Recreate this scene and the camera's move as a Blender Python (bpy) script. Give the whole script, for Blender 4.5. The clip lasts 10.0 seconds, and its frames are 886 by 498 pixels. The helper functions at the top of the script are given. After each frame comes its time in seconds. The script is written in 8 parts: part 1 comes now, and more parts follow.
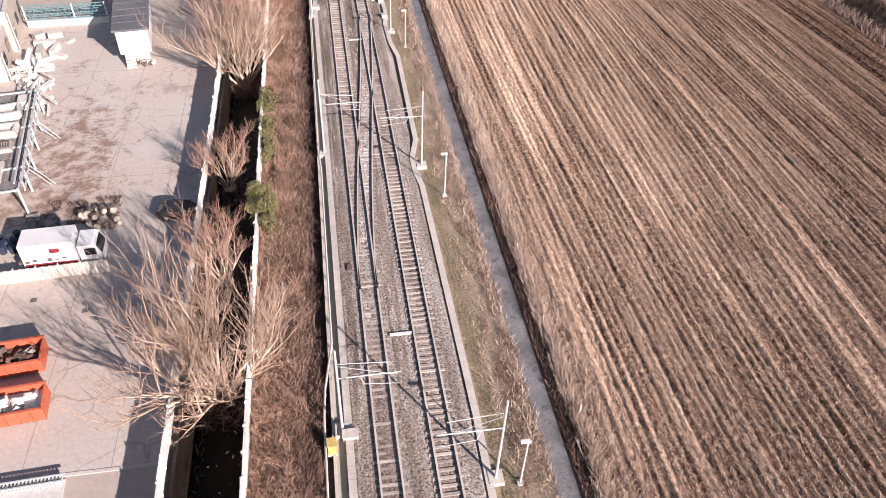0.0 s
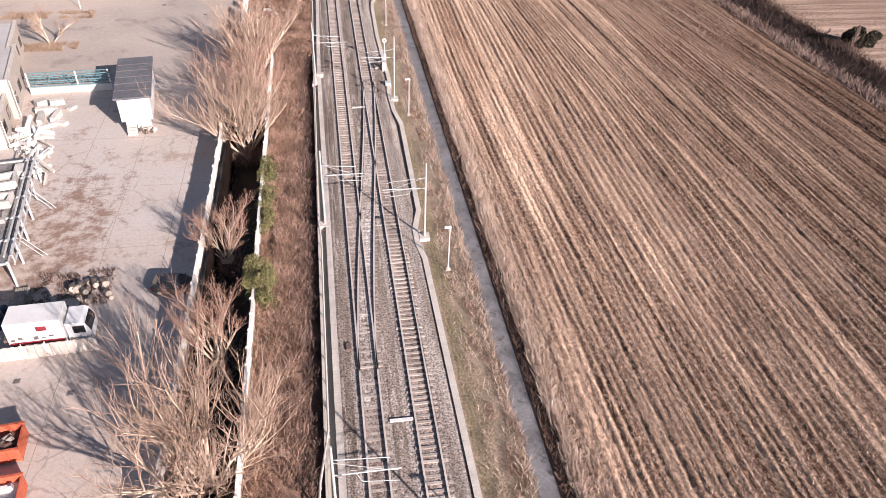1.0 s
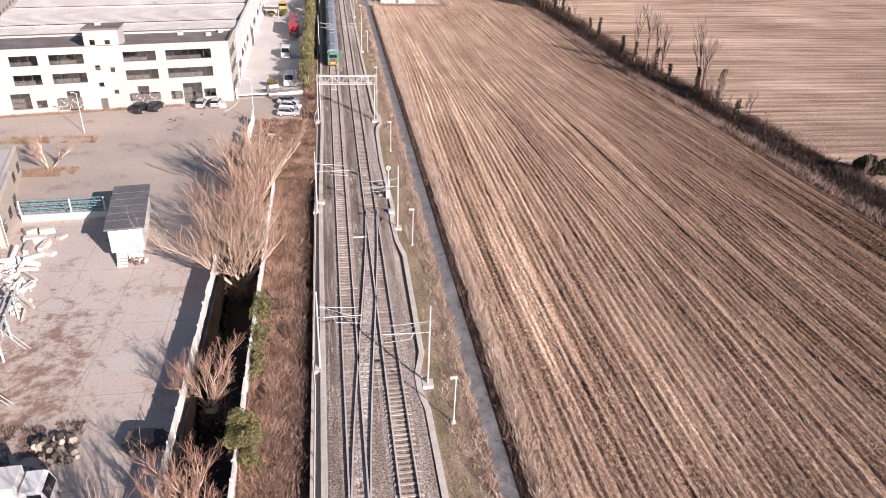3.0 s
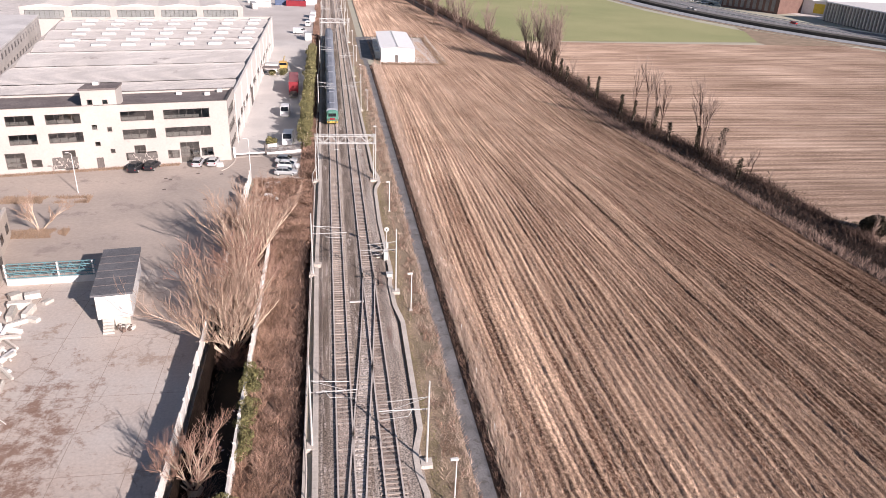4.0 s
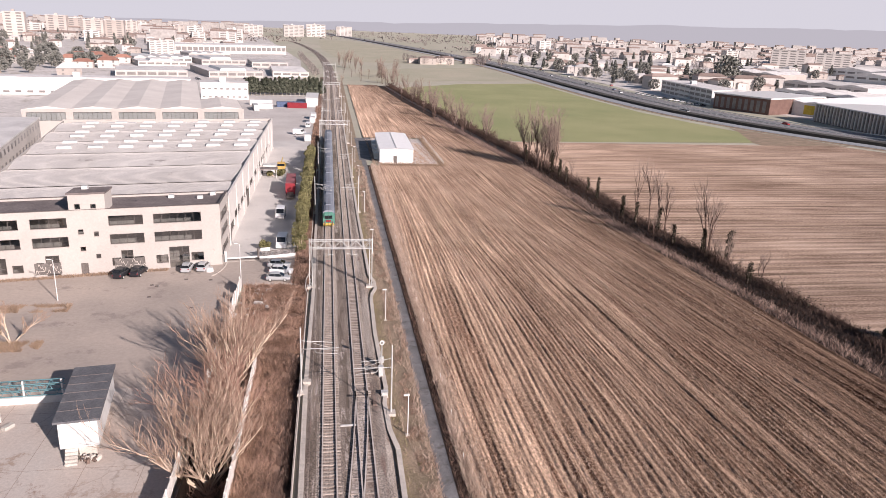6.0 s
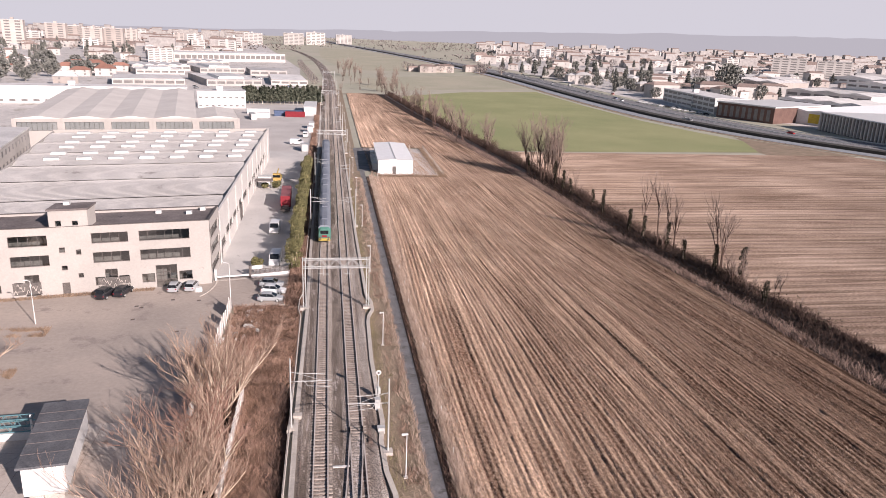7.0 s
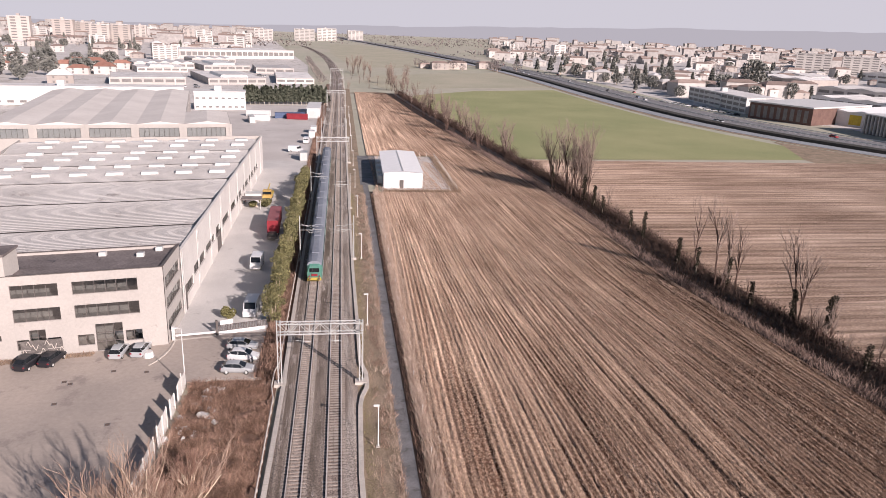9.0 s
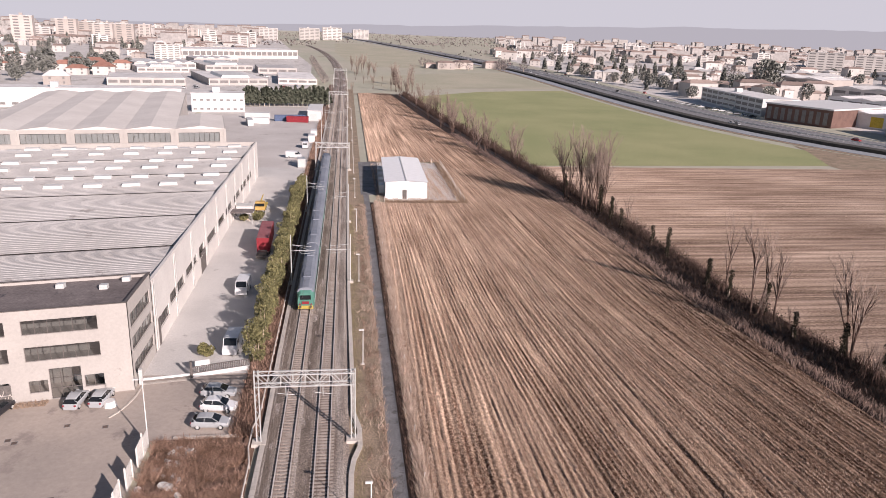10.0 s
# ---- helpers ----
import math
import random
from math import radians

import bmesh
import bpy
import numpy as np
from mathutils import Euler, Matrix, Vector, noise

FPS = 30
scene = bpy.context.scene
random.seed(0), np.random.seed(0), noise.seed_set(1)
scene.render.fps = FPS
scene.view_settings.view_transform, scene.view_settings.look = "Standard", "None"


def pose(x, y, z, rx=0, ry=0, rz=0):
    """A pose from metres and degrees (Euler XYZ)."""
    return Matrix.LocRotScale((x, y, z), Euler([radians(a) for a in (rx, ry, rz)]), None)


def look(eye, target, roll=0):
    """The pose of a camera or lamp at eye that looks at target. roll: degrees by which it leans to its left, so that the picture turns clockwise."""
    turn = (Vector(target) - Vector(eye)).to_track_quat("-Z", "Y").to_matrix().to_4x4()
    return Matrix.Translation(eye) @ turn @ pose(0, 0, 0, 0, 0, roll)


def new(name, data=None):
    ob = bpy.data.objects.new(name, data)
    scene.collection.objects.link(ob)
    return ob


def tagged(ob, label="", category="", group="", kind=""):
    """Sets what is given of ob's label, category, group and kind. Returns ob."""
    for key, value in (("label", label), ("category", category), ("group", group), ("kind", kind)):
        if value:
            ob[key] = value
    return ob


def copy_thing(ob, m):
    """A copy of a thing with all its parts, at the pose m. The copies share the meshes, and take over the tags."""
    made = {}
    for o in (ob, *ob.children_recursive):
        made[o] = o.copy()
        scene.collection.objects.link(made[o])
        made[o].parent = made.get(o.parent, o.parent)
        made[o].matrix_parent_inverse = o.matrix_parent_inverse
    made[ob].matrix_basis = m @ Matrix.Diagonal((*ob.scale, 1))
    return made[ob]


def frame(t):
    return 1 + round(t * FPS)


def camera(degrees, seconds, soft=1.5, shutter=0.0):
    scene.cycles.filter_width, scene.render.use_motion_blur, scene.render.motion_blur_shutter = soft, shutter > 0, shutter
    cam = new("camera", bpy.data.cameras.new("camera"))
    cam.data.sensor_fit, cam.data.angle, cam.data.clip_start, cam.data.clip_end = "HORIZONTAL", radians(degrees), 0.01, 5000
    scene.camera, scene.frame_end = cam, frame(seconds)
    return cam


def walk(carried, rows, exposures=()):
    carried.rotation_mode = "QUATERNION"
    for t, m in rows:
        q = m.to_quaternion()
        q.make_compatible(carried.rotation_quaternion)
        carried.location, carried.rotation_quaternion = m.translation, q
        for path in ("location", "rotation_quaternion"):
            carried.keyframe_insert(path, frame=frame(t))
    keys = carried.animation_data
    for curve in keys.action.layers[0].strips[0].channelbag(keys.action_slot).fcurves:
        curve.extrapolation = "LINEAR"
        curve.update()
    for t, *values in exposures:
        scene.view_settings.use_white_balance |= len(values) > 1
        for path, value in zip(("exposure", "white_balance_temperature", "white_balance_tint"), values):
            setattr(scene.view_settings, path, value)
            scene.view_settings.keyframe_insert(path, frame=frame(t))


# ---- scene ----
cam = camera(63.8, 10.0, soft=0.85)
METRES, EYE, TILT, LEAN, TURN = 68.07, 45.0, 0.5, 0.0, -11.0
ROWS = [
    (0.0, 0.0, 0.0, 0.0, 1.83, -42.63, -1.99),
    (0.5, -0.0019, 0.0226, -0.0001, 1.97, -40.44, -2.03),
    (1.0, -0.0038, 0.0452, -0.0006, 2.1, -38.25, -2.08),
    (1.5, -0.0055, 0.0685, -0.0011, 2.23, -36.09, -2.12),
    (2.0, -0.0078, 0.0916, -0.002, 2.36, -33.92, -2.19),
    (2.5, -0.0095, 0.115, -0.0027, 2.45, -31.75, -2.21),
    (3.0, -0.0107, 0.1386, -0.0027, 2.48, -29.64, -2.22),
    (4.5, -0.0154, 0.2116, -0.0039, 2.36, -23.32, -2.24),
    (5.0, -0.0174, 0.236, -0.0041, 2.32, -21.22, -2.24),
    (5.5, -0.0186, 0.2605, -0.004, 2.28, -19.14, -2.24),
    (7.0, -0.0262, 0.3814, -0.0065, 2.24, -17.28, -2.24),
    (7.5, -0.0319, 0.4812, -0.0064, 2.24, -17.37, -2.2),
    (8.0, -0.0383, 0.5857, -0.0067, 2.76, -17.48, -2.18),
    (8.5, -0.0435, 0.6883, -0.0069, 3.21, -17.58, -2.15),
    (9.0, -0.0491, 0.7939, -0.0081, 3.2, -17.65, -2.1),
    (9.5, -0.0548, 0.8952, -0.0083, 3.67, -17.72, -2.09),
    (10.0, -0.0613, 0.998, -0.0083, 3.65, -17.74, -2.05),
]
walk(cam, [(t, pose(0, 0, EYE, TILT, LEAN, TURN) @ pose(METRES * x, METRES * y, METRES * z, 90 + pitch, roll, yaw)) for t, x, y, z, yaw, pitch, roll in ROWS],
     exposures=[(0.0, 0.93, 6320, 19), (3.0, 0.79, 6340, 19), (5.0, 0.58, 6370, 19), (7.5, 0.42, 6370, 20), (10.0, 0.37, 6370, 20)])

# ---- light: low winter sun from behind on the field side, pale hazy sky ----
SUN_EL, SUN_X, SUN_Y = 24.0, 0.55, -0.835
world = bpy.data.worlds.new("world")
scene.world = world
world.use_nodes = True
wn = world.node_tree.nodes
sky = wn.new("ShaderNodeTexSky")
sky.sky_type, sky.sun_disc = "NISHITA", False
sky.sun_elevation, sky.sun_rotation = radians(SUN_EL), math.atan2(SUN_X, SUN_Y)
sky.air_density, sky.dust_density, sky.ozone_density = 1.0, 0.7, 1.0
world.node_tree.links.new(sky.outputs[0], wn["Background"].inputs[0])
wn["Background"].inputs[1].default_value = 0.05
sun = new("sun", bpy.data.lights.new("sun", "SUN"))
sun.data.energy, sun.data.angle, sun.data.color = 5.0, radians(0.6), (1.0, 0.905, 0.82)
ce = math.cos(radians(SUN_EL))
sun.matrix_world = look((40, -60, 90), (40 - SUN_X * ce, -60 - SUN_Y * ce, 90 - math.sin(radians(SUN_EL))))


# ---- mesh helpers ----
class Build:
    """Gathers boxes, tubes and faces, and makes one mesh of them. place: a function of x, y, z to put each point elsewhere."""

    def __init__(self, place=None):
        self.v, self.f, self.place = [], [], place

    def face(self, *pts):
        n = len(self.v)
        self.v += [tuple(p) for p in pts]
        self.f.append(tuple(range(n, n + len(pts))))

    def box(self, x0, y0, z0, x1, y1, z1, taper=0.0):
        n, k = len(self.v), taper
        self.v += [(x0, y0, z0), (x1, y0, z0), (x1, y1, z0), (x0, y1, z0),
                   (x0 + k, y0 + k, z1), (x1 - k, y0 + k, z1), (x1 - k, y1 - k, z1), (x0 + k, y1 - k, z1)]
        self.f += [tuple(n + i for i in q) for q in ((3, 2, 1, 0), (4, 5, 6, 7), (0, 1, 5, 4), (1, 2, 6, 5), (2, 3, 7, 6), (3, 0, 4, 7))]
        return self

    def prism(self, outline, x0, x1, axis="x"):
        """An outline of (a, z) pairs drawn out from x0 to x1 along an axis."""
        n, k = len(self.v), len(outline)
        for x in (x0, x1):
            self.v += [((x, a, z) if axis == "x" else (a, x, z) if axis == "y" else (a, z, x)) for a, z in outline]
        self.f += [tuple(n + i for i in range(k))[::-1], tuple(n + k + i for i in range(k))]
        self.f += [(n + i, n + (i + 1) % k, n + k + (i + 1) % k, n + k + i) for i in range(k)]
        return self

    def tube(self, p, q, r0, r1=None, sides=6):
        p, q, r1 = Vector(p), Vector(q), r0 if r1 is None else r1
        d = (q - p).normalized()
        a = d.orthogonal().normalized()
        b, n = d.cross(a), len(self.v)
        for c, r in ((p, r0), (q, r1)):
            self.v += [tuple(c + r * (math.cos(6.2832 * i / sides) * a + math.sin(6.2832 * i / sides) * b)) for i in range(sides)]
        self.f += [(n + i, n + (i + 1) % sides, n + sides + (i + 1) % sides, n + sides + i) for i in range(sides)]
        self.f += [tuple(n + i for i in range(sides))[::-1], tuple(n + sides + i for i in range(sides))]
        return self

    def strip(self, line, half, z0, z1):
        """A bar of a rectangle's section along a line of (x, y) points."""
        n = len(self.v)
        for i, (x, y) in enumerate(line):
            a, b = line[max(i - 1, 0)], line[min(i + 1, len(line) - 1)]
            dx, dy = b[0] - a[0], b[1] - a[1]
            k = math.hypot(dx, dy)
            nx, ny = half * dy / k, -half * dx / k
            self.v += [(x - nx, y - ny, z0), (x + nx, y + ny, z0), (x + nx, y + ny, z1), (x - nx, y - ny, z1)]
        for i in range(len(line) - 1):
            j = n + 4 * i
            self.f += [(j + e, j + (e + 1) % 4, j + 4 + (e + 1) % 4, j + 4 + e) for e in range(4)]
        self.f += [(n, n + 1, n + 2, n + 3), tuple(n + 4 * (len(line) - 1) + e for e in (3, 2, 1, 0))]
        return self

    def data(self, name, mat, smooth=False):
        me = bpy.data.meshes.new(name)
        v = [self.place(*p) for p in self.v] if self.place else self.v
        me.from_pydata(v, [], self.f)
        me.materials.append(mat)
        if smooth:
            me.polygons.foreach_set("use_smooth", [True] * len(me.polygons))
        me.update()
        return me

    def part(self, name, mat, parent=None, label="", smooth=False):
        ob = new(name, self.data(name, mat, smooth))
        ob.parent = parent
        if label:
            ob["label"] = label
        return ob


def thing(name, label, category, m=None, group="", kind=""):
    ob = new(name)
    ob.empty_display_size = 0.5
    ob.matrix_basis = m if m is not None else Matrix()
    return tagged(ob, label, category, group, kind)


def mesh_of(name, verts, faces, mat, uv=None):
    """A mesh from arrays: verts n x 3, faces m x 3 or m x 4."""
    me = bpy.data.meshes.new(name)
    verts, faces = np.asarray(verts, np.float32), np.asarray(faces, np.int32)
    m, k = faces.shape
    me.vertices.add(len(verts))
    me.vertices.foreach_set("co", verts.ravel())
    me.loops.add(m * k)
    me.loops.foreach_set("vertex_index", faces.ravel())
    me.polygons.add(m)
    me.polygons.foreach_set("loop_start", np.arange(0, m * k, k, dtype=np.int32))
    if uv is not None:
        me.uv_layers.new(name="uv").data.foreach_set("uv", np.asarray(uv, np.float32)[faces.ravel()].ravel())
    me.materials.append(mat)
    me.update(calc_edges=True)
    me.validate()
    return me


def straws(rng, base, length, width, along=0.0):
    """Short flat straws lying about, tilted a little."""
    n = len(base)
    a, tilt = rng.uniform(0, 6.2832, n), rng.uniform(-0.15, 0.75, n)
    if along:
        a, tilt = 1.62 + rng.normal(size=n) * along, tilt * 0.07
    L = (length * rng.uniform(0.4, 1.2, n))[:, None] / 2
    d = np.stack([np.cos(a), np.sin(a), tilt], 1) * L
    w = np.stack([-np.sin(a), np.cos(a), rng.uniform(-0.6, 0.6, n)], 1) * (width * rng.uniform(0.5, 1.3, n))[:, None] / 2
    c = base + np.array([0, 0, 1.0]) * np.abs(d[:, 2:3])
    v = np.stack([c - d - w, c - d + w, c + d + w, c + d - w], 1).reshape(-1, 3)
    return v, np.arange(n)[:, None] * 4 + np.arange(4)


def spikes(rng, base, length, width, lean):
    """Short upright stubble, one sharp face each."""
    n = len(base)
    a, L = rng.uniform(0, 6.2832, n), length * rng.uniform(0.5, 1.2, n)
    tip = base + np.stack([np.cos(a) * lean * L, np.sin(a) * lean * L, L], 1)
    b = rng.uniform(0, 3.1416, n)
    w = np.stack([np.cos(b), np.sin(b), np.zeros(n)], 1) * (width * rng.uniform(0.5, 1.3, n))[:, None] / 2
    v = np.stack([base - w, base + w, tip], 1).reshape(-1, 3)
    return v, np.arange(n)[:, None] * 3 + np.arange(3)


def blades(rng, base, length, width, lean, droop=0.3):
    """Narrow bent blades from the points of base: verts and faces."""
    n = len(base)
    ang, th = rng.uniform(0, 6.2832, n), rng.uniform(0, 6.2832, n)
    L = length * rng.uniform(0.5, 1.2, n)
    tip = base + np.stack([np.cos(ang) * lean * L, np.sin(ang) * lean * L, L * np.sqrt(np.maximum(0.05, 1 - lean * lean * rng.uniform(0.2, 1, n)))], 1)
    mid = base + (tip - base) * 0.55
    mid[:, 2] += droop * L * 0.3
    side = np.stack([np.cos(th), np.sin(th), np.zeros(n)], 1) * (width * rng.uniform(0.6, 1.4, n))[:, None] / 2
    v = np.stack([base - side, base + side, mid + side * 0.8, mid - side * 0.8, tip], 1).reshape(-1, 3)
    i = np.arange(n)[:, None] * 5
    f = np.concatenate([i + [0, 1, 2], i + [0, 2, 3], i + [3, 2, 4]], 0)
    return v, f


def leaves(rng, pts, size):
    """Small leaf faces, turned every way, at the points."""
    n = len(pts)
    a, b = rng.normal(size=(n, 3)), rng.normal(size=(n, 3))
    a /= np.linalg.norm(a, axis=1)[:, None]
    b -= a * (a * b).sum(1)[:, None]
    b /= np.linalg.norm(b, axis=1)[:, None]
    s = (size * rng.uniform(0.5, 1.3, n))[:, None]
    v = np.stack([pts - a * s, pts + b * s * 0.5, pts + a * s, pts - b * s * 0.5], 1).reshape(-1, 3)
    return v, np.arange(n)[:, None] * 4 + np.arange(4)


def tubes(p, q, r0, r1, sides=3):
    """Many thin tapered twigs at once: verts and faces."""
    d = q - p
    d = d / np.maximum(np.linalg.norm(d, axis=1), 1e-6)[:, None]
    a = np.cross(d, np.where(np.abs(d[:, 2:3]) < 0.9, [[0, 0, 1.0]], [[1.0, 0, 0]]))
    a /= np.linalg.norm(a, axis=1)[:, None]
    b = np.cross(d, a)
    rings = []
    for c, r in ((p, r0), (q, r1)):
        for i in range(sides):
            t = 6.2832 * i / sides
            rings.append(c + r[:, None] * (math.cos(t) * a + math.sin(t) * b))
    v = np.stack(rings, 1).reshape(-1, 3)
    i = np.arange(len(p))[:, None] * 2 * sides
    f = np.concatenate([i + [e, (e + 1) % sides, sides + (e + 1) % sides, sides + e] for e in range(sides)], 0)
    return v, f


# ---- materials ----
def material(name, a, b, scale=0.5, fine=6.0, rough=0.85, bump=0.3, metal=0.0, stain=None, stain_at=0.62, vary=0.0, coords="pos", grain=0.35, depth=0.05, island=0.0, spec=0.3, patch=None, crisp=0.2, stretch=0.0, cracks=0.0):
    """Two colours by a broad noise, a fine grain over them, stains with ragged edges, relief by the grain."""
    m = bpy.data.materials.new(name)
    m.use_nodes = True
    nt = m.node_tree
    bs = nt.nodes["Principled BSDF"]
    bs.inputs["Roughness"].default_value, bs.inputs["Metallic"].default_value = rough, metal
    bs.inputs["Specular IOR Level"].default_value = spec
    co = nt.nodes.new("ShaderNodeNewGeometry").outputs["Position"] if coords == "pos" else nt.nodes.new("ShaderNodeTexCoord").outputs["Object"]

    def noise_of(s, detail, roughness=0.6):
        n = nt.nodes.new("ShaderNodeTexNoise")
        n.inputs["Scale"].default_value, n.inputs["Detail"].default_value, n.inputs["Roughness"].default_value = s, detail, roughness
        nt.links.new(co, n.inputs["Vector"])
        return n.outputs["Fac"]

    def ramp(fac, lo, hi, c0, c1):
        r = nt.nodes.new("ShaderNodeValToRGB")
        r.color_ramp.elements[0].position, r.color_ramp.elements[1].position = lo, hi
        r.color_ramp.elements[0].color, r.color_ramp.elements[1].color = (*c0, 1), (*c1, 1)
        nt.links.new(fac, r.inputs[0])
        return r.outputs[0]

    def mix(kind, fac, x, y):
        n = nt.nodes.new("ShaderNodeMix")
        n.data_type, n.blend_type = "RGBA", kind
        for sock, val in ((n.inputs[0], fac), (n.inputs[6], x), (n.inputs[7], y)):
            if isinstance(val, (int, float)):
                sock.default_value = val
            elif isinstance(val, tuple):
                sock.default_value = (*val, 1)
            else:
                nt.links.new(val, sock)
        return n.outputs[2]

    plain = co
    if stretch:
        k = nt.nodes.new("ShaderNodeMapping")
        k.inputs["Scale"].default_value = (1, stretch, 1)
        nt.links.new(co, k.inputs[0])
        co = k.outputs[0]
    col = ramp(noise_of(scale, 4), 0.36, 0.64, a, b)
    if stain:
        n = noise_of(scale * 2.3, 7, 0.72)
        r = ramp(n, stain_at, stain_at + 0.06, (0, 0, 0), (1, 1, 1))
        col = mix("MIX", r, col, stain)
    co = plain
    fine_fac = noise_of(fine, 5, 0.7)
    col = mix("MULTIPLY", 1.0, col, ramp(fine_fac, 0.5 - crisp, 0.5 + crisp, (1 - grain,) * 3, (1 + grain * 0.5,) * 3))
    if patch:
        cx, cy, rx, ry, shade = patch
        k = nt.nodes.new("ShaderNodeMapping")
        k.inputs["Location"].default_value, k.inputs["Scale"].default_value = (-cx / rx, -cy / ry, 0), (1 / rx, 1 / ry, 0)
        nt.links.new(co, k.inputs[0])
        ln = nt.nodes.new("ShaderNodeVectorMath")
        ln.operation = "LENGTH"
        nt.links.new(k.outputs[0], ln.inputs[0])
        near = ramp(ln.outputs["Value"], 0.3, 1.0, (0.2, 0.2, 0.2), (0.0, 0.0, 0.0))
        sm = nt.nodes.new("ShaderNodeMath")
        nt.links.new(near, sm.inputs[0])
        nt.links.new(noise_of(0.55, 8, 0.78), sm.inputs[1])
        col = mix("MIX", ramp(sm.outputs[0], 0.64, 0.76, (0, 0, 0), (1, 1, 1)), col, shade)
    if cracks:
        warp = nt.nodes.new("ShaderNodeVectorMath")
        warp.operation = "MULTIPLY_ADD"
        nt.links.new(noise_of(0.6, 4), warp.inputs[0])
        warp.inputs[1].default_value = (1.8, 1.8, 0)
        nt.links.new(co, warp.inputs[2])
        vo = nt.nodes.new("ShaderNodeTexVoronoi")
        vo.feature = "DISTANCE_TO_EDGE"
        vo.inputs["Scale"].default_value = cracks
        nt.links.new(warp.outputs[0], vo.inputs["Vector"])
        line = ramp(vo.outputs["Distance"], 0.0, 0.03, (0.6, 0.55, 0.52), (1, 1, 1))
        col = mix("MULTIPLY", ramp(noise_of(0.09, 3), 0.45, 0.6, (0, 0, 0), (0.75, 0.75, 0.75)), col, line)
    if vary or island:
        src = nt.nodes.new("ShaderNodeObjectInfo").outputs["Random"] if vary else nt.nodes.new("ShaderNodeNewGeometry").outputs["Random Per Island"]
        k = vary or island
        col = mix("MULTIPLY", 1.0, col, ramp(src, 0, 1, (1 - k,) * 3, (1 + k * 0.6,) * 3))
    nt.links.new(col, bs.inputs["Base Color"])
    if bump:
        bp = nt.nodes.new("ShaderNodeBump")
        bp.inputs["Strength"].default_value, bp.inputs["Distance"].default_value = bump, depth
        nt.links.new(fine_fac, bp.inputs["Height"])
        nt.links.new(bp.outputs[0], bs.inputs["Normal"])
    return m


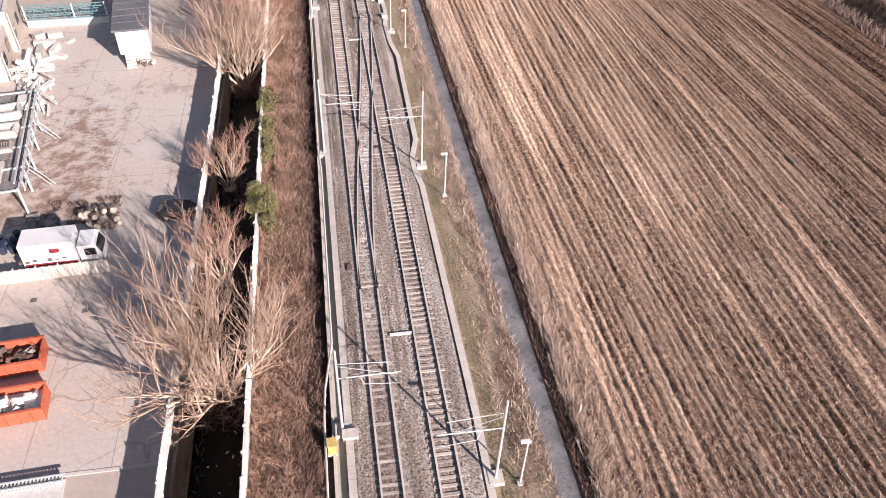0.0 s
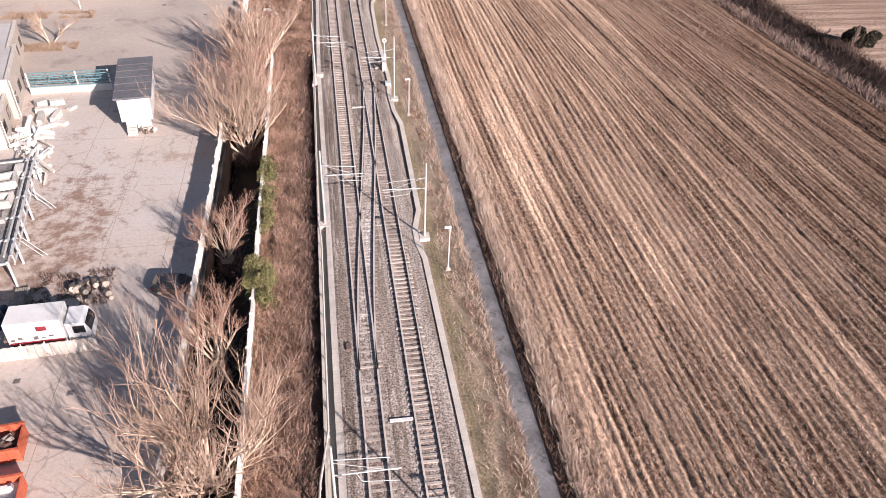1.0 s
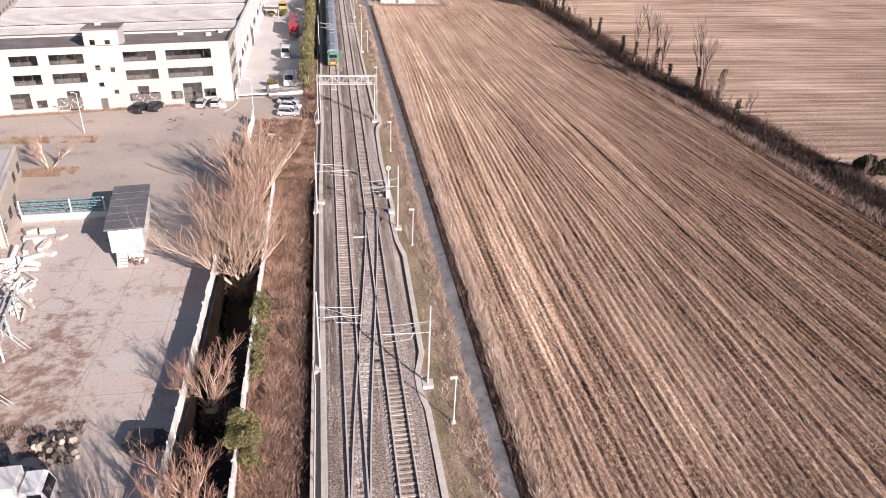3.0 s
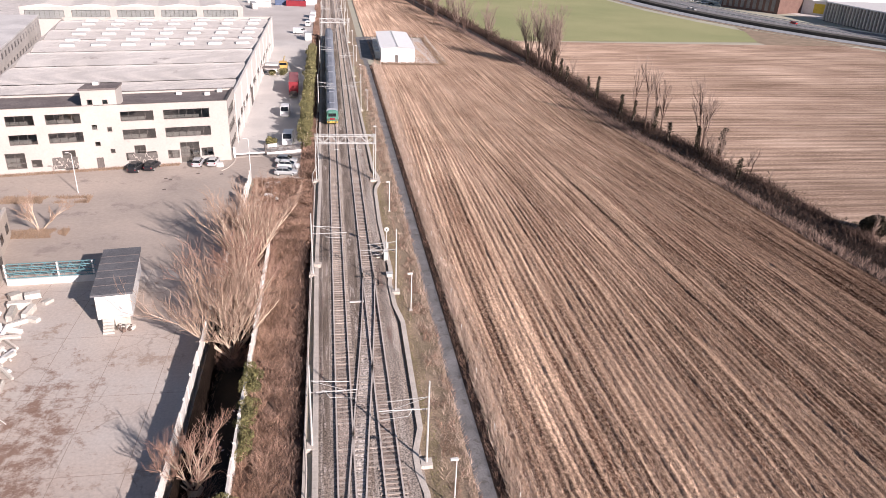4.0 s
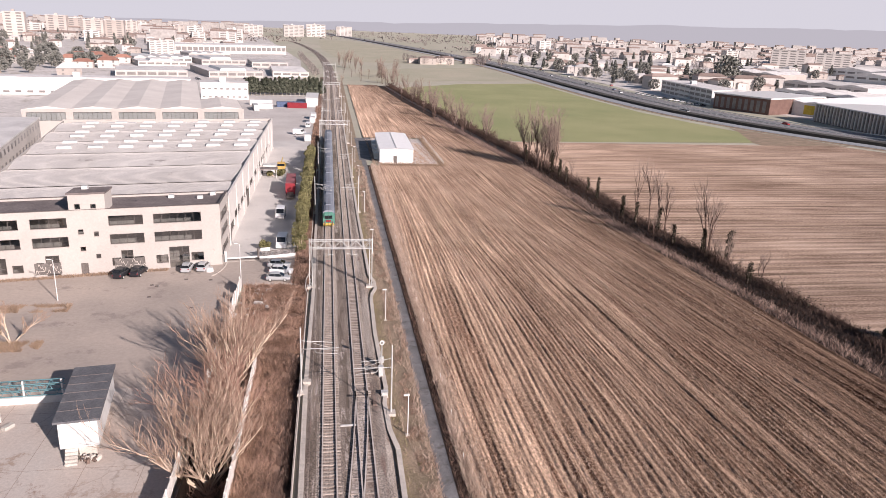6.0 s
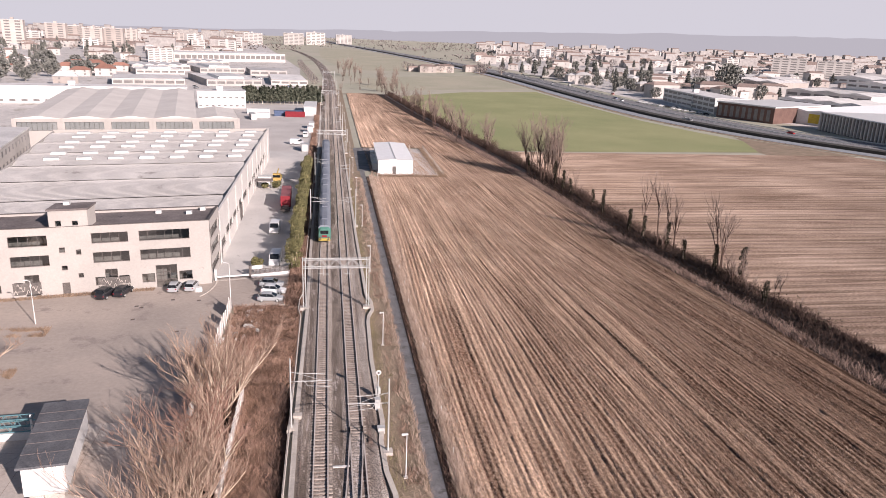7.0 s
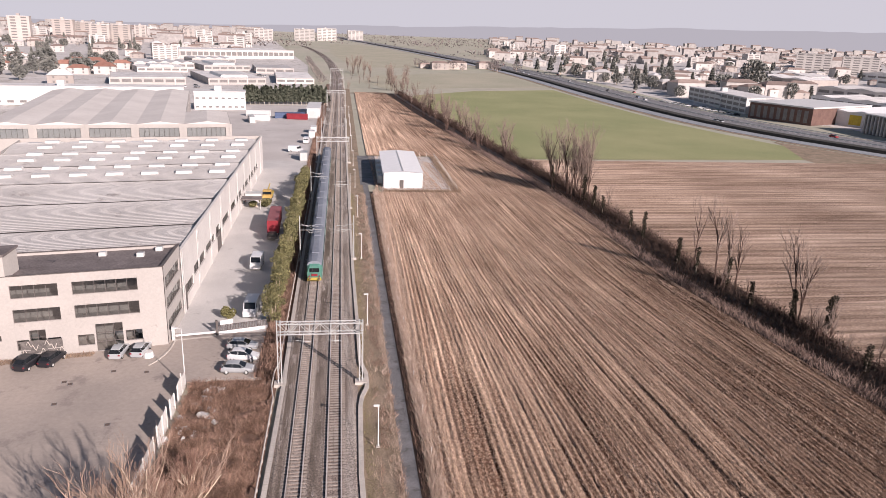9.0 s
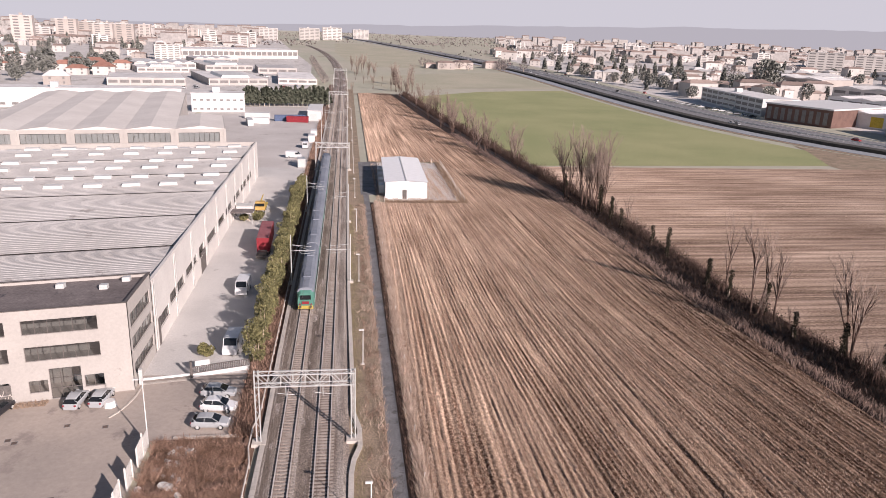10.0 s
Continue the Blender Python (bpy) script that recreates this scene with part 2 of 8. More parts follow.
def field_material(name, dark, light, straw, rows=0.75, broad=5.0, light_falloff=False, lines=0.55, comb=0.0):
    """Ploughed stubble: the rows run along the second coordinate of the mesh's own map, in metres."""
    m = bpy.data.materials.new(name)
    m.use_nodes = True
    nt = m.node_tree
    bs = nt.nodes["Principled BSDF"]
    bs.inputs["Roughness"].default_value, bs.inputs["Specular IOR Level"].default_value = 0.95, 0.1
    bs.inputs["Diffuse Roughness"].default_value = 1.0
    uv = nt.nodes.new("ShaderNodeUVMap").outputs[0]

    def streak(su, sv, detail, rough=0.6):
        k = nt.nodes.new("ShaderNodeMapping")
        k.inputs["Scale"].default_value = (su, sv, 1)
        nt.links.new(uv, k.inputs[0])
        n = nt.nodes.new("ShaderNodeTexNoise")
        n.inputs["Scale"].default_value, n.inputs["Detail"].default_value, n.inputs["Roughness"].default_value = 1.0, detail, rough
        nt.links.new(k.outputs[0], n.inputs["Vector"])
        return n.outputs["Fac"]

    def ramp(fac, lo, hi, c0, c1):
        r = nt.nodes.new("ShaderNodeValToRGB")
        r.color_ramp.elements[0].position, r.color_ramp.elements[1].position = lo, hi
        r.color_ramp.elements[0].color, r.color_ramp.elements[1].color = (*c0, 1), (*c1, 1)
        nt.links.new(fac, r.inputs[0])
        return r.outputs[0]

    def mix(kind, fac, x, y):
        n = nt.nodes.new("ShaderNodeMix")
        n.data_type, n.blend_type = "RGBA", kind
        for sock, val in ((n.inputs[0], fac), (n.inputs[6], x), (n.inputs[7], y)):
            if isinstance(val, (int, float)):
                sock.default_value = val
            elif isinstance(val, tuple):
                sock.default_value = (*val, 1)
            else:
                nt.links.new(val, sock)
        return n.outputs[2]

    col = ramp(streak(1 / broad, 0.03, 4), 0.36, 0.64, dark, light)
    fade = ramp(streak(0.13, 0.03, 4, 0.6), 0.34, 0.6, (0.3, 0.3, 0.3), (1, 1, 1))
    line = mix("MULTIPLY", 1.0, ramp(streak(1.1 / rows, 0.02, 3, 0.55), 0.44, 0.58, (0, 0, 0), (lines,) * 3), fade)
    col = mix("MIX", line, col, straw)
    col = mix("MULTIPLY", 0.6, col, ramp(streak(0.5, 0.03, 3), 0.4, 0.6, (0.72, 0.69, 0.67), (1.12, 1.12, 1.12)))
    col = mix("MULTIPLY", 0.85, col, ramp(streak(1.3, 0.018, 3, 0.5), 0.4, 0.5, (0.45, 0.42, 0.4), (1.06, 1.06, 1.06)))
    clods = streak(3.1, 2.1, 6, 0.8)
    col = mix("MIX", ramp(streak(2.6, 1.9, 5, 0.8), 0.47, 0.66, (0, 0, 0), (0.6, 0.6, 0.6)), col, straw)
    col = mix("MULTIPLY", 1.0, col, ramp(clods, 0.34, 0.64, (0.34, 0.32, 0.305), (1.45, 1.44, 1.42)))
    patches = streak(0.035, 0.02, 4)
    col = mix("MIX", ramp(streak(0.11, 0.022, 5, 0.65), 0.46, 0.66, (0, 0, 0), (0.5, 0.5, 0.5)), col, mix("MIX", 0.45, light, straw))
    if comb:
        wv = nt.nodes.new("ShaderNodeTexWave")
        wv.bands_direction = "X"
        for key, val in (("Scale", 0.31416 / comb), ("Distortion", 0.5), ("Detail", 3.0), ("Detail Scale", 0.6)):
            wv.inputs[key].default_value = val
        nt.links.new(uv, wv.inputs["Vector"])
        col = mix("MULTIPLY", 1.0, col, ramp(wv.outputs["Fac"], 0.1, 0.9, (0.84, 0.825, 0.81), (1.1, 1.1, 1.1)))
    col = mix("MULTIPLY", 1.0, col, ramp(patches, 0.35, 0.65, (0.78, 0.75, 0.73), (1.12, 1.12, 1.12)))
    # Uneven brightness over the field, put into the colour by place.
    if light_falloff:
        sep = nt.nodes.new("ShaderNodeSeparateXYZ")
        nt.links.new(uv, sep.inputs[0])
        wob = nt.nodes.new("ShaderNodeMath")
        wob.operation = "MULTIPLY_ADD"
        nt.links.new(patches, wob.inputs[0])
        wob.inputs[1].default_value = 26.0
        nt.links.new(sep.outputs[0], wob.inputs[2])
        rng_node = nt.nodes.new("ShaderNodeMapRange")
        rng_node.inputs["From Min"].default_value, rng_node.inputs["From Max"].default_value = 14.0, 72.0
        nt.links.new(wob.outputs[0], rng_node.inputs["Value"])
        far_node = nt.nodes.new("ShaderNodeMapRange")
        far_node.inputs["From Min"].default_value, far_node.inputs["From Max"].default_value = 110.0, 210.0
        nt.links.new(sep.outputs[1], far_node.inputs["Value"])
        # Near and far tones: light by the path, darkened towards the hedge.
        near_tone = ramp(rng_node.outputs[0], 0.0, 1.0, (1.45, 1.43, 1.41), (0.58, 0.52, 0.485))
        dry = ramp(rng_node.outputs[0], 0.0, 1.0, (1.6, 1.62, 1.64), (0.92, 0.89, 0.87))
        col = mix("MULTIPLY", 1.0, col, mix("MIX", far_node.outputs[0], near_tone, dry))
    nt.links.new(col, bs.inputs["Base Color"])
    bp = nt.nodes.new("ShaderNodeBump")
    bp.inputs["Strength"].default_value, bp.inputs["Distance"].default_value = 1.0, 0.2
    nt.links.new(clods, bp.inputs["Height"])
    nt.links.new(bp.outputs[0], bs.inputs["Normal"])
    return m


def glass_material(name, tint=(0.55, 0.6, 0.62), gloss=0.26):
    """Thin window glass: see-through, with a clean mirror gloss."""
    m = bpy.data.materials.new(name)
    m.use_nodes = True
    nt = m.node_tree
    nt.nodes.remove(nt.nodes["Principled BSDF"])
    tr, gl, mx = nt.nodes.new("ShaderNodeBsdfTransparent"), nt.nodes.new("ShaderNodeBsdfGlossy"), nt.nodes.new("ShaderNodeMixShader")
    tr.inputs[0].default_value, gl.inputs["Roughness"].default_value = (*tint, 1), 0.03
    mx.inputs[0].default_value = gloss
    nt.links.new(tr.outputs[0], mx.inputs[1])
    nt.links.new(gl.outputs[0], mx.inputs[2])
    nt.links.new(mx.outputs[0], nt.nodes["Material Output"].inputs[0])
    return m


# Earth paled throughout: distant haze is put into its colour.
M_GROUND = material("earth_far", (0.49, 0.45, 0.365), (0.43, 0.42, 0.32), 0.006, 0.1, stain=(0.33, 0.29, 0.23), stain_at=0.6, grain=0.15)
M_FIELD = field_material("ploughed_stubble", (0.10, 0.057, 0.04), (0.15, 0.09, 0.064), (0.66, 0.505, 0.39), rows=0.75, light_falloff=True, lines=0.85)
M_FIELD2 = field_material("stubble_rows", (0.24, 0.168, 0.13), (0.40, 0.30, 0.24), (0.60, 0.475, 0.385), rows=3.0, broad=8.0, lines=0.4, comb=2.9)
M_GREEN = material("young_wheat", (0.30, 0.32, 0.15), (0.385, 0.375, 0.19), 0.02, 1.5, grain=0.3, stain=(0.33, 0.27, 0.17), stain_at=0.66)
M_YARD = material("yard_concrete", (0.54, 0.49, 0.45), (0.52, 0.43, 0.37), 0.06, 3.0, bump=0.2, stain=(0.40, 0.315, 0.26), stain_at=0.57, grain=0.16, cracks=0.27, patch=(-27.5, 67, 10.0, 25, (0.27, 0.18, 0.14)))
M_ASPHALT = material("old_asphalt", (0.21, 0.205, 0.21), (0.275, 0.265, 0.265), 0.3, 8.0, bump=0.25, grain=0.3, stain=(0.19, 0.185, 0.19))
M_PATH = material("dark_grey_path", (0.25, 0.243, 0.245), (0.165, 0.16, 0.16), 0.35, 7.0, bump=0.25, grain=0.35, stain=(0.14, 0.13, 0.125), stain_at=0.55)
M_DRIVE = material("grey_drive", (0.63, 0.60, 0.57), (0.55, 0.525, 0.50), 0.12, 4.0, bump=0.15, stain=(0.25, 0.235, 0.225), stain_at=0.64, grain=0.22)
M_BED = material("oily_ballast", (0.49, 0.40, 0.345), (0.24, 0.18, 0.15), 0.8, 6.0, bump=1.0, grain=0.8, depth=0.1, crisp=0.15, stretch=0.15)
M_PARK = material("parking_asphalt", (0.48, 0.405, 0.35), (0.385, 0.33, 0.29), 0.06, 1.6, bump=0.08, stain=(0.325, 0.275, 0.245), stain_at=0.57, grain=0.12)
M_BALLAST = material("ballast_stone", (0.52, 0.45, 0.395), (0.25, 0.195, 0.16), 0.55, 6.0, bump=1.0, grain=0.85, depth=0.1, crisp=0.15, stain=(0.30, 0.215, 0.18), stain_at=0.58, stretch=0.1)
M_SLEEPER = material("concrete_sleeper", (0.55, 0.475, 0.415), (0.40, 0.34, 0.295), 1.2, 9, vary=0.3)
M_STONE = material("white_stone", (0.66, 0.62, 0.565), (0.55, 0.51, 0.46), 0.9, 6, bump=0.3, grain=0.25, vary=0.3, stain=(0.4, 0.35, 0.3), stain_at=0.66, coords="obj")
M_RAIL = material("worn_rail", (0.19, 0.135, 0.11), (0.13, 0.095, 0.08), 2, 30, rough=0.8, bump=0.1)
M_RAILTOP = material("polished_rail_head", (0.66, 0.59, 0.54), (0.52, 0.46, 0.42), 0.15, 20, rough=0.5, metal=0.0, bump=0.0)
M_CONC = material("pale_concrete", (0.62, 0.56, 0.50), (0.52, 0.47, 0.42), 0.8, 7, bump=0.2, grain=0.2, stain=(0.4, 0.35, 0.3), stain_at=0.66)
M_WALLC = material("wall_concrete", (0.80, 0.765, 0.72), (0.71, 0.67, 0.62), 0.7, 5, bump=0.2, vary=0.12, grain=0.22, stain=(0.42, 0.36, 0.31), stain_at=0.68)
M_STEEL = material("galvanised_steel", (0.68, 0.68, 0.66), (0.58, 0.58, 0.56), 2.5, 20, rough=0.5, metal=0.3, bump=0.05, grain=0.15)
M_WIRE = material("copper_wire", (0.2, 0.15, 0.12), (0.15, 0.12, 0.1), 1, 10, rough=0.5, metal=0.7, bump=0)
M_PLANK = material("white_plank", (0.73, 0.715, 0.69), (0.64, 0.62, 0.595), 2, 12, bump=0.1, grain=0.12)
M_PLASTER = material("cream_plaster", (0.495, 0.455, 0.42), (0.445, 0.41, 0.38), 0.15, 3, bump=0.08, grain=0.1, stain=(0.38, 0.34, 0.31), stain_at=0.62)
# Lighter than the front's plaster: sunlight on the east side put into the colour.
M_HALLW = material("sunlit_white_render", (0.70, 0.66, 0.62), (0.63, 0.59, 0.555), 0.15, 3, bump=0.08, grain=0.1, stain=(0.5, 0.46, 0.42), stain_at=0.64)
M_WHITE = material("white_paint", (0.74, 0.725, 0.705), (0.67, 0.655, 0.635), 0.6, 6, rough=0.5, bump=0.05, grain=0.08)
M_ROOF = material("fibre_cement_roof", (0.52, 0.495, 0.475), (0.45, 0.425, 0.405), 0.08, 2.5, bump=0.15, grain=0.18, stain=(0.31, 0.285, 0.27), stain_at=0.6)
M_ROOF2 = material("vaulted_roof_sheet", (0.74, 0.69, 0.64), (0.66, 0.61, 0.565), 0.07, 2.0, bump=0.1, grain=0.15, stain=(0.42, 0.38, 0.35), stain_at=0.66)
M_FELT = material("roof_felt", (0.16, 0.135, 0.13), (0.25, 0.215, 0.205), 0.18, 3, bump=0.2, stain=(0.1, 0.09, 0.1), stain_at=0.6)
M_LIGHTP = material("skylight_plastic", (0.74, 0.72, 0.69), (0.66, 0.64, 0.6), 0.5, 5, rough=0.4, bump=0.05, grain=0.1, vary=0.15)
M_FRAME = material("dark_window_frame", (0.13, 0.11, 0.10), (0.17, 0.15, 0.14), 2, 10, rough=0.6, bump=0.05)
M_GLASS = glass_material("window_glass")
M_BARK = material("pale_bark", (0.74, 0.60, 0.47), (0.60, 0.475, 0.365), 0.6, 8, grain=0.3, bump=0.4)
M_TWIG = material("bare_twigs", (0.55, 0.395, 0.305), (0.42, 0.29, 0.22), 0.35, 4, grain=0.25, bump=0, island=0.25)
M_REDTWIG = material("reddish_twigs", (0.50, 0.32, 0.25), (0.36, 0.215, 0.16), 0.35, 4, grain=0.25, bump=0, island=0.3)
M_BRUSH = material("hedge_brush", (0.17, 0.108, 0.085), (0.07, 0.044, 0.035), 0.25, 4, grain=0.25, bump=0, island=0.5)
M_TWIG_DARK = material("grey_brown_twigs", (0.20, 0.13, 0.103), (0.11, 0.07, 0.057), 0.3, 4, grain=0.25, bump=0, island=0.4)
M_BRAMBLE = material("bramble_canes", (0.49, 0.315, 0.235), (0.205, 0.125, 0.09), 0.45, 5, bump=0, grain=0.3, island=0.5)
M_PALEGRASS = material("pale_dry_grass", (0.66, 0.515, 0.42), (0.50, 0.375, 0.295), 0.3, 5, bump=0, grain=0.25, island=0.3)
M_DRY = material("dry_grass", (0.47, 0.34, 0.245), (0.34, 0.24, 0.17), 0.3, 5, bump=0, grain=0.25, island=0.35)
M_STRAW = material("maize_straw", (0.60, 0.45, 0.35), (0.40, 0.28, 0.21), 0.12, 3, bump=0, grain=0.2, island=0.5)
M_VERGE = material("verge_soil_grass", (0.42, 0.315, 0.23), (0.28, 0.22, 0.15), 0.25, 5, bump=0.7, grain=0.55, stain=(0.24, 0.2, 0.11), stain_at=0.6)
M_SOIL = material("leaf_litter", (0.27, 0.17, 0.125), (0.18, 0.115, 0.085), 0.4, 5, bump=0.7, grain=0.5)
M_WATER = material("dark_still_water", (0.012, 0.012, 0.012), (0.02, 0.017, 0.014), 0.4, 3, rough=0.35, bump=0.05, spec=0.1)
M_IVY = material("evergreen_leaves", (0.26, 0.235, 0.10), (0.165, 0.155, 0.07), 0.8, 6, bump=0, island=0.5, grain=0.2)
M_HEDGE = material("hedge_leaves", (0.30, 0.27, 0.125), (0.13, 0.125, 0.06), 0.5, 5, bump=0, island=0.5, grain=0.2)
M_IVYDARK = material("dark_ivy", (0.06, 0.05, 0.03), (0.035, 0.03, 0.02), 0.4, 4, bump=0, island=0.5, grain=0.2)
# Lifted towards grey: the haze before the far row is in the colour.
M_CONIFER = material("dark_conifer", (0.16, 0.165, 0.12), (0.10, 0.112, 0.08), 0.4, 4, bump=0, island=0.5, grain=0.2)

# ---- the ground: one sheet to the horizon, open over the canal ----
CX0, CX1, CY0, CY1 = -12.155, -7.75, -30.0, 112.0      # canal, inner faces of its walls
g = Build()
far = 4600.0
for x0, x1, y0, y1 in ((-far, CX0, -400, far), (-1.7, far, -400, far), (CX0, -1.7, -400, CY0), (CX0, -1.7, CY1, far)):
    g.face((x0, y0, -0.06), (x1, y0, -0.06), (x1, y1, -0.06), (x0, y1, -0.06))
ground = tagged(g.part("ground", M_GROUND), "dry winter earth with patches of faded grass", "ground", kind="structure")

g = Build()
g.box(CX0, CY0, -2.6, CX1, CY1, -2.2)
tagged(g.part("water", M_WATER), "dark still water at the bottom of a canal", "water", kind="structure")
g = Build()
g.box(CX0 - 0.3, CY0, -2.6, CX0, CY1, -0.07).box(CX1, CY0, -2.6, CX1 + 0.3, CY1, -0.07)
tagged(g.part("canal_sides", material("dark_canal_side", (0.09, 0.07, 0.055), (0.06, 0.05, 0.04), 0.5, 5, bump=0.5)), "dark sides of the canal", "canal", kind="structure")


def lerp_line(pts, y):
    return float(np.interp(y, [p[1] for p in pts], [p[0] for p in pts]))


HEDGE = [(83.5, -40), (80.3, 60), (78.2, 95), (75.3, 128), (71.4, 160), (69.2, 180), (68.4, 205), (66.2, 250), (61, 300), (53.5, 380), (46, 460), (38, 570)]
FIELD_W = 16.2


def row_bend(uu, y):
    """How far the rows stray sideways, in metres."""
    return 0.8 * np.sin(y * 0.017 + uu * 0.1) + 0.4 * np.sin(y * 0.043 + uu * 0.22 + 2.0)


def field_z(uu, y):
    """Height of the stubble rows: fine ridges, a deeper wheel furrow here and there."""
    uu = uu + row_bend(uu, y)
    swell = 0.7 + 0.3 * np.sin(y * 0.31 + 2.3 * np.sin(uu * 1.7)) * np.sin(y * 0.113 + uu * 0.9)
    swell *= 0.75 + 0.35 * np.sin(np.floor(uu / 0.75 + 0.5) * 2.4 + 0.02 * y) * np.sin(uu * 0.37 + 0.011 * y + 1.0)
    fine = np.sin(uu * 8.3776 + 0.5 * np.sin(y * 0.021)) * swell
    furrow = np.clip((270 - y) / 150, 0.15, 1) * np.maximum(0, np.sin(uu * 2.9 + 1.9 * np.sin(uu * 0.47) + 0.35 * np.sin(y * 0.013))) ** 8
    broad = np.sin(uu * 2.1 + 1.3 * np.sin(uu * 0.31) + 0.3 * np.sin(y * 0.017))
    return 0.24 + 0.11 * fine + 0.07 * broad * (0.55 + 0.45 * np.sin(uu * 0.23 + y * 0.009)) - 0.06 * furrow


ys = np.unique(np.concatenate([np.arange(-20, 14, 3.0), np.arange(14, 130, 0.7), np.arange(130, 252, 1.3), np.arange(252, 575, 5)]))
ln = np.interp(ys, [h[1] for h in HEDGE], [h[0] for h in HEDGE]) + 0.5
n = 400
s = np.linspace(0, 1, n + 1)
frng = np.random.default_rng(5)
X = FIELD_W + s[None, :] * (ln[:, None] - FIELD_W)
Y = np.repeat(ys[:, None], n + 1, 1)
U = np.repeat(s[None, :] * 64.0, len(ys), 0)
Z = field_z(U, Y) + np.clip(frng.normal(size=X.shape), -1.5, 2.5) * np.interp(Y, [100, 130, 230, 260], [0.05, 0.045, 0.04, 0.015])
i = np.arange(len(ys) - 1)[:, None] * (n + 1) + np.arange(n)
cx, cy = X[:-1, :-1], Y[:-1, :-1]
i = i[~((cx < 40.6) & (cy > 251.8) & (cy < 311))].reshape(-1, 1)
tagged(new("ploughed_field", mesh_of("ploughed_field", np.stack([X, Y, Z], 2).reshape(-1, 3), i + np.array([0, 1, n + 2, n + 1]), M_FIELD, np.stack([U + row_bend(U, Y), Y], 2).reshape(-1, 2))),
       "brown ploughed field with pale maize stubble in long rows", "field", kind="structure")

# second field: its rows run across, towards the motorway
ROAD_IN = [(330, 150), (262, 270), (224, 329), (205, 375), (193, 420), (187, 520), (186, 640), (188, 760), (186, 900), (168, 1150), (112, 1690)]
n_y, n_x = 560, 40
V, UV = [], []
for j in range(n_y + 1):
    y = -40 + 347.0 * j / n_y
    xs = np.linspace(lerp_line(HEDGE, y) + 11.5, max(lerp_line(ROAD_IN, y) - 8, 170) if y > 150 else 330, n_x + 1)
    V.append(np.stack([xs, y + 0.012 * (xs - 90), 0.03 + 0.07 * (0.5 + 0.5 * math.sin(y * 6.2832 / 3.1 + 1.5 * math.sin(y * 0.37))) + np.random.normal(size=n_x + 1) * 0.02], 1))
    UV.append(np.stack([np.full(n_x + 1, y), xs], 1))
i = (np.arange(n_y)[:, None] * (n_x + 1) + np.arange(n_x)).reshape(-1, 1)
tagged(new("stubble_field", mesh_of("stubble_field", np.concatenate(V), i + np.array([0, 1, n_x + 2, n_x + 1]), M_FIELD2, np.concatenate(UV))),
       "tan stubble field with pale rows across", "field", kind="structure")

g = Build()
g.face(*[(x, y, 0.03) for x, y in ((74, 309), (120, 311.5), (192, 316), (206, 352), (197, 385), (188, 430), (183, 520), (182, 640), (110, 610), (58, 560), (48, 500), (62, 400))])
tagged(g.part("green_field", M_GREEN), "flat green field of young winter wheat", "field", kind="structure")
g = Build()
g.face(*[(x, y, 0.028) for x, y in ((192, 308.5), (236, 308.5), (226, 329), (209, 366), (206, 352), (192, 317))])
tagged(g.part("field_corner", M_VERGE), "brown rough corner of land beside the motorway", "field", kind="structure")
g = Build()
g.face(*[(x, y, 0.02) for x, y in ((44, 600), (110, 640), (182, 660), (184, 760), (182, 860), (120, 830), (40, 760), (22, 680))])
tagged(g.part("meadow", material("pale_meadow", (0.42, 0.40, 0.295), (0.50, 0.455, 0.345), 0.02, 1.2, grain=0.25)), "pale faded meadow beyond the wheat", "field", kind="structure")
g = Build()
g.face(*[(x, y, 0.02) for x, y in ((20, 900), (130, 910), (165, 1080), (120, 1500), (60, 1900), (-20, 1900), (-10, 1300))])
tagged(g.part("meadow", bpy.data.materials["pale_meadow"]), "pale faded meadow in the distance", "field", kind="structure")

# verge between track and path, path, canal bank, yards
g = Build()
g.box(8.9, -40, -0.05, 13.3, 600, 0.03)
tagged(g.part("verge", M_VERGE), "grass verge with dry tufts beside the track", "verge", kind="structure")
g = Build()
g.box(13.3, -40, -0.05, 14.85, 262, 0.06)
g.box(12.6, 262, -0.05, 18.9, 312, 0.055)
tagged(g.part("path", M_PATH), "narrow grey asphalt service path", "path", kind="structure")
# Shadow of the field-edge grass beside the path, laid in as a dark strip.
g = Build()
g.box(14.85, -40, -0.05, 16.25, 253, 0.03)
tagged(g.part("ditch_edge", material("edge_shadow_soil", (0.085, 0.055, 0.042), (0.055, 0.038, 0.03), 0.6, 6, bump=0.7, grain=0.5)), "dark strip for the shadow between the path and the field", "ditch", kind="structure")
g = Build()
g.box(18.9, 253, -0.05, 40.5, 311, 0.05)
tagged(g.part("shed_yard", M_DRIVE), "grey gravelled yard round the shed", "yard", kind="structure")
def bank_z(x, y):
    """The bramble bank: a hump by the low wall, a hollow along the track's retaining wall."""
    t = (x - CX1) / (-1.7 - CX1)
    return 0.25 + 0.3 * math.sin(3.1 * t) - 2.5 * max(0, t - 0.42) ** 1.1 + 0.35 * noise.noise((x * 0.5, y * 0.35, 1)) + 0.2 * noise.noise((x * 1.4, y * 1.2, 3))


V = [(x, y, bank_z(x, y) if y < CY1 else 0.02) for y in np.arange(CY0, CY1 + 0.1, 1.0) for x in np.linspace(CX1 + 0.3, -1.7, 12)]
i = (np.arange(int(CY1 - CY0))[:, None] * 12 + np.arange(11)).reshape(-1, 1)
tagged(new("bank", mesh_of("bank", V, i + np.array([0, 1, 13, 12]), M_SOIL)), "brown bank of leaf litter under brambles", "bank", kind="structure")
g = Build()
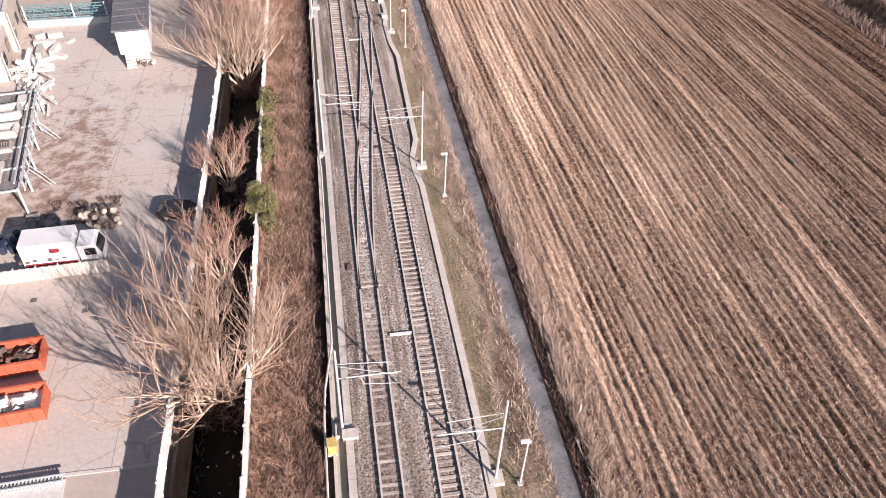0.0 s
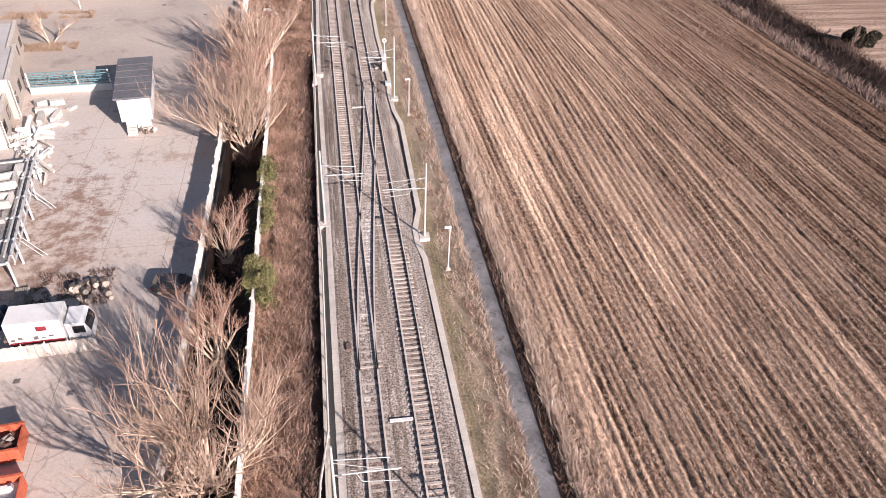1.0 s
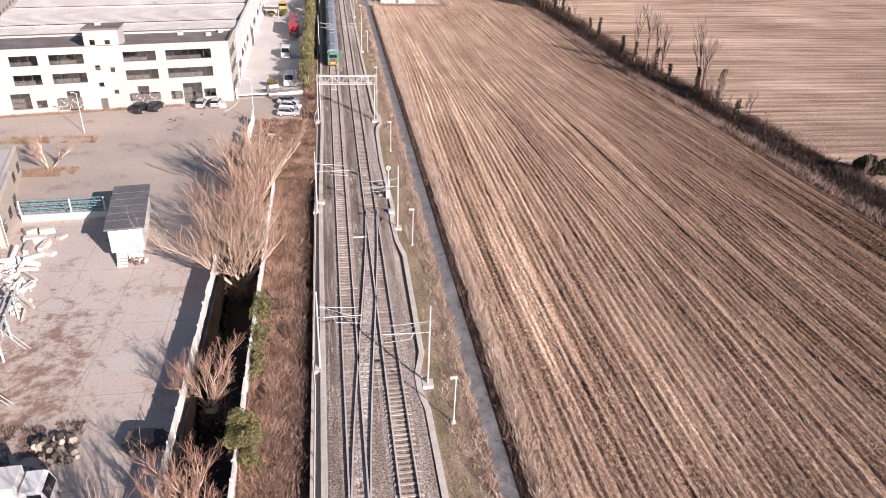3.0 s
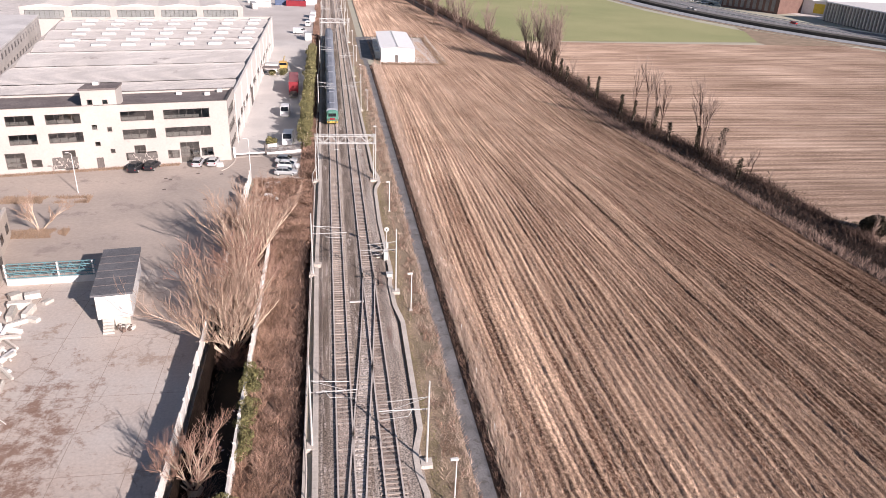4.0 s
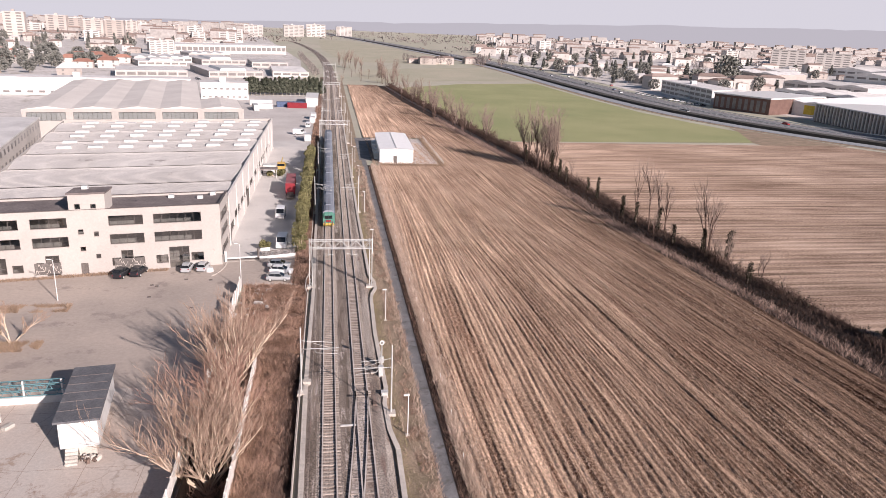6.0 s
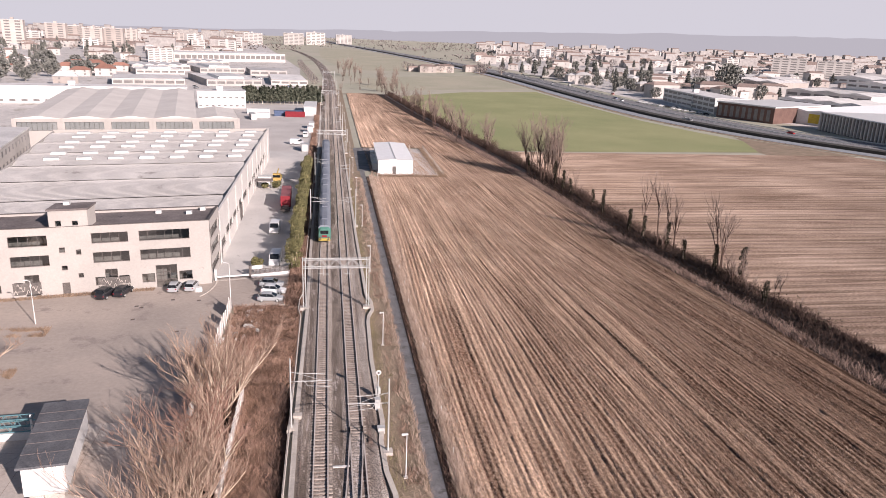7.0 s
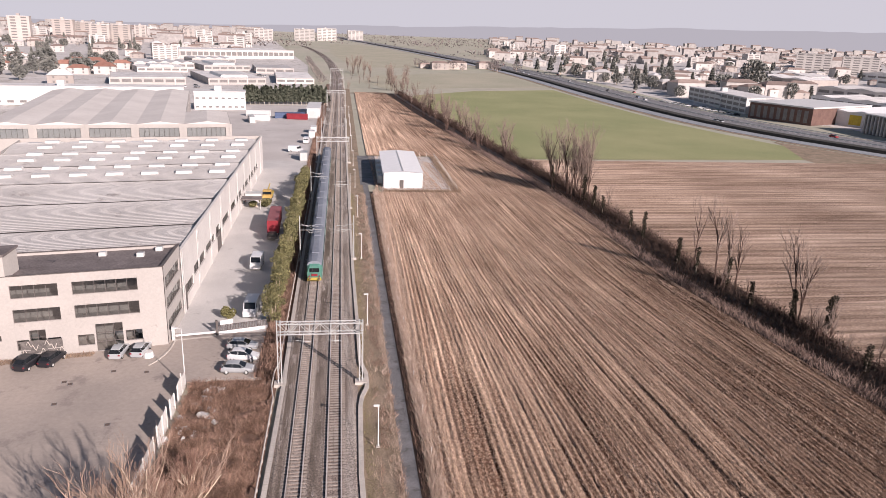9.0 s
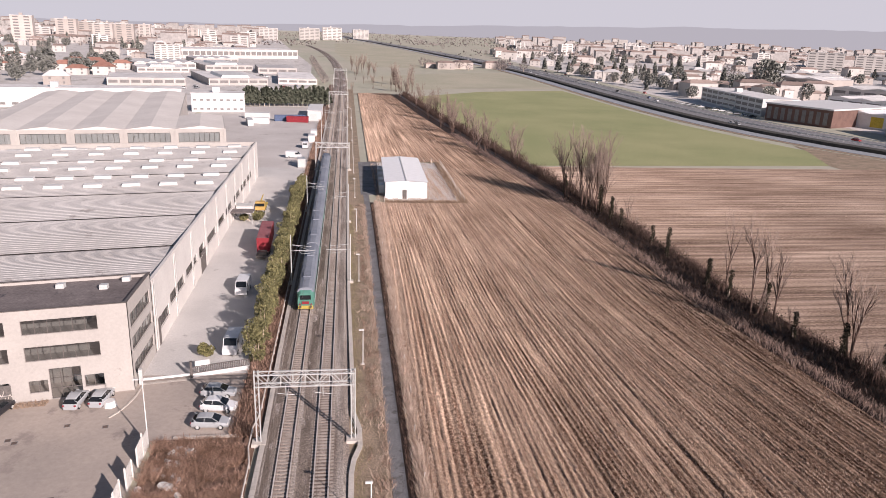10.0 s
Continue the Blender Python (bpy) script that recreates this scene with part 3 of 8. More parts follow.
g.box(-1.72, CY0, -2.6, -1.5, CY1, 0.12)
tagged(g.part("retaining_wall", M_CONC), "low concrete retaining wall along the track", "wall", kind="structure")
g = Build()
g.box(CX0 - 0.1, CY1, -0.4, -1.4, 140.2, 0.03).box(-4.4, 140.2, -0.4, -1.0, 640, 0.02)
tagged(g.part("bank", M_SOIL), "brown bank of leaf litter and rubble", "bank", kind="structure")
g = Build()
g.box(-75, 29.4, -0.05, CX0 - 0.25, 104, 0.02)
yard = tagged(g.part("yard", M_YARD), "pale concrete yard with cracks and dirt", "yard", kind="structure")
for x in (-40.5, -34.6, -28.7, -22.8, -16.9):
    Build().box(x - 0.03, 29.4, 0.02, x + 0.03, 104, 0.024).part("joint", material("joint_filler", (0.40, 0.33, 0.285), (0.33, 0.27, 0.23), 1.0, 6) if x < -40 else bpy.data.materials["joint_filler"], yard)
for y in (41.0, 52.5, 64.0, 75.5, 87.0, 98.5):
    Build().box(-75, y - 0.03, 0.02, CX0 - 0.25, y + 0.03, 0.0236).part("joint", bpy.data.materials["joint_filler"], yard)
g = Build()
g.box(-75, -60, -0.05, CX0 - 0.25, 29.15, -0.01)
tagged(g.part("dirt_yard", M_PARK), "tan dirt ground beyond the concrete edge", "yard", kind="structure")
g = Build()
g.box(-75, 29.15, -0.05, CX0 - 0.25, 29.4, 0.06)
tagged(g.part("kerb", M_CONC), "thin concrete kerb at the yard edge", "kerb", kind="structure")
for x, y in ((-26.1, 46.7), (-21.6, 44.9)):
    t = thing("drain_cover", "small dark square drain cover in the concrete", "drain", pose(x, y, 0.02), "drain covers")
    Build().box(-0.27, -0.27, -0.03, 0.27, 0.27, 0.012).part("frame", M_ASPHALT, t)
    Build().box(-0.21, -0.21, 0.008, 0.21, 0.21, 0.02).part("grate", M_FRAME, t)
# Slope added against the wall; its near-black colour holds the shade there.
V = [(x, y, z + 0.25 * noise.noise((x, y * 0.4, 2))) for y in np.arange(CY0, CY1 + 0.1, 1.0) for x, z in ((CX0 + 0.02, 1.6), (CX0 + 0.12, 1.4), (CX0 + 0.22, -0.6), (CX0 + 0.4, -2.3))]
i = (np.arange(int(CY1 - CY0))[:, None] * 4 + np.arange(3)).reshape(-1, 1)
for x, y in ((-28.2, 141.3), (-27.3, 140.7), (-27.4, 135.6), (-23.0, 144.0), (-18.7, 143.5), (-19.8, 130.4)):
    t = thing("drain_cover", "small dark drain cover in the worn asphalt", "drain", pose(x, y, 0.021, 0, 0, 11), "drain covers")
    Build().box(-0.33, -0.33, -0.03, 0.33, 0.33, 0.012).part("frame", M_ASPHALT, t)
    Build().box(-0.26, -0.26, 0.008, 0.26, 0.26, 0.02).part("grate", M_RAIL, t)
tagged(new("canal_bank", mesh_of("canal_bank", V, i + np.array([0, 1, 5, 4]), material("canal_shade_soil", (0.03, 0.021, 0.017), (0.016, 0.012, 0.01), 0.5, 5, bump=0.9, grain=0.6, spec=0.0, depth=0.15))), "near-black slope added below the wall for the shade there", "bank", kind="structure")
g = Build()
g.box(-18.0, 156, -0.05, -4.4, 300, 0.025).box(-64, 282, -0.05, -18, 300, 0.024)
tagged(g.part("driveway", M_DRIVE), "grey asphalt driveway beside the factory hall", "road", kind="structure")
g = Build()
g.box(-75, 104, -0.05, -13.0, 156, 0.021).box(-13.0, 140.2, -0.05, -4.4, 156, 0.021)
tagged(g.part("parking", M_PARK), "worn brownish asphalt parking before the factory", "parking", kind="structure")


g = Build()
g.box(-64, 300, -0.05, -4.4, 474, 0.02)
tagged(g.part("goods_yard", material("goods_yard_concrete", (0.60, 0.56, 0.53), (0.52, 0.48, 0.45), 0.06, 2.0, bump=0.1, grain=0.15, stain=(0.44, 0.4, 0.37), stain_at=0.6)), "pale concrete goods yard behind the halls", "yard", kind="structure")
M_TOWNG = material("town_ground", (0.70, 0.655, 0.62), (0.60, 0.56, 0.525), 0.03, 0.4, stain=(0.42, 0.38, 0.33), stain_at=0.56, grain=0.25)
g = Build()
g.face((-900, 160, -0.03), (-76, 160, -0.03), (-65, 476, -0.03), (-12, 476, -0.03), (-30, 900, -0.03), (-90, 1400, -0.03), (-160, 2000, -0.03), (-1400, 2000, -0.03))
g.face((330, 250, -0.03), (1500, 250, -0.03), (2600, 2600, -0.03), (600, 2600, -0.03), (260, 1200, -0.03), (262, 860, -0.03), (250, 560, -0.03))
tagged(g.part("town_ground", M_TOWNG), "pale streets and gardens between town buildings", "ground", kind="structure")


# ---- railway ----
def track_x(c, y):
    return c - (7e-5 * (y - 600) ** 2 if y > 600 else 0.0)


g = Build()
ys = [-40] + list(range(0, 601, 60)) + list(range(640, 1700, 40))
for y0, y1 in zip(ys, ys[1:]):
    a, b = track_x(0, y0), track_x(0, y1)
    g.face((a - 0.1, y0, 0.3), (a + 8.3, y0, 0.3), (b + 8.3, y1, 0.3), (b - 0.1, y1, 0.3))
    g.face((a - 0.9, y0, 0.0), (a - 0.1, y0, 0.3), (b - 0.1, y1, 0.3), (b - 0.9, y1, 0.0))
    g.face((a + 8.3, y0, 0.3), (a + 9.1, y0, 0.0), (b + 9.1, y1, 0.0), (b + 8.3, y1, 0.3))
tagged(g.part("ballast", M_BALLAST), "pinkish grey crushed-stone ballast bed", "ballast", kind="structure")

g = Build()
for c in (2.13, 6.13):
    for y0, y1 in zip(ys, ys[1:]):
        a, b = track_x(c, y0), track_x(c, y1)
        g.face((a - 0.95, y0, 0.304), (a + 0.95, y0, 0.304), (b + 0.95, y1, 0.304), (b - 0.95, y1, 0.304))
tagged(g.part("track_bed", M_BED), "darker oily ballast under the rails", "ballast", kind="structure")
M_OLDSTONE = material("brown_ballast", (0.40, 0.325, 0.27), (0.16, 0.125, 0.10), 0.6, 6.0, bump=1.0, grain=0.85, depth=0.1, crisp=0.15, stain=(0.56, 0.48, 0.43), stain_at=0.56, stretch=0.12)
g = Build()
for lo, hi in ((0.05, 0.72), (3.5, 4.55)):
    for y0, y1 in zip(ys, ys[1:]):
        a, b = track_x(0, y0), track_x(0, y1)
        g.face((a + lo, y0, 0.304), (a + hi, y0, 0.304), (b + hi, y1, 0.304), (b + lo, y1, 0.304))
tagged(g.part("old_ballast", M_OLDSTONE), "older brown ballast beside and between the tracks", "ballast", kind="structure")
LEFT_C, RIGHT_C, HALF = 2.13, 6.13, 0.755


def cross_x(y):
    """The crossover's middle line between the two tracks."""
    s = min(max((y - 45.0) / 54.0, 0), 1)
    s = 0.55 * s + 0.45 * s * s * (3 - 2 * s)
    return LEFT_C + (RIGHT_C - LEFT_C) * s


def rail_pair(parent, line, half):
    for side in (-half, half):
        pts = [(x + side, y) for x, y in line]
        r = Build().strip(pts, 0.035, 0.34, 0.508)
        r.strip(pts, 0.085, 0.34, 0.372)
        rail = r.part("rail", M_RAIL, parent)
        Build().strip(pts, 0.075, 0.509, 0.535).part("rail_head", M_RAILTOP, rail, "bright worn rail head")


sleeper_mesh = Build().box(-1.2, -0.14, 0.2, 1.2, 0.14, 0.385, taper=0.025).data("sleeper", M_SLEEPER)
plate_mesh = Build().box(-0.98, -0.11, 0.34, -0.56, 0.11, 0.375).box(0.56, -0.11, 0.34, 0.98, 0.11, 0.375).data("fastening", M_RAIL)
for c, near, word in ((LEFT_C, -20.0, "with a long straight run"), (RIGHT_C, -20.0, "on concrete sleepers by the verge")):
    tr = thing("railway_track", "railway track of brown steel rails " + word, "railway track", group="tracks")
    line = [(track_x(c, y), y) for y in [-40] + list(range(0, 601, 60)) + list(range(620, 1650, 25))]
    rail_pair(tr, line, HALF)
    y, count = near, 0
    rest = Build()
    while y < 560:
        if not 47 < y < 97 or (c == LEFT_C and y > 78) or (c == RIGHT_C and y < 62):
            if y > 18 and count < 105:
                s = new("sleeper", sleeper_mesh)
                s.parent = tr
                s.matrix_basis = pose(c + random.uniform(-0.06, 0.06), y + random.uniform(-0.05, 0.05), random.uniform(-0.05, 0.0) - (0.03 + 0.04 * random.random() if c == LEFT_C and y < 60 else 0.035 if c == RIGHT_C and y > 100 else 0), 0, random.uniform(-0.8, 0.8), random.uniform(-1.5, 1.5))
                count += 1
            else:
                rest.box(c - 1.2, y - 0.14, 0.2, c + 1.2, y + 0.14, 0.335 if c == RIGHT_C else 0.35)
        y += 0.62
    tagged(rest.part("sleeper_rest", M_SLEEPER, tr), kind="stuff")
xo = thing("track_crossover", "crossover turnout with long sleepers between two tracks", "railway track", group="tracks")
line = [(cross_x(y), y) for y in np.arange(44.0, 100.1, 2.0)]
rail_pair(xo, line, HALF)
y = 47.4
while y < 97:
    lo = min(LEFT_C, cross_x(y)) if y <= 78 else cross_x(y)
    hi = RIGHT_C if y >= 62 else cross_x(y)
    o = Build().box(lo - 1.1, -0.13, 0.2, hi + 1.1, 0.13, 0.375, taper=0.025).part("sleeper", M_SLEEPER, xo)
    o.matrix_basis = pose(0, y + random.uniform(-0.05, 0.05), random.uniform(-0.08, -0.03), 0, 0, random.uniform(-0.5, 0.5))
    y += 0.62
M_FRESH = material("fresh_ballast", (0.74, 0.665, 0.61), (0.33, 0.27, 0.235), 0.5, 5.0, bump=1.0, grain=0.9, depth=0.12, crisp=0.15, stain=(0.3, 0.235, 0.2), stain_at=0.55, stretch=0.25)
g = Build()
for y0, y1 in zip(range(40, 102, 2), range(42, 104, 2)):
    g.face((cross_x(y0) - 0.6, y0, 0.309), (cross_x(y0) + 0.6, y0, 0.309), (cross_x(y1) + 0.6, y1, 0.309), (cross_x(y1) - 0.6, y1, 0.309))
tagged(g.part("fresh_ballast", M_FRESH), "pale fresh ballast in the crossover", "ballast", kind="structure")
for y, x in ((47, LEFT_C - 1.5), (97, RIGHT_C + 1.5)):
    Build().box(x - 0.25, y - 0.4, 0.3, x + 0.25, y + 0.4, 0.5, taper=0.04).part("point_motor", M_RAIL, xo, "rusty brown point motor box")
for y in (38.6, 92.2):
    pl = thing("marker_plank", "white painted plank laid between the tracks", "marker", pose(4.3, y, 0.3), group="marker planks")
    Build().box(-0.92, -0.14, 0.06, 0.92, 0.14, 0.16).part("plank", M_PLANK, pl)
    Build().box(-0.8, -0.1, 0.0, -0.6, 0.1, 0.06).box(0.6, -0.1, 0, 0.8, 0.1, 0.06).part("foot", M_CONC, pl)

# cable troughs of concrete along both sides, lid after lid
TROUGH_R = [(8.7, -10), (8.7, 20), (8.95, 30), (8.85, 58.5), (8.45, 61.0), (8.45, 63.6), (9.3, 67), (9.6, 87), (9.0, 91), (8.85, 97), (9.3, 101), (8.95, 118), (9.2, 132), (9.5, 134.5), (10.2, 137), (10.2, 140.5), (9.5, 144.5), (9.4, 157), (9.1, 185), (8.95, 260), (8.9, 420)]
TROUGH_L = [(-0.62, -10), (-0.5, 28), (-0.6, 64), (-0.85, 103), (-0.5, 139), (-0.7, 160), (-0.75, 420)]
for line, word in ((TROUGH_R, "bending round the masts"), (TROUGH_L, "beside the bramble bank")):
    tr = thing("cable_trough", "pale concrete cable trough " + word, "cable trough", group="cable troughs", kind="structure")
    Build().strip(line, 0.22, 0.0, 0.30).part("channel", M_CONC, tr)
    lids = Build()
    for (x0, y0), (x1, y1) in zip(line, line[1:]):
        k = max(1, int(math.hypot(x1 - x0, y1 - y0) / 1.0))
        for e in range(k):
            a, b = (e + 0.012) / k, (e + 0.988) / k
            lids.strip([(x0 + (x1 - x0) * a, y0 + (y1 - y0) * a), (x0 + (x1 - x0) * b, y0 + (y1 - y0) * b)], 0.275, 0.30, 0.36 + random.uniform(0, 0.015))
    tagged(lids.part("lid_row", M_CONC, tr), kind="stuff")
pipe_line = [(-1.3, -10), (-2.2, 22), (-2.2, 31), (-2.05, 33.5), (-1.35, 38), (-1.35, 62), (-1.6, 66), (-1.5, 96), (-1.45, 134), (-1.9, 137), (-1.9, 141), (-1.45, 144), (-1.5, 260)]
pl = thing("guard_rail", "pale grey metal rail on short posts along the bank", "rail", kind="structure")
b = Build()
for (x0, y0), (x1, y1) in zip(pipe_line, pipe_line[1:]):
    b.tube((x0, y0, 0.75), (x1, y1, 0.75), 0.09, sides=8)
b.part("bar", M_CONC, pl)
b = Build()
for (x0, y0), (x1, y1) in zip(pipe_line, pipe_line[1:]):
    k = max(1, int((y1 - y0) / 2.5))
    for e in range(k):
        x, y = x0 + (x1 - x0) * e / k, y0 + (y1 - y0) * e / k
        b.box(x - 0.05, y - 0.05, -0.02, x + 0.05, y + 0.05, 0.74)
tagged(b.part("post_row", M_CONC, pl), kind="stuff")


# ---- overhead line: masts, gantries, wires ----
def catenary_mast(m, arm, height=9.2, group="catenary masts"):
    """A mast at the origin with its bracket reaching arm metres along x."""
    t = thing("catenary_mast", "pale galvanised catenary mast with a bracket arm", "mast", m, group)
    s = 1 if arm > 0 else -1
    Build().box(-0.55, -0.55, -0.05, 0.55, 0.55, 0.42, taper=0.03).part("foundation", M_CONC, t)
    Build().tube((0, 0, 0.4), (0, 0, height), 0.11, 0.08, 8).part("post", M_STEEL, t)
    Build().tube((0, 0, 6.3), (arm * 1.2, 0, 6.36), 0.05, sides=6).part("bracket_tube", M_STEEL, t)
    Build().tube((0, 0, 7.6), (arm * 0.9, 0, 6.4), 0.022, sides=4).part("stay", M_STEEL, t)
    Build().tube((0, 0.5, 7.2), (arm * 1.0, 0.5, 6.9), 0.035, sides=5).tube((0, 0, 7.2), (0, 0.5, 7.2), 0.035, sides=5).part("carrier_arm", M_STEEL, t)
    Build().tube((arm * 0.4, 0, 6.3), (arm * 0.5, -0.4, 5.95), 0.028, sides=5).tube((arm * 0.5, -0.4, 5.95), (arm * 1.15, -0.5, 5.8), 0.026, sides=5).part("registration_arm", M_STEEL, t)
    Build().tube((arm * 0.3, 0.25, 6.3), (arm * 0.85, 0.25, 6.0), 0.025, sides=4).tube((arm * 0.85, 0.25, 6.0), (arm * 1.15, 0.25, 5.85), 0.022, sides=4).part("steady_arm", M_STEEL, t)
    b = Build()
    for e in range(5):
        b.tube((s * (0.25 + 0.07 * e), 0, 6.26), (s * (0.29 + 0.07 * e), 0, 6.262), 0.11, 0.08, 8)
    b.part("insulator", M_FRAME, t, "dark ribbed insulator")
    return t


for x, y, arm in ((9.3, 24.8, -3.6), (9.3, 62.2, -3.6), (9.45, 94.8, -3.7), (-0.95, 30.1, 3.6), (-0.9, 65.5, 3.5), (-1.3, 100.5, 3.9), (-1.1, 190.5, 3.6), (9.4, 191.0, -3.6), (-1.0, 243, 3.6), (9.2, 233, -3.5),
                  (-1.0, 350, 3.6), (9.2, 345, -3.5), (-1.0, 400, 3.6), (9.2, 405, -3.5), (-1.0, 560, 3.6), (9.2, 555, -3.5), (-1.0, 620, 3.6), (9.2, 615, -3.5)):
    catenary_mast(pose(x, y, 0), arm)


def gantry(m, span):
    t = thing("track_gantry", "white steel lattice gantry spanning both tracks", "gantry", m, "gantries")
    for x in (0, span):
        for dx in (-0.22, 0.22):
            Build().box(x + dx - 0.06, -0.13, 0.2, x + dx + 0.06, 0.13, 9.1).part("post", M_STEEL, t)
        for e in range(11):
            z, s = 0.6 + e * 0.75, 1 if e % 2 else -1
            Build().tube((x - 0.2 * s, 0, z), (x + 0.2 * s, 0, z + 0.7), 0.03, sides=4).part("lacing", M_STEEL, t)
        Build().box(x - 0.8, -0.7, -0.05, x + 0.8, 0.7, 0.42, taper=0.04).part("foundation", M_CONC, t)
    for y in (-0.45, 0.45):
        for z in (7.35, 8.75):
            Build().box(-0.25, y - 0.06, z - 0.06, span + 0.25, y + 0.06, z + 0.06).part("chord", M_STEEL, t)
    n = 8
    for y in (-0.45, 0.45):
        b = Build()
        for e in range(n):
            x0, x1 = span * e / n, span * (e + 1) / n
            zz = (7.35, 8.75) if e % 2 else (8.75, 7.35)
            b.tube((x0, y, zz[0]), (x1, y, zz[1]), 0.045, sides=4)
            b.tube((x1, y, 7.35), (x1, y, 8.75), 0.035, sides=4)
        b.part("lattice", M_STEEL, t)
    for z in (7.35, 8.75):
        b = Build()
        for e in range(n + 1):
            s = 1 if e % 2 else -1
            b.tube((span * e / n, -0.45, z), (span * e / n, 0.45, z), 0.03, sides=4)
            if e < n:
                b.tube((span * e / n, -0.45 * s, z), (span * (e + 1) / n, 0.45 * s, z), 0.03, sides=4)
        b.part("cross_lattice", M_STEEL, t)
    for x in (3.1, 7.1):
        Build().tube((x, 0, 7.3), (x, 0, 5.9), 0.05, sides=5).tube((x - 0.9, 0, 6.3), (x + 0.9, 0, 6.1), 0.035, sides=5).part("drop_bracket", M_STEEL, t)
    return t


for y in (138.6, 297.0, 480.0, 700.0):
    gantry(pose(-0.95 - (0.7 if y > 600 else 0), y, 0), 10.4)

for c in (LEFT_C, RIGHT_C):
    w = thing("overhead_wire", "thin copper contact wire with its carrier wire", "wire", group="overhead wires")
    stops = [-20, 27, 64, 98, 138.6, 190.7, 238, 297, 348, 402, 480, 557]
    lo, hi = Build(), Build()
    for e, (y0, y1) in enumerate(zip(stops, stops[1:])):
        z = 0.2 if e % 2 else -0.2
        lo.tube((c + z, y0, 5.75), (c - z, y1, 5.75), 0.011, sides=4)
        for k in range(6):
            f = lambda t: 6.45 - 0.5 * (1 - (2 * t - 1) ** 2)
            hi.tube((c, y0 + (y1 - y0) * k / 6, f(k / 6)), (c, y0 + (y1 - y0) * (k + 1) / 6, f((k + 1) / 6)), 0.011, sides=4)
    lo.part("contact_wire", M_WIRE, w)
    hi.part("carrier_wire", M_WIRE, w)

# lamp posts along the verge
lp = thing("lamp_post", "slim white lamp post with a flat head on the verge", "lamp post", pose(10.95, 24.3, 0), "lamp posts")
Build().box(-0.22, -0.22, -0.03, 0.22, 0.22, 0.18).part("base", M_CONC, lp)
Build().tube((0, 0, 0.15), (0, 0, 5.2), 0.07, 0.05, 8).part("post", M_WHITE, lp)
Build().box(-0.55, -0.14, 5.18, 0.14, 0.14, 5.32, taper=0.03).part("lamp_head", M_WHITE, lp, "flat white lamp head")
for k, y in enumerate((56.9, 90.1, 123.4, 157.7, 191.5, 225, 258.5, 292, 326, 360, 394, 428)):
    copy_thing(lp, pose(10.95, y, 0, 0, 0, random.uniform(-6, 6)))

# signal and tension wheel by the track
sg = thing("track_signal", "short track signal with a round white board", "signal", pose(9.15, 106.5, 0))
Build().box(-0.35, -0.35, -0.03, 0.35, 0.35, 0.3).part("base", M_CONC, sg)
Build().tube((0, 0, 0.3), (0, 0, 4.4), 0.08, 0.07, 8).part("post", M_STEEL, sg)
Build().tube((0, -0.1, 4.1), (0, -0.04, 4.1), 0.34, sides=18).part("board", M_WHITE, sg)
Build().tube((0, -0.22, 4.1), (0, -0.1, 4.1), 0.12, sides=12).part("lamp", M_FRAME, sg, "dark signal lamp")
Build().box(-0.3, 0.07, 1.0, 0.3, 0.5, 1.9, taper=0.03).part("relay_box", M_STEEL, sg)
tw = thing("tension_wheel", "dark spoked wheel on a low frame beside the track", "wheel", pose(8.0, 105.4, 0.3))
b = Build()
for k in range(16):
    a0, a1 = 6.2832 * k / 16, 6.2832 * (k + 1) / 16
    b.tube((0.6 * math.cos(a0), 0.6 * math.sin(a0), 0.35), (0.6 * math.cos(a1), 0.6 * math.sin(a1), 0.35), 0.07, sides=6)
b.part("rim", M_FRAME, tw)
for k in range(4):
    a0 = 0.785 * k
    Build().tube((0.58 * math.cos(a0), 0.58 * math.sin(a0), 0.35), (-0.58 * math.cos(a0), -0.58 * math.sin(a0), 0.35), 0.04, sides=5).part("spoke", M_FRAME, tw)
Build().box(-0.4, -0.4, -0.02, 0.4, 0.4, 0.27, taper=0.06).part("frame", M_CONC, tw)

# ---- boundary walls of concrete panels along the canal ----
def panel_wall(x, y0, y1, height, group, label, gaps=(), half=0.05):
    w = thing("panel_wall", label, "wall", pose(x, 0, 0), group, "structure")
    panel = Build().box(-half, 0.09, -0.03, half, 1.93, height - 0.06, taper=0.008).data("panel", M_WALLC)
    post = Build().box(-half - 0.05, -0.09, -0.03, half + 0.05, 0.09, height, taper=0.015).box(-0.06, -0.06, height, 0.06, 0.06, height + 0.12, taper=0.02).data("post", M_WALLC)
    y, k = y0, 0
    while y < y1:
        for name, me in (("post", post), ("panel", panel)):
            if name == "panel" and any(a < y < b for a, b in gaps):
                continue
            o = new(name, me)
            o.parent = w
            o.matrix_basis = pose(random.uniform(-0.03, 0.03), y, random.uniform(-0.08, 0.04) - (random.choice((0, 0.2, 0.5)) if y > 112 else 0), 0, random.uniform(-1.2, 1.2), random.uniform(-0.6, 0.6))
        y += 2.02
    return w


panel_wall(-12.9, 10.0, 139.0, 2.7, "panel walls", "pale concrete panel wall between yard and canal", ((121.5, 123.4), (127.8, 129.6), (132.0, 134.0)))
panel_wall(-7.62, 10.0, 108.0, 2.1, "panel walls", "low pale concrete panel wall beside the brambles", half=0.11)


# ---- factory: office front at a skew, long hall behind ----
FX, FY = -17.8, 152.2
DU = (-0.9806, -0.1961)


def skew(u, w, z):
    """u metres along the front to the west, w metres north, z up."""
    return (FX + u * DU[0], FY + u * DU[1] + w, z)


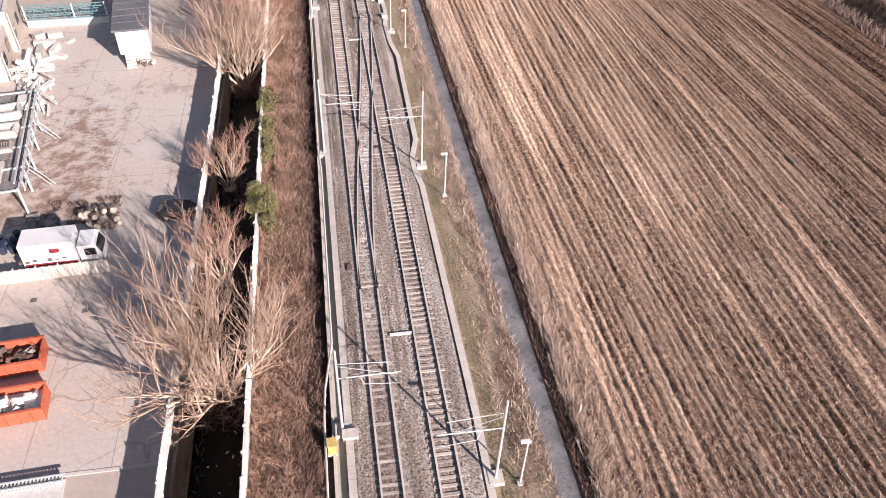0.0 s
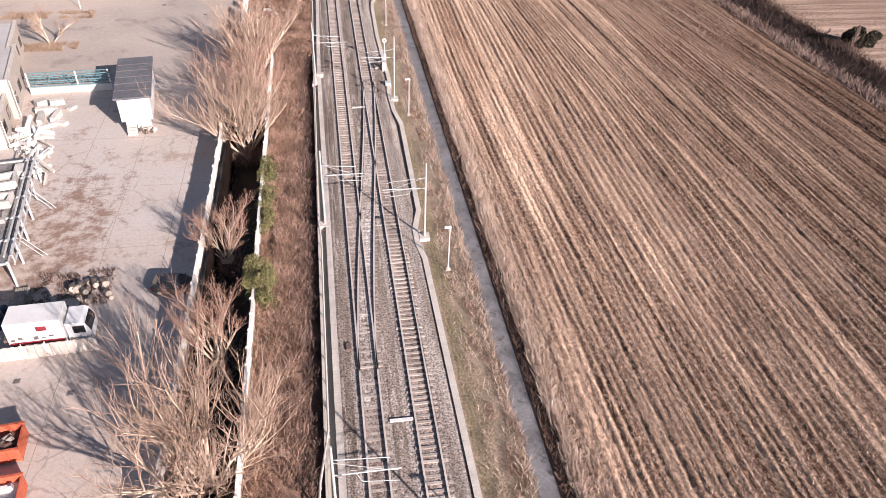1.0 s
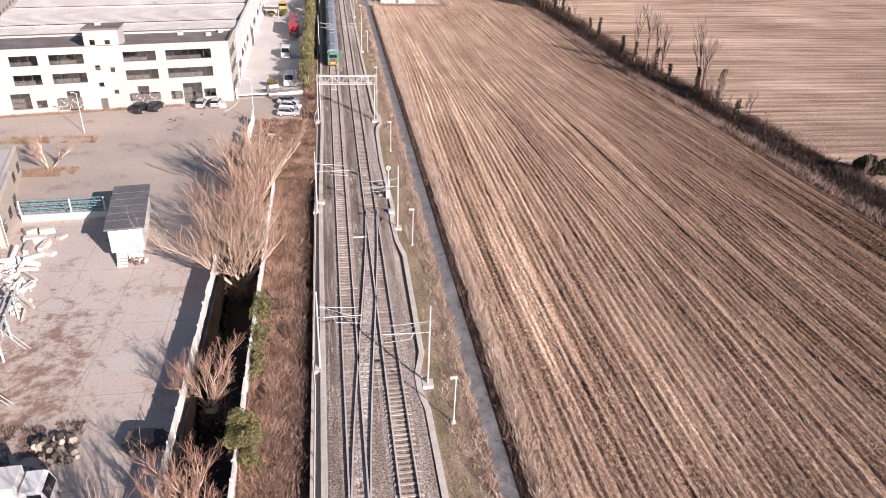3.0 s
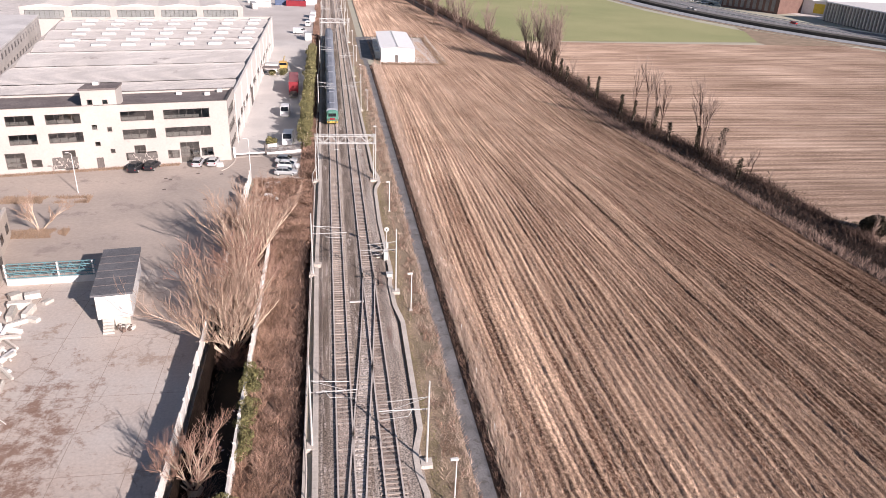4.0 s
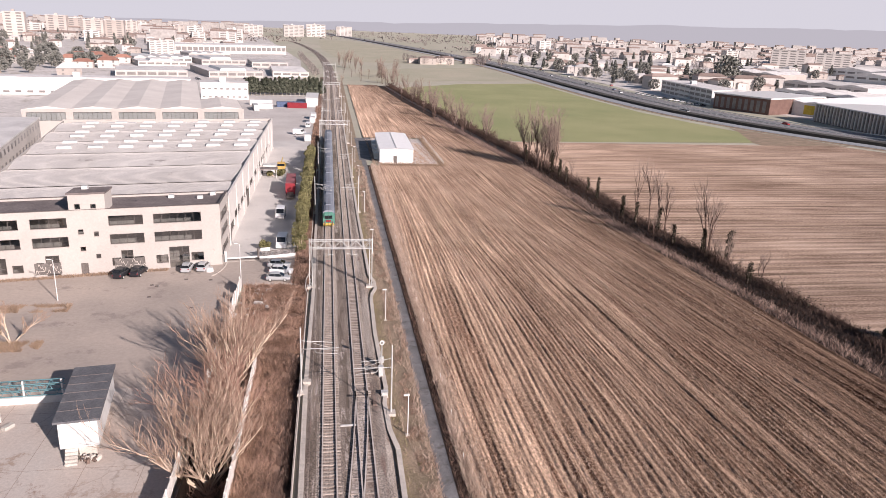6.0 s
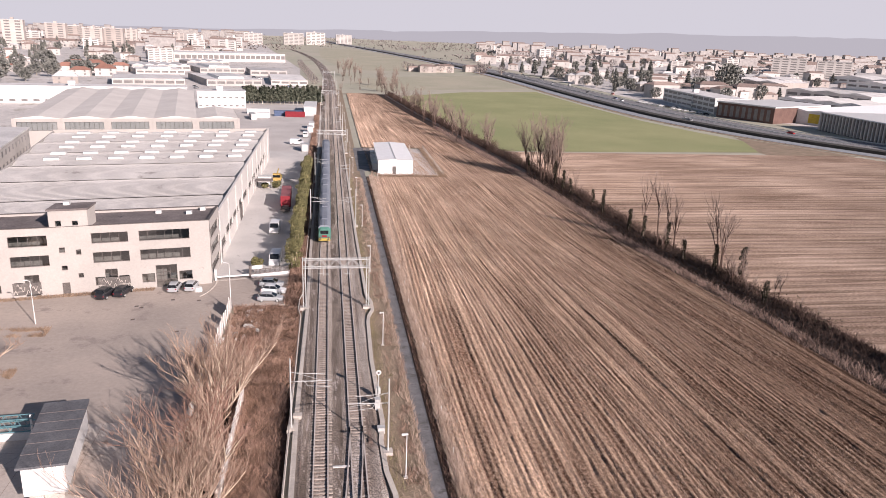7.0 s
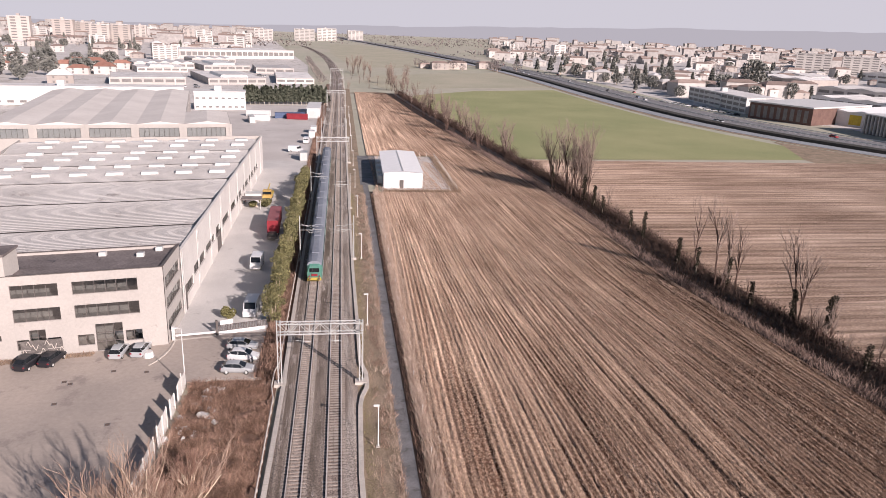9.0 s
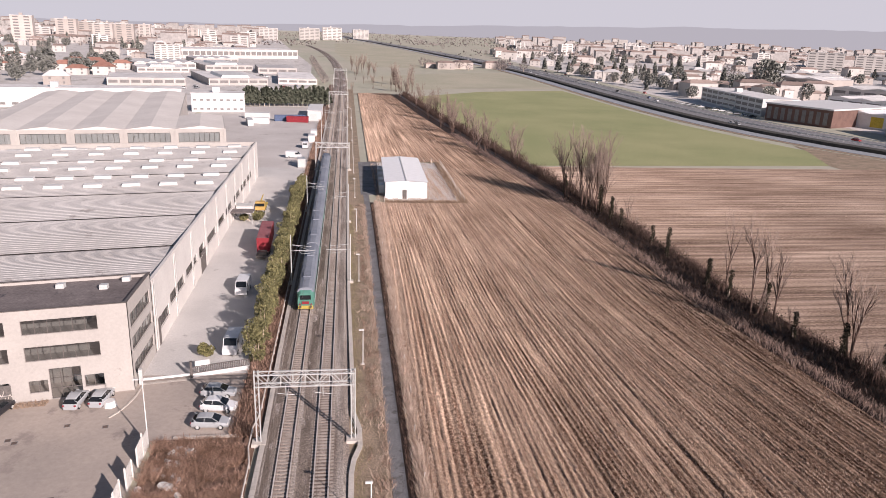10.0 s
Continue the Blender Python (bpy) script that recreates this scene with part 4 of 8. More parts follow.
def wall_with_openings(parent, length, height, z0, openings, mat, place, thick=0.3, name="wall"):
    """A thick wall along u with real openings (u0, u1, z0, z1), by the cells between them."""
    us = sorted({0.0, length, *[o[0] for o in openings], *[o[1] for o in openings]})
    zs = sorted({z0, height, *[min(max(o[2], z0), height) for o in openings], *[min(o[3], height) for o in openings]})
    solid = {(i, j): not any(o[0] < (us[i] + us[i + 1]) / 2 < o[1] and o[2] < (zs[j] + zs[j + 1]) / 2 < o[3] for o in openings) for i in range(len(us) - 1) for j in range(len(zs) - 1)}
    b, seen = Build(place), {}

    def at(u, w, z):
        if (u, w, z) not in seen:
            seen[u, w, z] = len(b.v)
            b.v.append((u, w, z))
        return seen[u, w, z]

    for (i, j), full in solid.items():
        if full:
            a, c, lo, hi, t = us[i], us[i + 1], zs[j], zs[j + 1], thick
            b.f += [(at(a, 0, lo), at(c, 0, lo), at(c, 0, hi), at(a, 0, hi)), (at(a, t, lo), at(a, t, hi), at(c, t, hi), at(c, t, lo))]
            for (di, dj), q in (((-1, 0), ((a, lo), (a, hi))), ((1, 0), ((c, lo), (c, hi))), ((0, -1), ((a, lo), (c, lo))), ((0, 1), ((a, hi), (c, hi)))):
                if not solid.get((i + di, j + dj)):
                    (u0, v0), (u1, v1) = q
                    b.f.append((at(u0, 0, v0), at(u1, 0, v1), at(u1, t, v1), at(u0, t, v0)))
    return b.part(name, mat, parent)


def window(parent, o, place, bars=4, cross=0, back=0.14):
    u0, u1, z0, z1 = o
    b = Build(place)
    f = 0.06
    ring = [(u0, z0), (u1, z0), (u1, z1), (u0, z1)], [(u0 + f, z0 + f), (u1 - f, z0 + f), (u1 - f, z1 - f), (u0 + f, z1 - f)]
    b.v = [(u, d, z) for d in (back, back + 0.08) for r in ring for u, z in r]
    for k in range(4):
        j = (k + 1) % 4
        b.f += [(k, j, 4 + j, 4 + k), (8 + k, 12 + k, 12 + j, 8 + j), (4 + k, 4 + j, 12 + j, 12 + k), (k, 8 + k, 8 + j, j)]
    w = b.part("window", M_FRAME, parent)
    for k in range(1, bars):
        u = u0 + (u1 - u0 - f) * k / bars
        Build(place).box(u, back, z0 + f, u + f, back + 0.08, z1 - f).part("mullion", M_FRAME, w)
    for k in range(cross):
        z = z0 + (z1 - z0) * (k + 1) / (cross + 1)
        Build(place).box(u0 + f, back + 0.005, z - 0.04, u1 - f, back + 0.075, z + 0.04).part("transom", M_FRAME, w)
    p = Build(place)
    p.face((u0 + 0.01, back + 0.04, z0 + 0.01), (u1 - 0.01, back + 0.04, z0 + 0.01), (u1 - 0.01, back + 0.04, z1 - 0.01), (u0 + 0.01, back + 0.04, z1 - 0.01))
    pane = p.part("pane", M_GLASS, w)
    pane.visible_shadow = False
    s = Build(place)
    s.box(u0 - 0.05, -0.07, z0 - 0.08, u1 + 0.05, 0.0, z0)
    s.part("sill", M_PLASTER, w)
    return w


fac = thing("factory_office", "cream plastered three-storey factory office with ribbon windows", "building")
FU = 62.0
bands = [(3.4, 11.6), (13.3, 19.0), (25.6, 31.3), (33.1, 37.6), (40.0, 48.0), (50.0, 58.0)]
opens = [(a, c, 8.7, 10.5) for a, c in bands] + [(a, c, 5.25, 7.1) for a, c in bands]
opens += [(3.3, 5.5, 1.2, 2.8), (5.8, 9.3, 0.05, 4.1), (9.5, 11.6, 1.1, 2.7), (13.6, 15.3, 1.2, 2.7), (15.4, 17.4, 0.6, 4.0), (17.5, 19.0, 1.2, 2.7),
          (27.4, 29.6, 0.1, 3.8), (29.9, 31.2, 1.1, 2.6), (33.1, 34.8, 1.0, 2.4), (35.6, 38.8, 0.9, 3.8), (44, 47, 1.0, 3.6)]
opens += [(23.1, 24.0, 7.4, 8.3), (20.7, 21.5, 6.9, 7.8), (23.0, 23.9, 4.3, 5.1), (20.7, 21.5, 2.8, 3.6)]
wall_with_openings(fac, FU, 11.8, -0.05, opens + [(22.9, 24.1, 0.0, 2.1)], M_PLASTER, skew)
for o in opens:
    wide = o[1] - o[0]
    big = o[3] - o[2] > 2.4
    window(fac, o, skew, max(1, round(wide / 1.3)), 2 if big else 0)
Build(skew).box(22.95, 0.1, 0.0, 24.05, 0.16, 2.08).part("door", M_FRAME, fac, "dark metal door")


def side(u, w, z):
    """The east side: u metres north from the front corner, w into the building."""
    return (FX - w, FY + u, z)


s_open = [(0.9, 9.9, 8.0, 9.9), (1.0, 10.2, 4.9, 6.7), (1.0, 10.2, 1.6, 3.2)]
wall_with_openings(fac, 11.0, 11.8, -0.05, s_open, M_PLASTER, lambda u, w, z: side(u, w, z), name="side_wall")
for o in s_open:
    window(fac, o, side, 7)
b = Build(skew)
b.box(0.0, 10.7, 0, FU, 11.0, 11.8).box(FU - 0.3, 0.3, 0, FU, 10.7, 11.8)
b.part("back_wall", M_PLASTER, fac)
b = Build(skew)
for z in (3.9, 7.5):
    b.box(0.35, 0.35, z, FU - 0.35, 10.65, z + 0.3)
b.box(0.35, 4.5, 0, FU - 0.35, 4.7, 11.2)
b.part("floor_slab", material("dim_interior", (0.3, 0.27, 0.24), (0.24, 0.22, 0.2), 0.5, 4), fac)
Build(skew).box(0.32, 0.32, 11.2, FU - 0.32, 10.68, 11.42).part("roof", M_FELT, fac, "dark felt flat roof with stains")
b = Build(skew)
b.box(-0.06, -0.06, 11.8, FU, 0.36, 11.9).box(-0.06, 10.64, 11.8, FU, 11.06, 11.9).box(-0.06, 0.36, 11.8, 0.36, 10.64, 11.9)
b.part("coping", M_FRAME, fac, "thin dark metal coping")
tw_open = [(23.2, 24.1, 11.95, 12.9), (20.7, 21.6, 12.0, 12.8)]
def tower_front(u, w, z):
    return skew(19.2 + u, w - 0.06, z)
wall_with_openings(fac, 5.8, 14.6, 11.91, [(a - 19.2, c - 19.2, d, e) for a, c, d, e in tw_open], M_PLASTER, tower_front, name="stair_tower")
for a, c, d, e in tw_open:
    window(fac, (a - 19.2, c - 19.2, d, e), tower_front, 1)
Build(skew).box(19.2, 0.24, 11.43, 19.5, 4.2, 14.6).box(24.7, 0.24, 11.43, 25.0, 4.2, 14.6).box(19.5, 3.9, 11.43, 24.7, 4.2, 14.6).part("stair_tower_wall", M_PLASTER, fac)
Build(skew).box(19.0, -0.2, 14.6, 25.2, 4.4, 14.9).part("stair_tower_roof", M_FELT, fac)
for u, w in ((23, 3), (4.5, 7), (10, 8.5), (2.5, 9.5)):
    z = 14.9 if u == 23 else 11.42
    Build(skew).box(u - 0.5, w - 0.4, z, u + 0.5, w + 0.4, z + 0.6, taper=0.04).part("roof_box", M_STEEL, fac)

# white painted line patterns on the front's ground floor
M_MURAL = material("grey_mural_paint", (0.12, 0.105, 0.10), (0.2, 0.18, 0.165), 1.5, 8)
for u0, u1 in ((13.5, 18.6), (27.2, 31.4)):
    mu = Build(skew).box(u0, -0.035, 0.4, u1, -0.004, 2.5).part("front_mural", M_MURAL, fac, "grey painted panel with pale curved lines")
    for k in range(7):
        a, c = u0 + (u1 - u0) * k / 7, u0 + (u1 - u0) * (k + 1) / 7
        b = Build(skew)
        pts = [(a + (c - a) * e / 6, 0.6 + 1.6 * ((k % 3) / 3 + 0.25 * math.sin(1.05 * e + k * 1.9) + 0.2)) for e in range(7)]
        for (p0, q0), (p1, q1) in zip(pts, pts[1:]):
            b.tube((p0, -0.05, q0), (p1, -0.05, q1), 0.045, sides=4)
        b.part("painted_line", M_CONC, mu)
hall = thing("factory_hall", "long factory hall with a grey ribbed roof and skylights", "building")
HU, HW = 47.5, 133.0


def hall_at(u, w, z):
    """The hall widens to the back: its west side stands square to the front."""
    return skew(u * (1 + 0.0035 * max(0, w - 11)), w, z)


h_open = [(14.2, 19.5, 2.3, 4.1), (20.5, 30.3, 3.3, 5.0), (32.0, 41.0, 3.6, 5.0), (43.0, 47.5, 3.2, 5.4), (51, 60, 3.4, 5.0), (62, 71, 3.4, 5.0), (73, 82, 3.4, 5.0), (85, 95, 3.4, 5.0), (97, 107, 3.4, 5.0), (109, 118, 3.4, 5.0)]
doors = [(13.0, 14.0, 0.0, 2.6), (44.0, 48.5, 0.0, 2.4)]
wall_with_openings(hall, HW - 11.05, 10.6, -0.05, [(a - 11.05, c - 11.05, d, e) for a, c, d, e in h_open], M_HALLW, lambda u, w, z: side(u + 11.05, w, z), name="side_wall")
for o in h_open:
    window(hall, o, side, max(3, round((o[1] - o[0]) / 1.4)))
for k in range(10):
    u = 11.5 + 12.6 * k
    Build(side).box(u, -0.08, 0, u + 0.3, -0.003, 10.4).part("pilaster", M_HALLW, hall)
    Build(side).tube((u + 0.6, -0.1, 0.1), (u + 0.6, -0.1, 10.3), 0.06, sides=6).part("downpipe", M_STEEL, hall)
for a, c, d, e in doors:
    Build(side).box(a, -0.05, d, c, -0.004, e + 1.6).part("gate", M_FRAME, hall, "dark steel roller gate")
b = Build(hall_at)
b.box(0.35, HW - 0.3, 0, HU, HW, 10.6).box(HU - 0.3, 11.1, 0, HU, HW - 0.3, 10.2)
b.part("back_wall", M_PLASTER, hall)
# roof: shallow ribs right across, in bays with a gutter between each
bays = 6
for k in range(bays):
    w0, w1 = 11.05 + (HW - 11.4) * k / bays, 11.05 + (HW - 11.4) * (k + 1) / bays
    b = Build(hall_at)
    n = 24
    pts = []
    for e in range(n + 1):
        for dt, dz in ((0, 0), (0.05, 0.045), (0.25, 0.045), (0.3, 0)):
            t = min((e + dt) / n, 1)
            pts.append((w0 + 0.38 + (w1 - w0 - 0.76) * t, 9.55 + 0.75 * math.sin(math.pi * t) + (dz if e < n else 0)))
    b.v = [(u, a, z) for a, z in pts for u in (0.5, HU - 0.35)]
    b.f = [(2 * i, 2 * i + 2, 2 * i + 3, 2 * i + 1) for i in range(len(pts) - 1)]
    b.part("roof_bay", M_ROOF, hall, "grey ribbed roof sheet bay")
    Build(hall_at).box(0.4, w0 - 0.36, 9.3, HU - 0.35, w0 + 0.36, 9.42).part("gutter", M_FELT, hall)
light = Build().box(-1.9, -1.2, 0, 1.9, 1.2, 0.6, taper=0.2).data("skylight", M_LIGHTP)
for k in range(3, 6):
    for r in (0.28, 0.72):
        for e in range(7):
            w = 11.05 + (HW - 11.4) * (k + r) / bays
            x, y, z = hall_at(4.0 + 6.1 * e, w, 0)
            o = new("skylight", light)
            o.parent, o.matrix_basis = hall, pose(x, y, 9.55 + 0.75 * math.sin(math.pi * r), 0, 0, 11.3)
for e in range(12):
    x, y, z = hall_at(2.5 + 3.75 * e, 11.05 + (HW - 11.4) * 0.955, 0)
    o = new("skylight", light)
    o.parent, o.matrix_basis = hall, pose(x, y, 9.65, 0, 0, 11.3)
b = Build(side)
b.box(11.05, -0.05, 10.6, HW, 0.4, 10.72)
b.part("coping", M_HALLW, hall)

# second hall with wide shallow gables
hall2 = thing("gabled_hall", "wide pale hall with a brown shallow-gabled roof", "building")


def second(u, w, z):
    x, y, _ = skew(u, w, z)
    return (x + 3.0 - 0.28 * (w - 150), y, z)


b_open = [(2 + 15.0 * k, 14.6 + 15.0 * k, 7.0, 10.0) for k in range(5)]
def second_front(u, w, z):
    x, y, _ = skew(u, 154.0 + w, z)
    return (x - 12.5, y + 1.5, z)
wall_with_openings(hall2, 76, 11.2, -0.05, b_open, M_PLASTER, second_front, name="front_wall")
for o in b_open:
    window(hall2, o, second_front, 8)
    # Pale sheet added behind each pane to brighten the dark window.
    Build(second_front).box(o[0] + 0.02, 0.4, o[2] + 0.02, o[1] - 0.02, 0.45, o[3] - 0.02).part("blind", M_DRIVE, hall2, "pale backing added to brighten the glass")
for k in range(5):
    u0, u1 = 15.0 * k + 0.4, 15.0 * (k + 1) + 0.4
    b = Build(lambda u, w, z: (second_front(u, w, z)[0] - 0.18 * w, second_front(u, w, z)[1], z))
    um, deep = (u0 + u1) / 2, 122 if k > 0 else 34
    b.face((u0, 0.0, 11.2), (um, 0.0, 12.15), (um, deep, 12.15), (u0, deep, 11.2))
    b.face((um, 0.0, 12.15), (u1, 0.0, 11.2), (u1, deep, 11.2), (um, deep, 12.15))
    b.face((u0, 0.02, 11.2), (u1, 0.02, 11.2), (um, 0.02, 12.15))
    b.part("roof_gable", M_ROOF2, hall2, "brown grey shallow gable roof")
    Build(second_front).box(u0 - 0.3, -0.12, 0, u0 + 0.3, -0.003, 11.1).part("pilaster", M_PLASTER, hall2)
b = Build(lambda u, w, z: (second_front(u, w, z)[0] - 0.18 * w, second_front(u, w, z)[1], z))
b.box(0.1, 0.4, 0, 0.4, 34, 11.1).box(15.1, 34, 0, 15.4, 122, 11.1).box(0.4, 33.7, 0, 15.4, 34, 11.1).box(15.4, 121.7, 0, 75, 122, 11.1).box(75.0, 0.4, 0, 75.3, 122, 11.1)
b.part("side_wall", M_PLASTER, hall2)

# white shed by the track
M_SHEET = material("bright_white_sheet", (0.92, 0.91, 0.90), (0.87, 0.86, 0.845), 0.6, 6, rough=0.5, bump=0.05, grain=0.06)
shed = thing("white_shed", "white steel shed with a shallow gable roof and a door", "shed", pose(19.2, 257.4, 0, 0, 0, -1.2))
Build().prism([(0, 0), (11.3, 0), (11.3, 4.7), (5.6, 5.08), (0, 4.7)], 0.0, 37.5, "y").part("body", M_SHEET, shed)
b = Build()
b.face((-0.3, -0.3, 4.72), (5.6, -0.3, 5.12), (5.6, 37.8, 5.12), (-0.3, 37.8, 4.72))
b.face((5.6, -0.3, 5.12), (11.6, -0.3, 4.72), (11.6, 37.8, 4.72), (5.6, 37.8, 5.12))
b.part("roof", M_SHEET, shed)
Build().box(4.6, -0.05, 0, 5.8, -0.003, 2.6).part("door", M_FRAME, shed, "dark brown door")
Build().box(5.45, -0.3, 5.13, 5.75, 37.8, 5.22).part("ridge_cap", M_STEEL, shed)
for k in range(4):
    Build().box(-1.6, 6 + 8 * k, 0, -0.05, 10 + 8 * k, 2.4, taper=0.05).part("side_unit", M_STEEL, shed, "grey plant unit against the wall")


# ---- trees ----
def grow(seed, height, spread, stems, levels=4, twigs=4, lift=0.5, slim=1.0):
    """Branch segments of a bare tree with several stems: thick ones and thin ones."""
    rng = random.Random(seed)
    thick, thin = [], []

    def branch(p, d, length, r, level):
        n = 3 if level < 2 else 2 if level < levels else 1
        pts = [p]
        for k in range(n):
            d = (d + Vector((rng.uniform(-1, 1), rng.uniform(-1, 1), rng.uniform(-0.4, 1) * lift)) * (0.11 if level < 2 else 0.17) * slim).normalized()
            q = pts[-1] + d * (length / n)
            (thick if level < 2 else thin).append((pts[-1], q, r * (1 - 0.28 * k / n * 2), r * (1 - 0.28 * (k + 1) / n * 2)))
            pts.append(q)
        if level >= levels:
            return
        kids = (6 if stems > 6 else 5, 5, 3 if stems > 6 else 4, twigs, twigs)[level]
        for k in range(kids):
            t = (0.2 if level == 0 and stems > 6 else 0.32) + 0.66 * (k + rng.random()) / kids
            t = min(t, 1.0)
            i = min(int(t * n), n - 1)
            s = pts[i].lerp(pts[i + 1], t * n - i)
            a = Vector((rng.uniform(-1, 1), rng.uniform(-1, 1), rng.uniform(-0.15, 1.0)))
            branch(s, (d * 1.0 + a * (0.7 if level == 0 else 0.85) * slim).normalized(), length * rng.uniform(0.42, 0.68), r * (0.56 if level < 2 else 0.5), level + 1)

    for k in range(stems):
        a = 6.2832 * (k + rng.random() * 0.7) / stems
        out = spread / height * (rng.uniform(0.35, 1.1) if stems < 7 else rng.uniform(0.05, 1.15))
        base = 0.0 if stems == 1 else (0.3 if stems < 7 else rng.uniform(0.1, 0.6))
        branch(Vector((math.cos(a) * base, math.sin(a) * base, -0.1)), Vector((math.cos(a) * out, math.sin(a) * out, 1)).normalized(),
               height * (rng.uniform(0.5, 0.68) if stems < 7 else rng.uniform(0.46, 0.66)), height * 0.0175 / (stems ** 0.3) * (1.5 * slim if stems < 7 else 1.25), 0)
    return thick, thin


def arrays(segs):
    return [np.array([[*s[i]] for s in segs]) if i < 2 else np.array([s[i] for s in segs]) for i in range(4)]


def bare_tree(seed, height, spread, stems, label, m, levels=4, twigs=4, bark=None, twig=None, group="bare trees", thin_r=0.013, lift=0.5, name="bare_tree", slim=1.0):
    t = thing(name, label, "tree", m, group)
    thick, thin = grow(seed, height, spread, stems, levels, twigs, lift, slim)
    if stems > 1:
        thick.append((Vector((0, 0, -0.5)), Vector((0, 0, 0.06)), 0.4 if stems < 7 else 0.8, 0.33 if stems < 7 else 0.62))
    p, q, r0, r1 = arrays(thick)
    o = new("trunk", mesh_of("trunk", *tubes(p, q, r0, r1, 5), bark or M_BARK))
    o.parent = t
    p, q, r0, r1 = arrays(thin)
    o = new("crown", mesh_of("crown", *tubes(p, q, np.maximum(r0, thin_r), np.maximum(r1, thin_r * 0.7), 3), twig or M_TWIG))
    o.parent = t
    return t


bare_tree(1, 14.0, 11.5, 17, "large bare multi-stemmed tree growing out of the canal bank", pose(-10.3, 36.2, -2.0), levels=4, twigs=3, thin_r=0.0065, slim=0.85)
bare_tree(2, 13.0, 10.5, 15, "large bare multi-stemmed tree over the canal wall", pose(-10.4, 85.0, -2.0), levels=4, twigs=3, thin_r=0.0075, slim=0.9)
bare_tree(9, 12.0, 9.5, 10, "bare reddish-twigged tree beside the canal wall", pose(-10.0, 93.0, -1.2), levels=4, twigs=3, thin_r=0.0075, slim=0.95, twig=M_REDTWIG)
bare_tree(3, 6.5, 5.0, 8, "small bare tree leaning over the wall", pose(-11.0, 62.5, -0.8), levels=4, twigs=3, thin_r=0.0075, slim=0.85, twig=M_REDTWIG)
bare_tree(4, 8.0, 4.5, 8, "bare shrub tree with reddish twigs by the wall", pose(-10.6, 48.5, -1.0), levels=4, twigs=3, thin_r=0.0075, slim=0.8, twig=M_REDTWIG)
bare_tree(5, 12.5, 9.0, 10, "tall bare pale-stemmed tree among brambles behind the wall", pose(-10.2, 104.5, -0.5), levels=4, twigs=3, thin_r=0.0085, slim=0.75)
bare_tree(6, 6.5, 6.5, 9, "bare shrubby tree with reddish twigs", pose(-11.4, 112.0, 0), levels=4, twigs=3, thin_r=0.0075, slim=0.85, twig=M_REDTWIG)
bare_tree(7, 4.5, 4.5, 8, "low bare shrub tree among brambles", pose(-8.4, 118.0, 0), levels=4, twigs=3, thin_r=0.0075, slim=0.85, twig=M_REDTWIG)
bare_tree(8, 7.0, 6.0, 3, "small bare tree on a planted island", pose(-42.0, 118.6, 0), levels=4, twigs=2, thin_r=0.009)


# ---- grass, brambles, hedges: what nobody could count ----
def stuff(name, v_f, mat, label, category):
    return tagged(new(name, mesh_of(name, v_f[0], v_f[1], mat)), label, category, kind="stuff")


rng = np.random.default_rng(11)


def scatter(n, x0, x1, y0, y1, power=1.0):
    """Points on the ground, thicker towards the low end of y."""
    return np.stack([rng.uniform(x0, x1, n), y0 + (y1 - y0) * rng.uniform(0, 1, n) ** power, np.zeros(n)], 1)


p = scatter(36000, 15.85, 17.0, 2, 252, 1.35)
p = p[rng.uniform(size=len(p)) < 0.4 + 0.6 * np.array([noise.noise((a * 0.6, b * 0.25, 0)) > -0.2 for a, b, _ in p])]
stuff("tall_dry_grass", blades(rng, p, 1.2, 0.042, 0.5), M_PALEGRASS, "tall dry straw-coloured grass along the field edge", "grass")
p = scatter(30000, 16.4, 18.7, 2, 252, 1.35)
stuff("dry_grass", blades(rng, p, 0.7, 0.045, 0.65), M_PALEGRASS, "dry bent grass at the start of the field", "grass")
p = scatter(34000, 10.2, 13.5, 10, 250, 1.5)
p = p[rng.uniform(size=len(p)) < np.clip(0.12 + 0.9 * np.exp(-((p[:, 0] - 13.0) / 0.55) ** 2) + 0.5 * np.array([noise.noise((a * 0.9, b * 0.3, 6)) for a, b, _ in p]), 0, 1)]
stuff("verge_grass", blades(rng, p, 0.75, 0.036, 0.65), M_PALEGRASS, "pale dry tufts of grass on the verge", "grass")
p = scatter(26000, 11.0, 13.6, 10, 250, 1.5)
p = p[np.array([noise.noise((a * 0.8, b * 0.35, 3)) > 0.05 for a, b, _ in p])]
p2 = scatter(12000, 15.1, 15.75, 2, 250, 1.5)
stuff("verge_weeds", blades(rng, np.concatenate([p, p2]), 0.5, 0.035, 0.75, 0.8), M_BRAMBLE, "brown dead weeds along the path", "weeds")
p = scatter(30000, 9.5, 11.4, 10, 250, 1.5)
p = p[rng.uniform(size=len(p)) < np.clip(1.25 - 0.75 * (p[:, 0] - 9.5), 0, 1)]
stuff("green_grass", blades(rng, p, 0.2, 0.05, 0.6), material("winter_grass", (0.25, 0.23, 0.11), (0.35, 0.295, 0.165), 0.3, 4, bump=0, island=0.4), "short winter grass on the verge", "grass")


ROW_WEIGHT = np.random.default_rng(23).uniform(0, 1, 100) ** 1.4


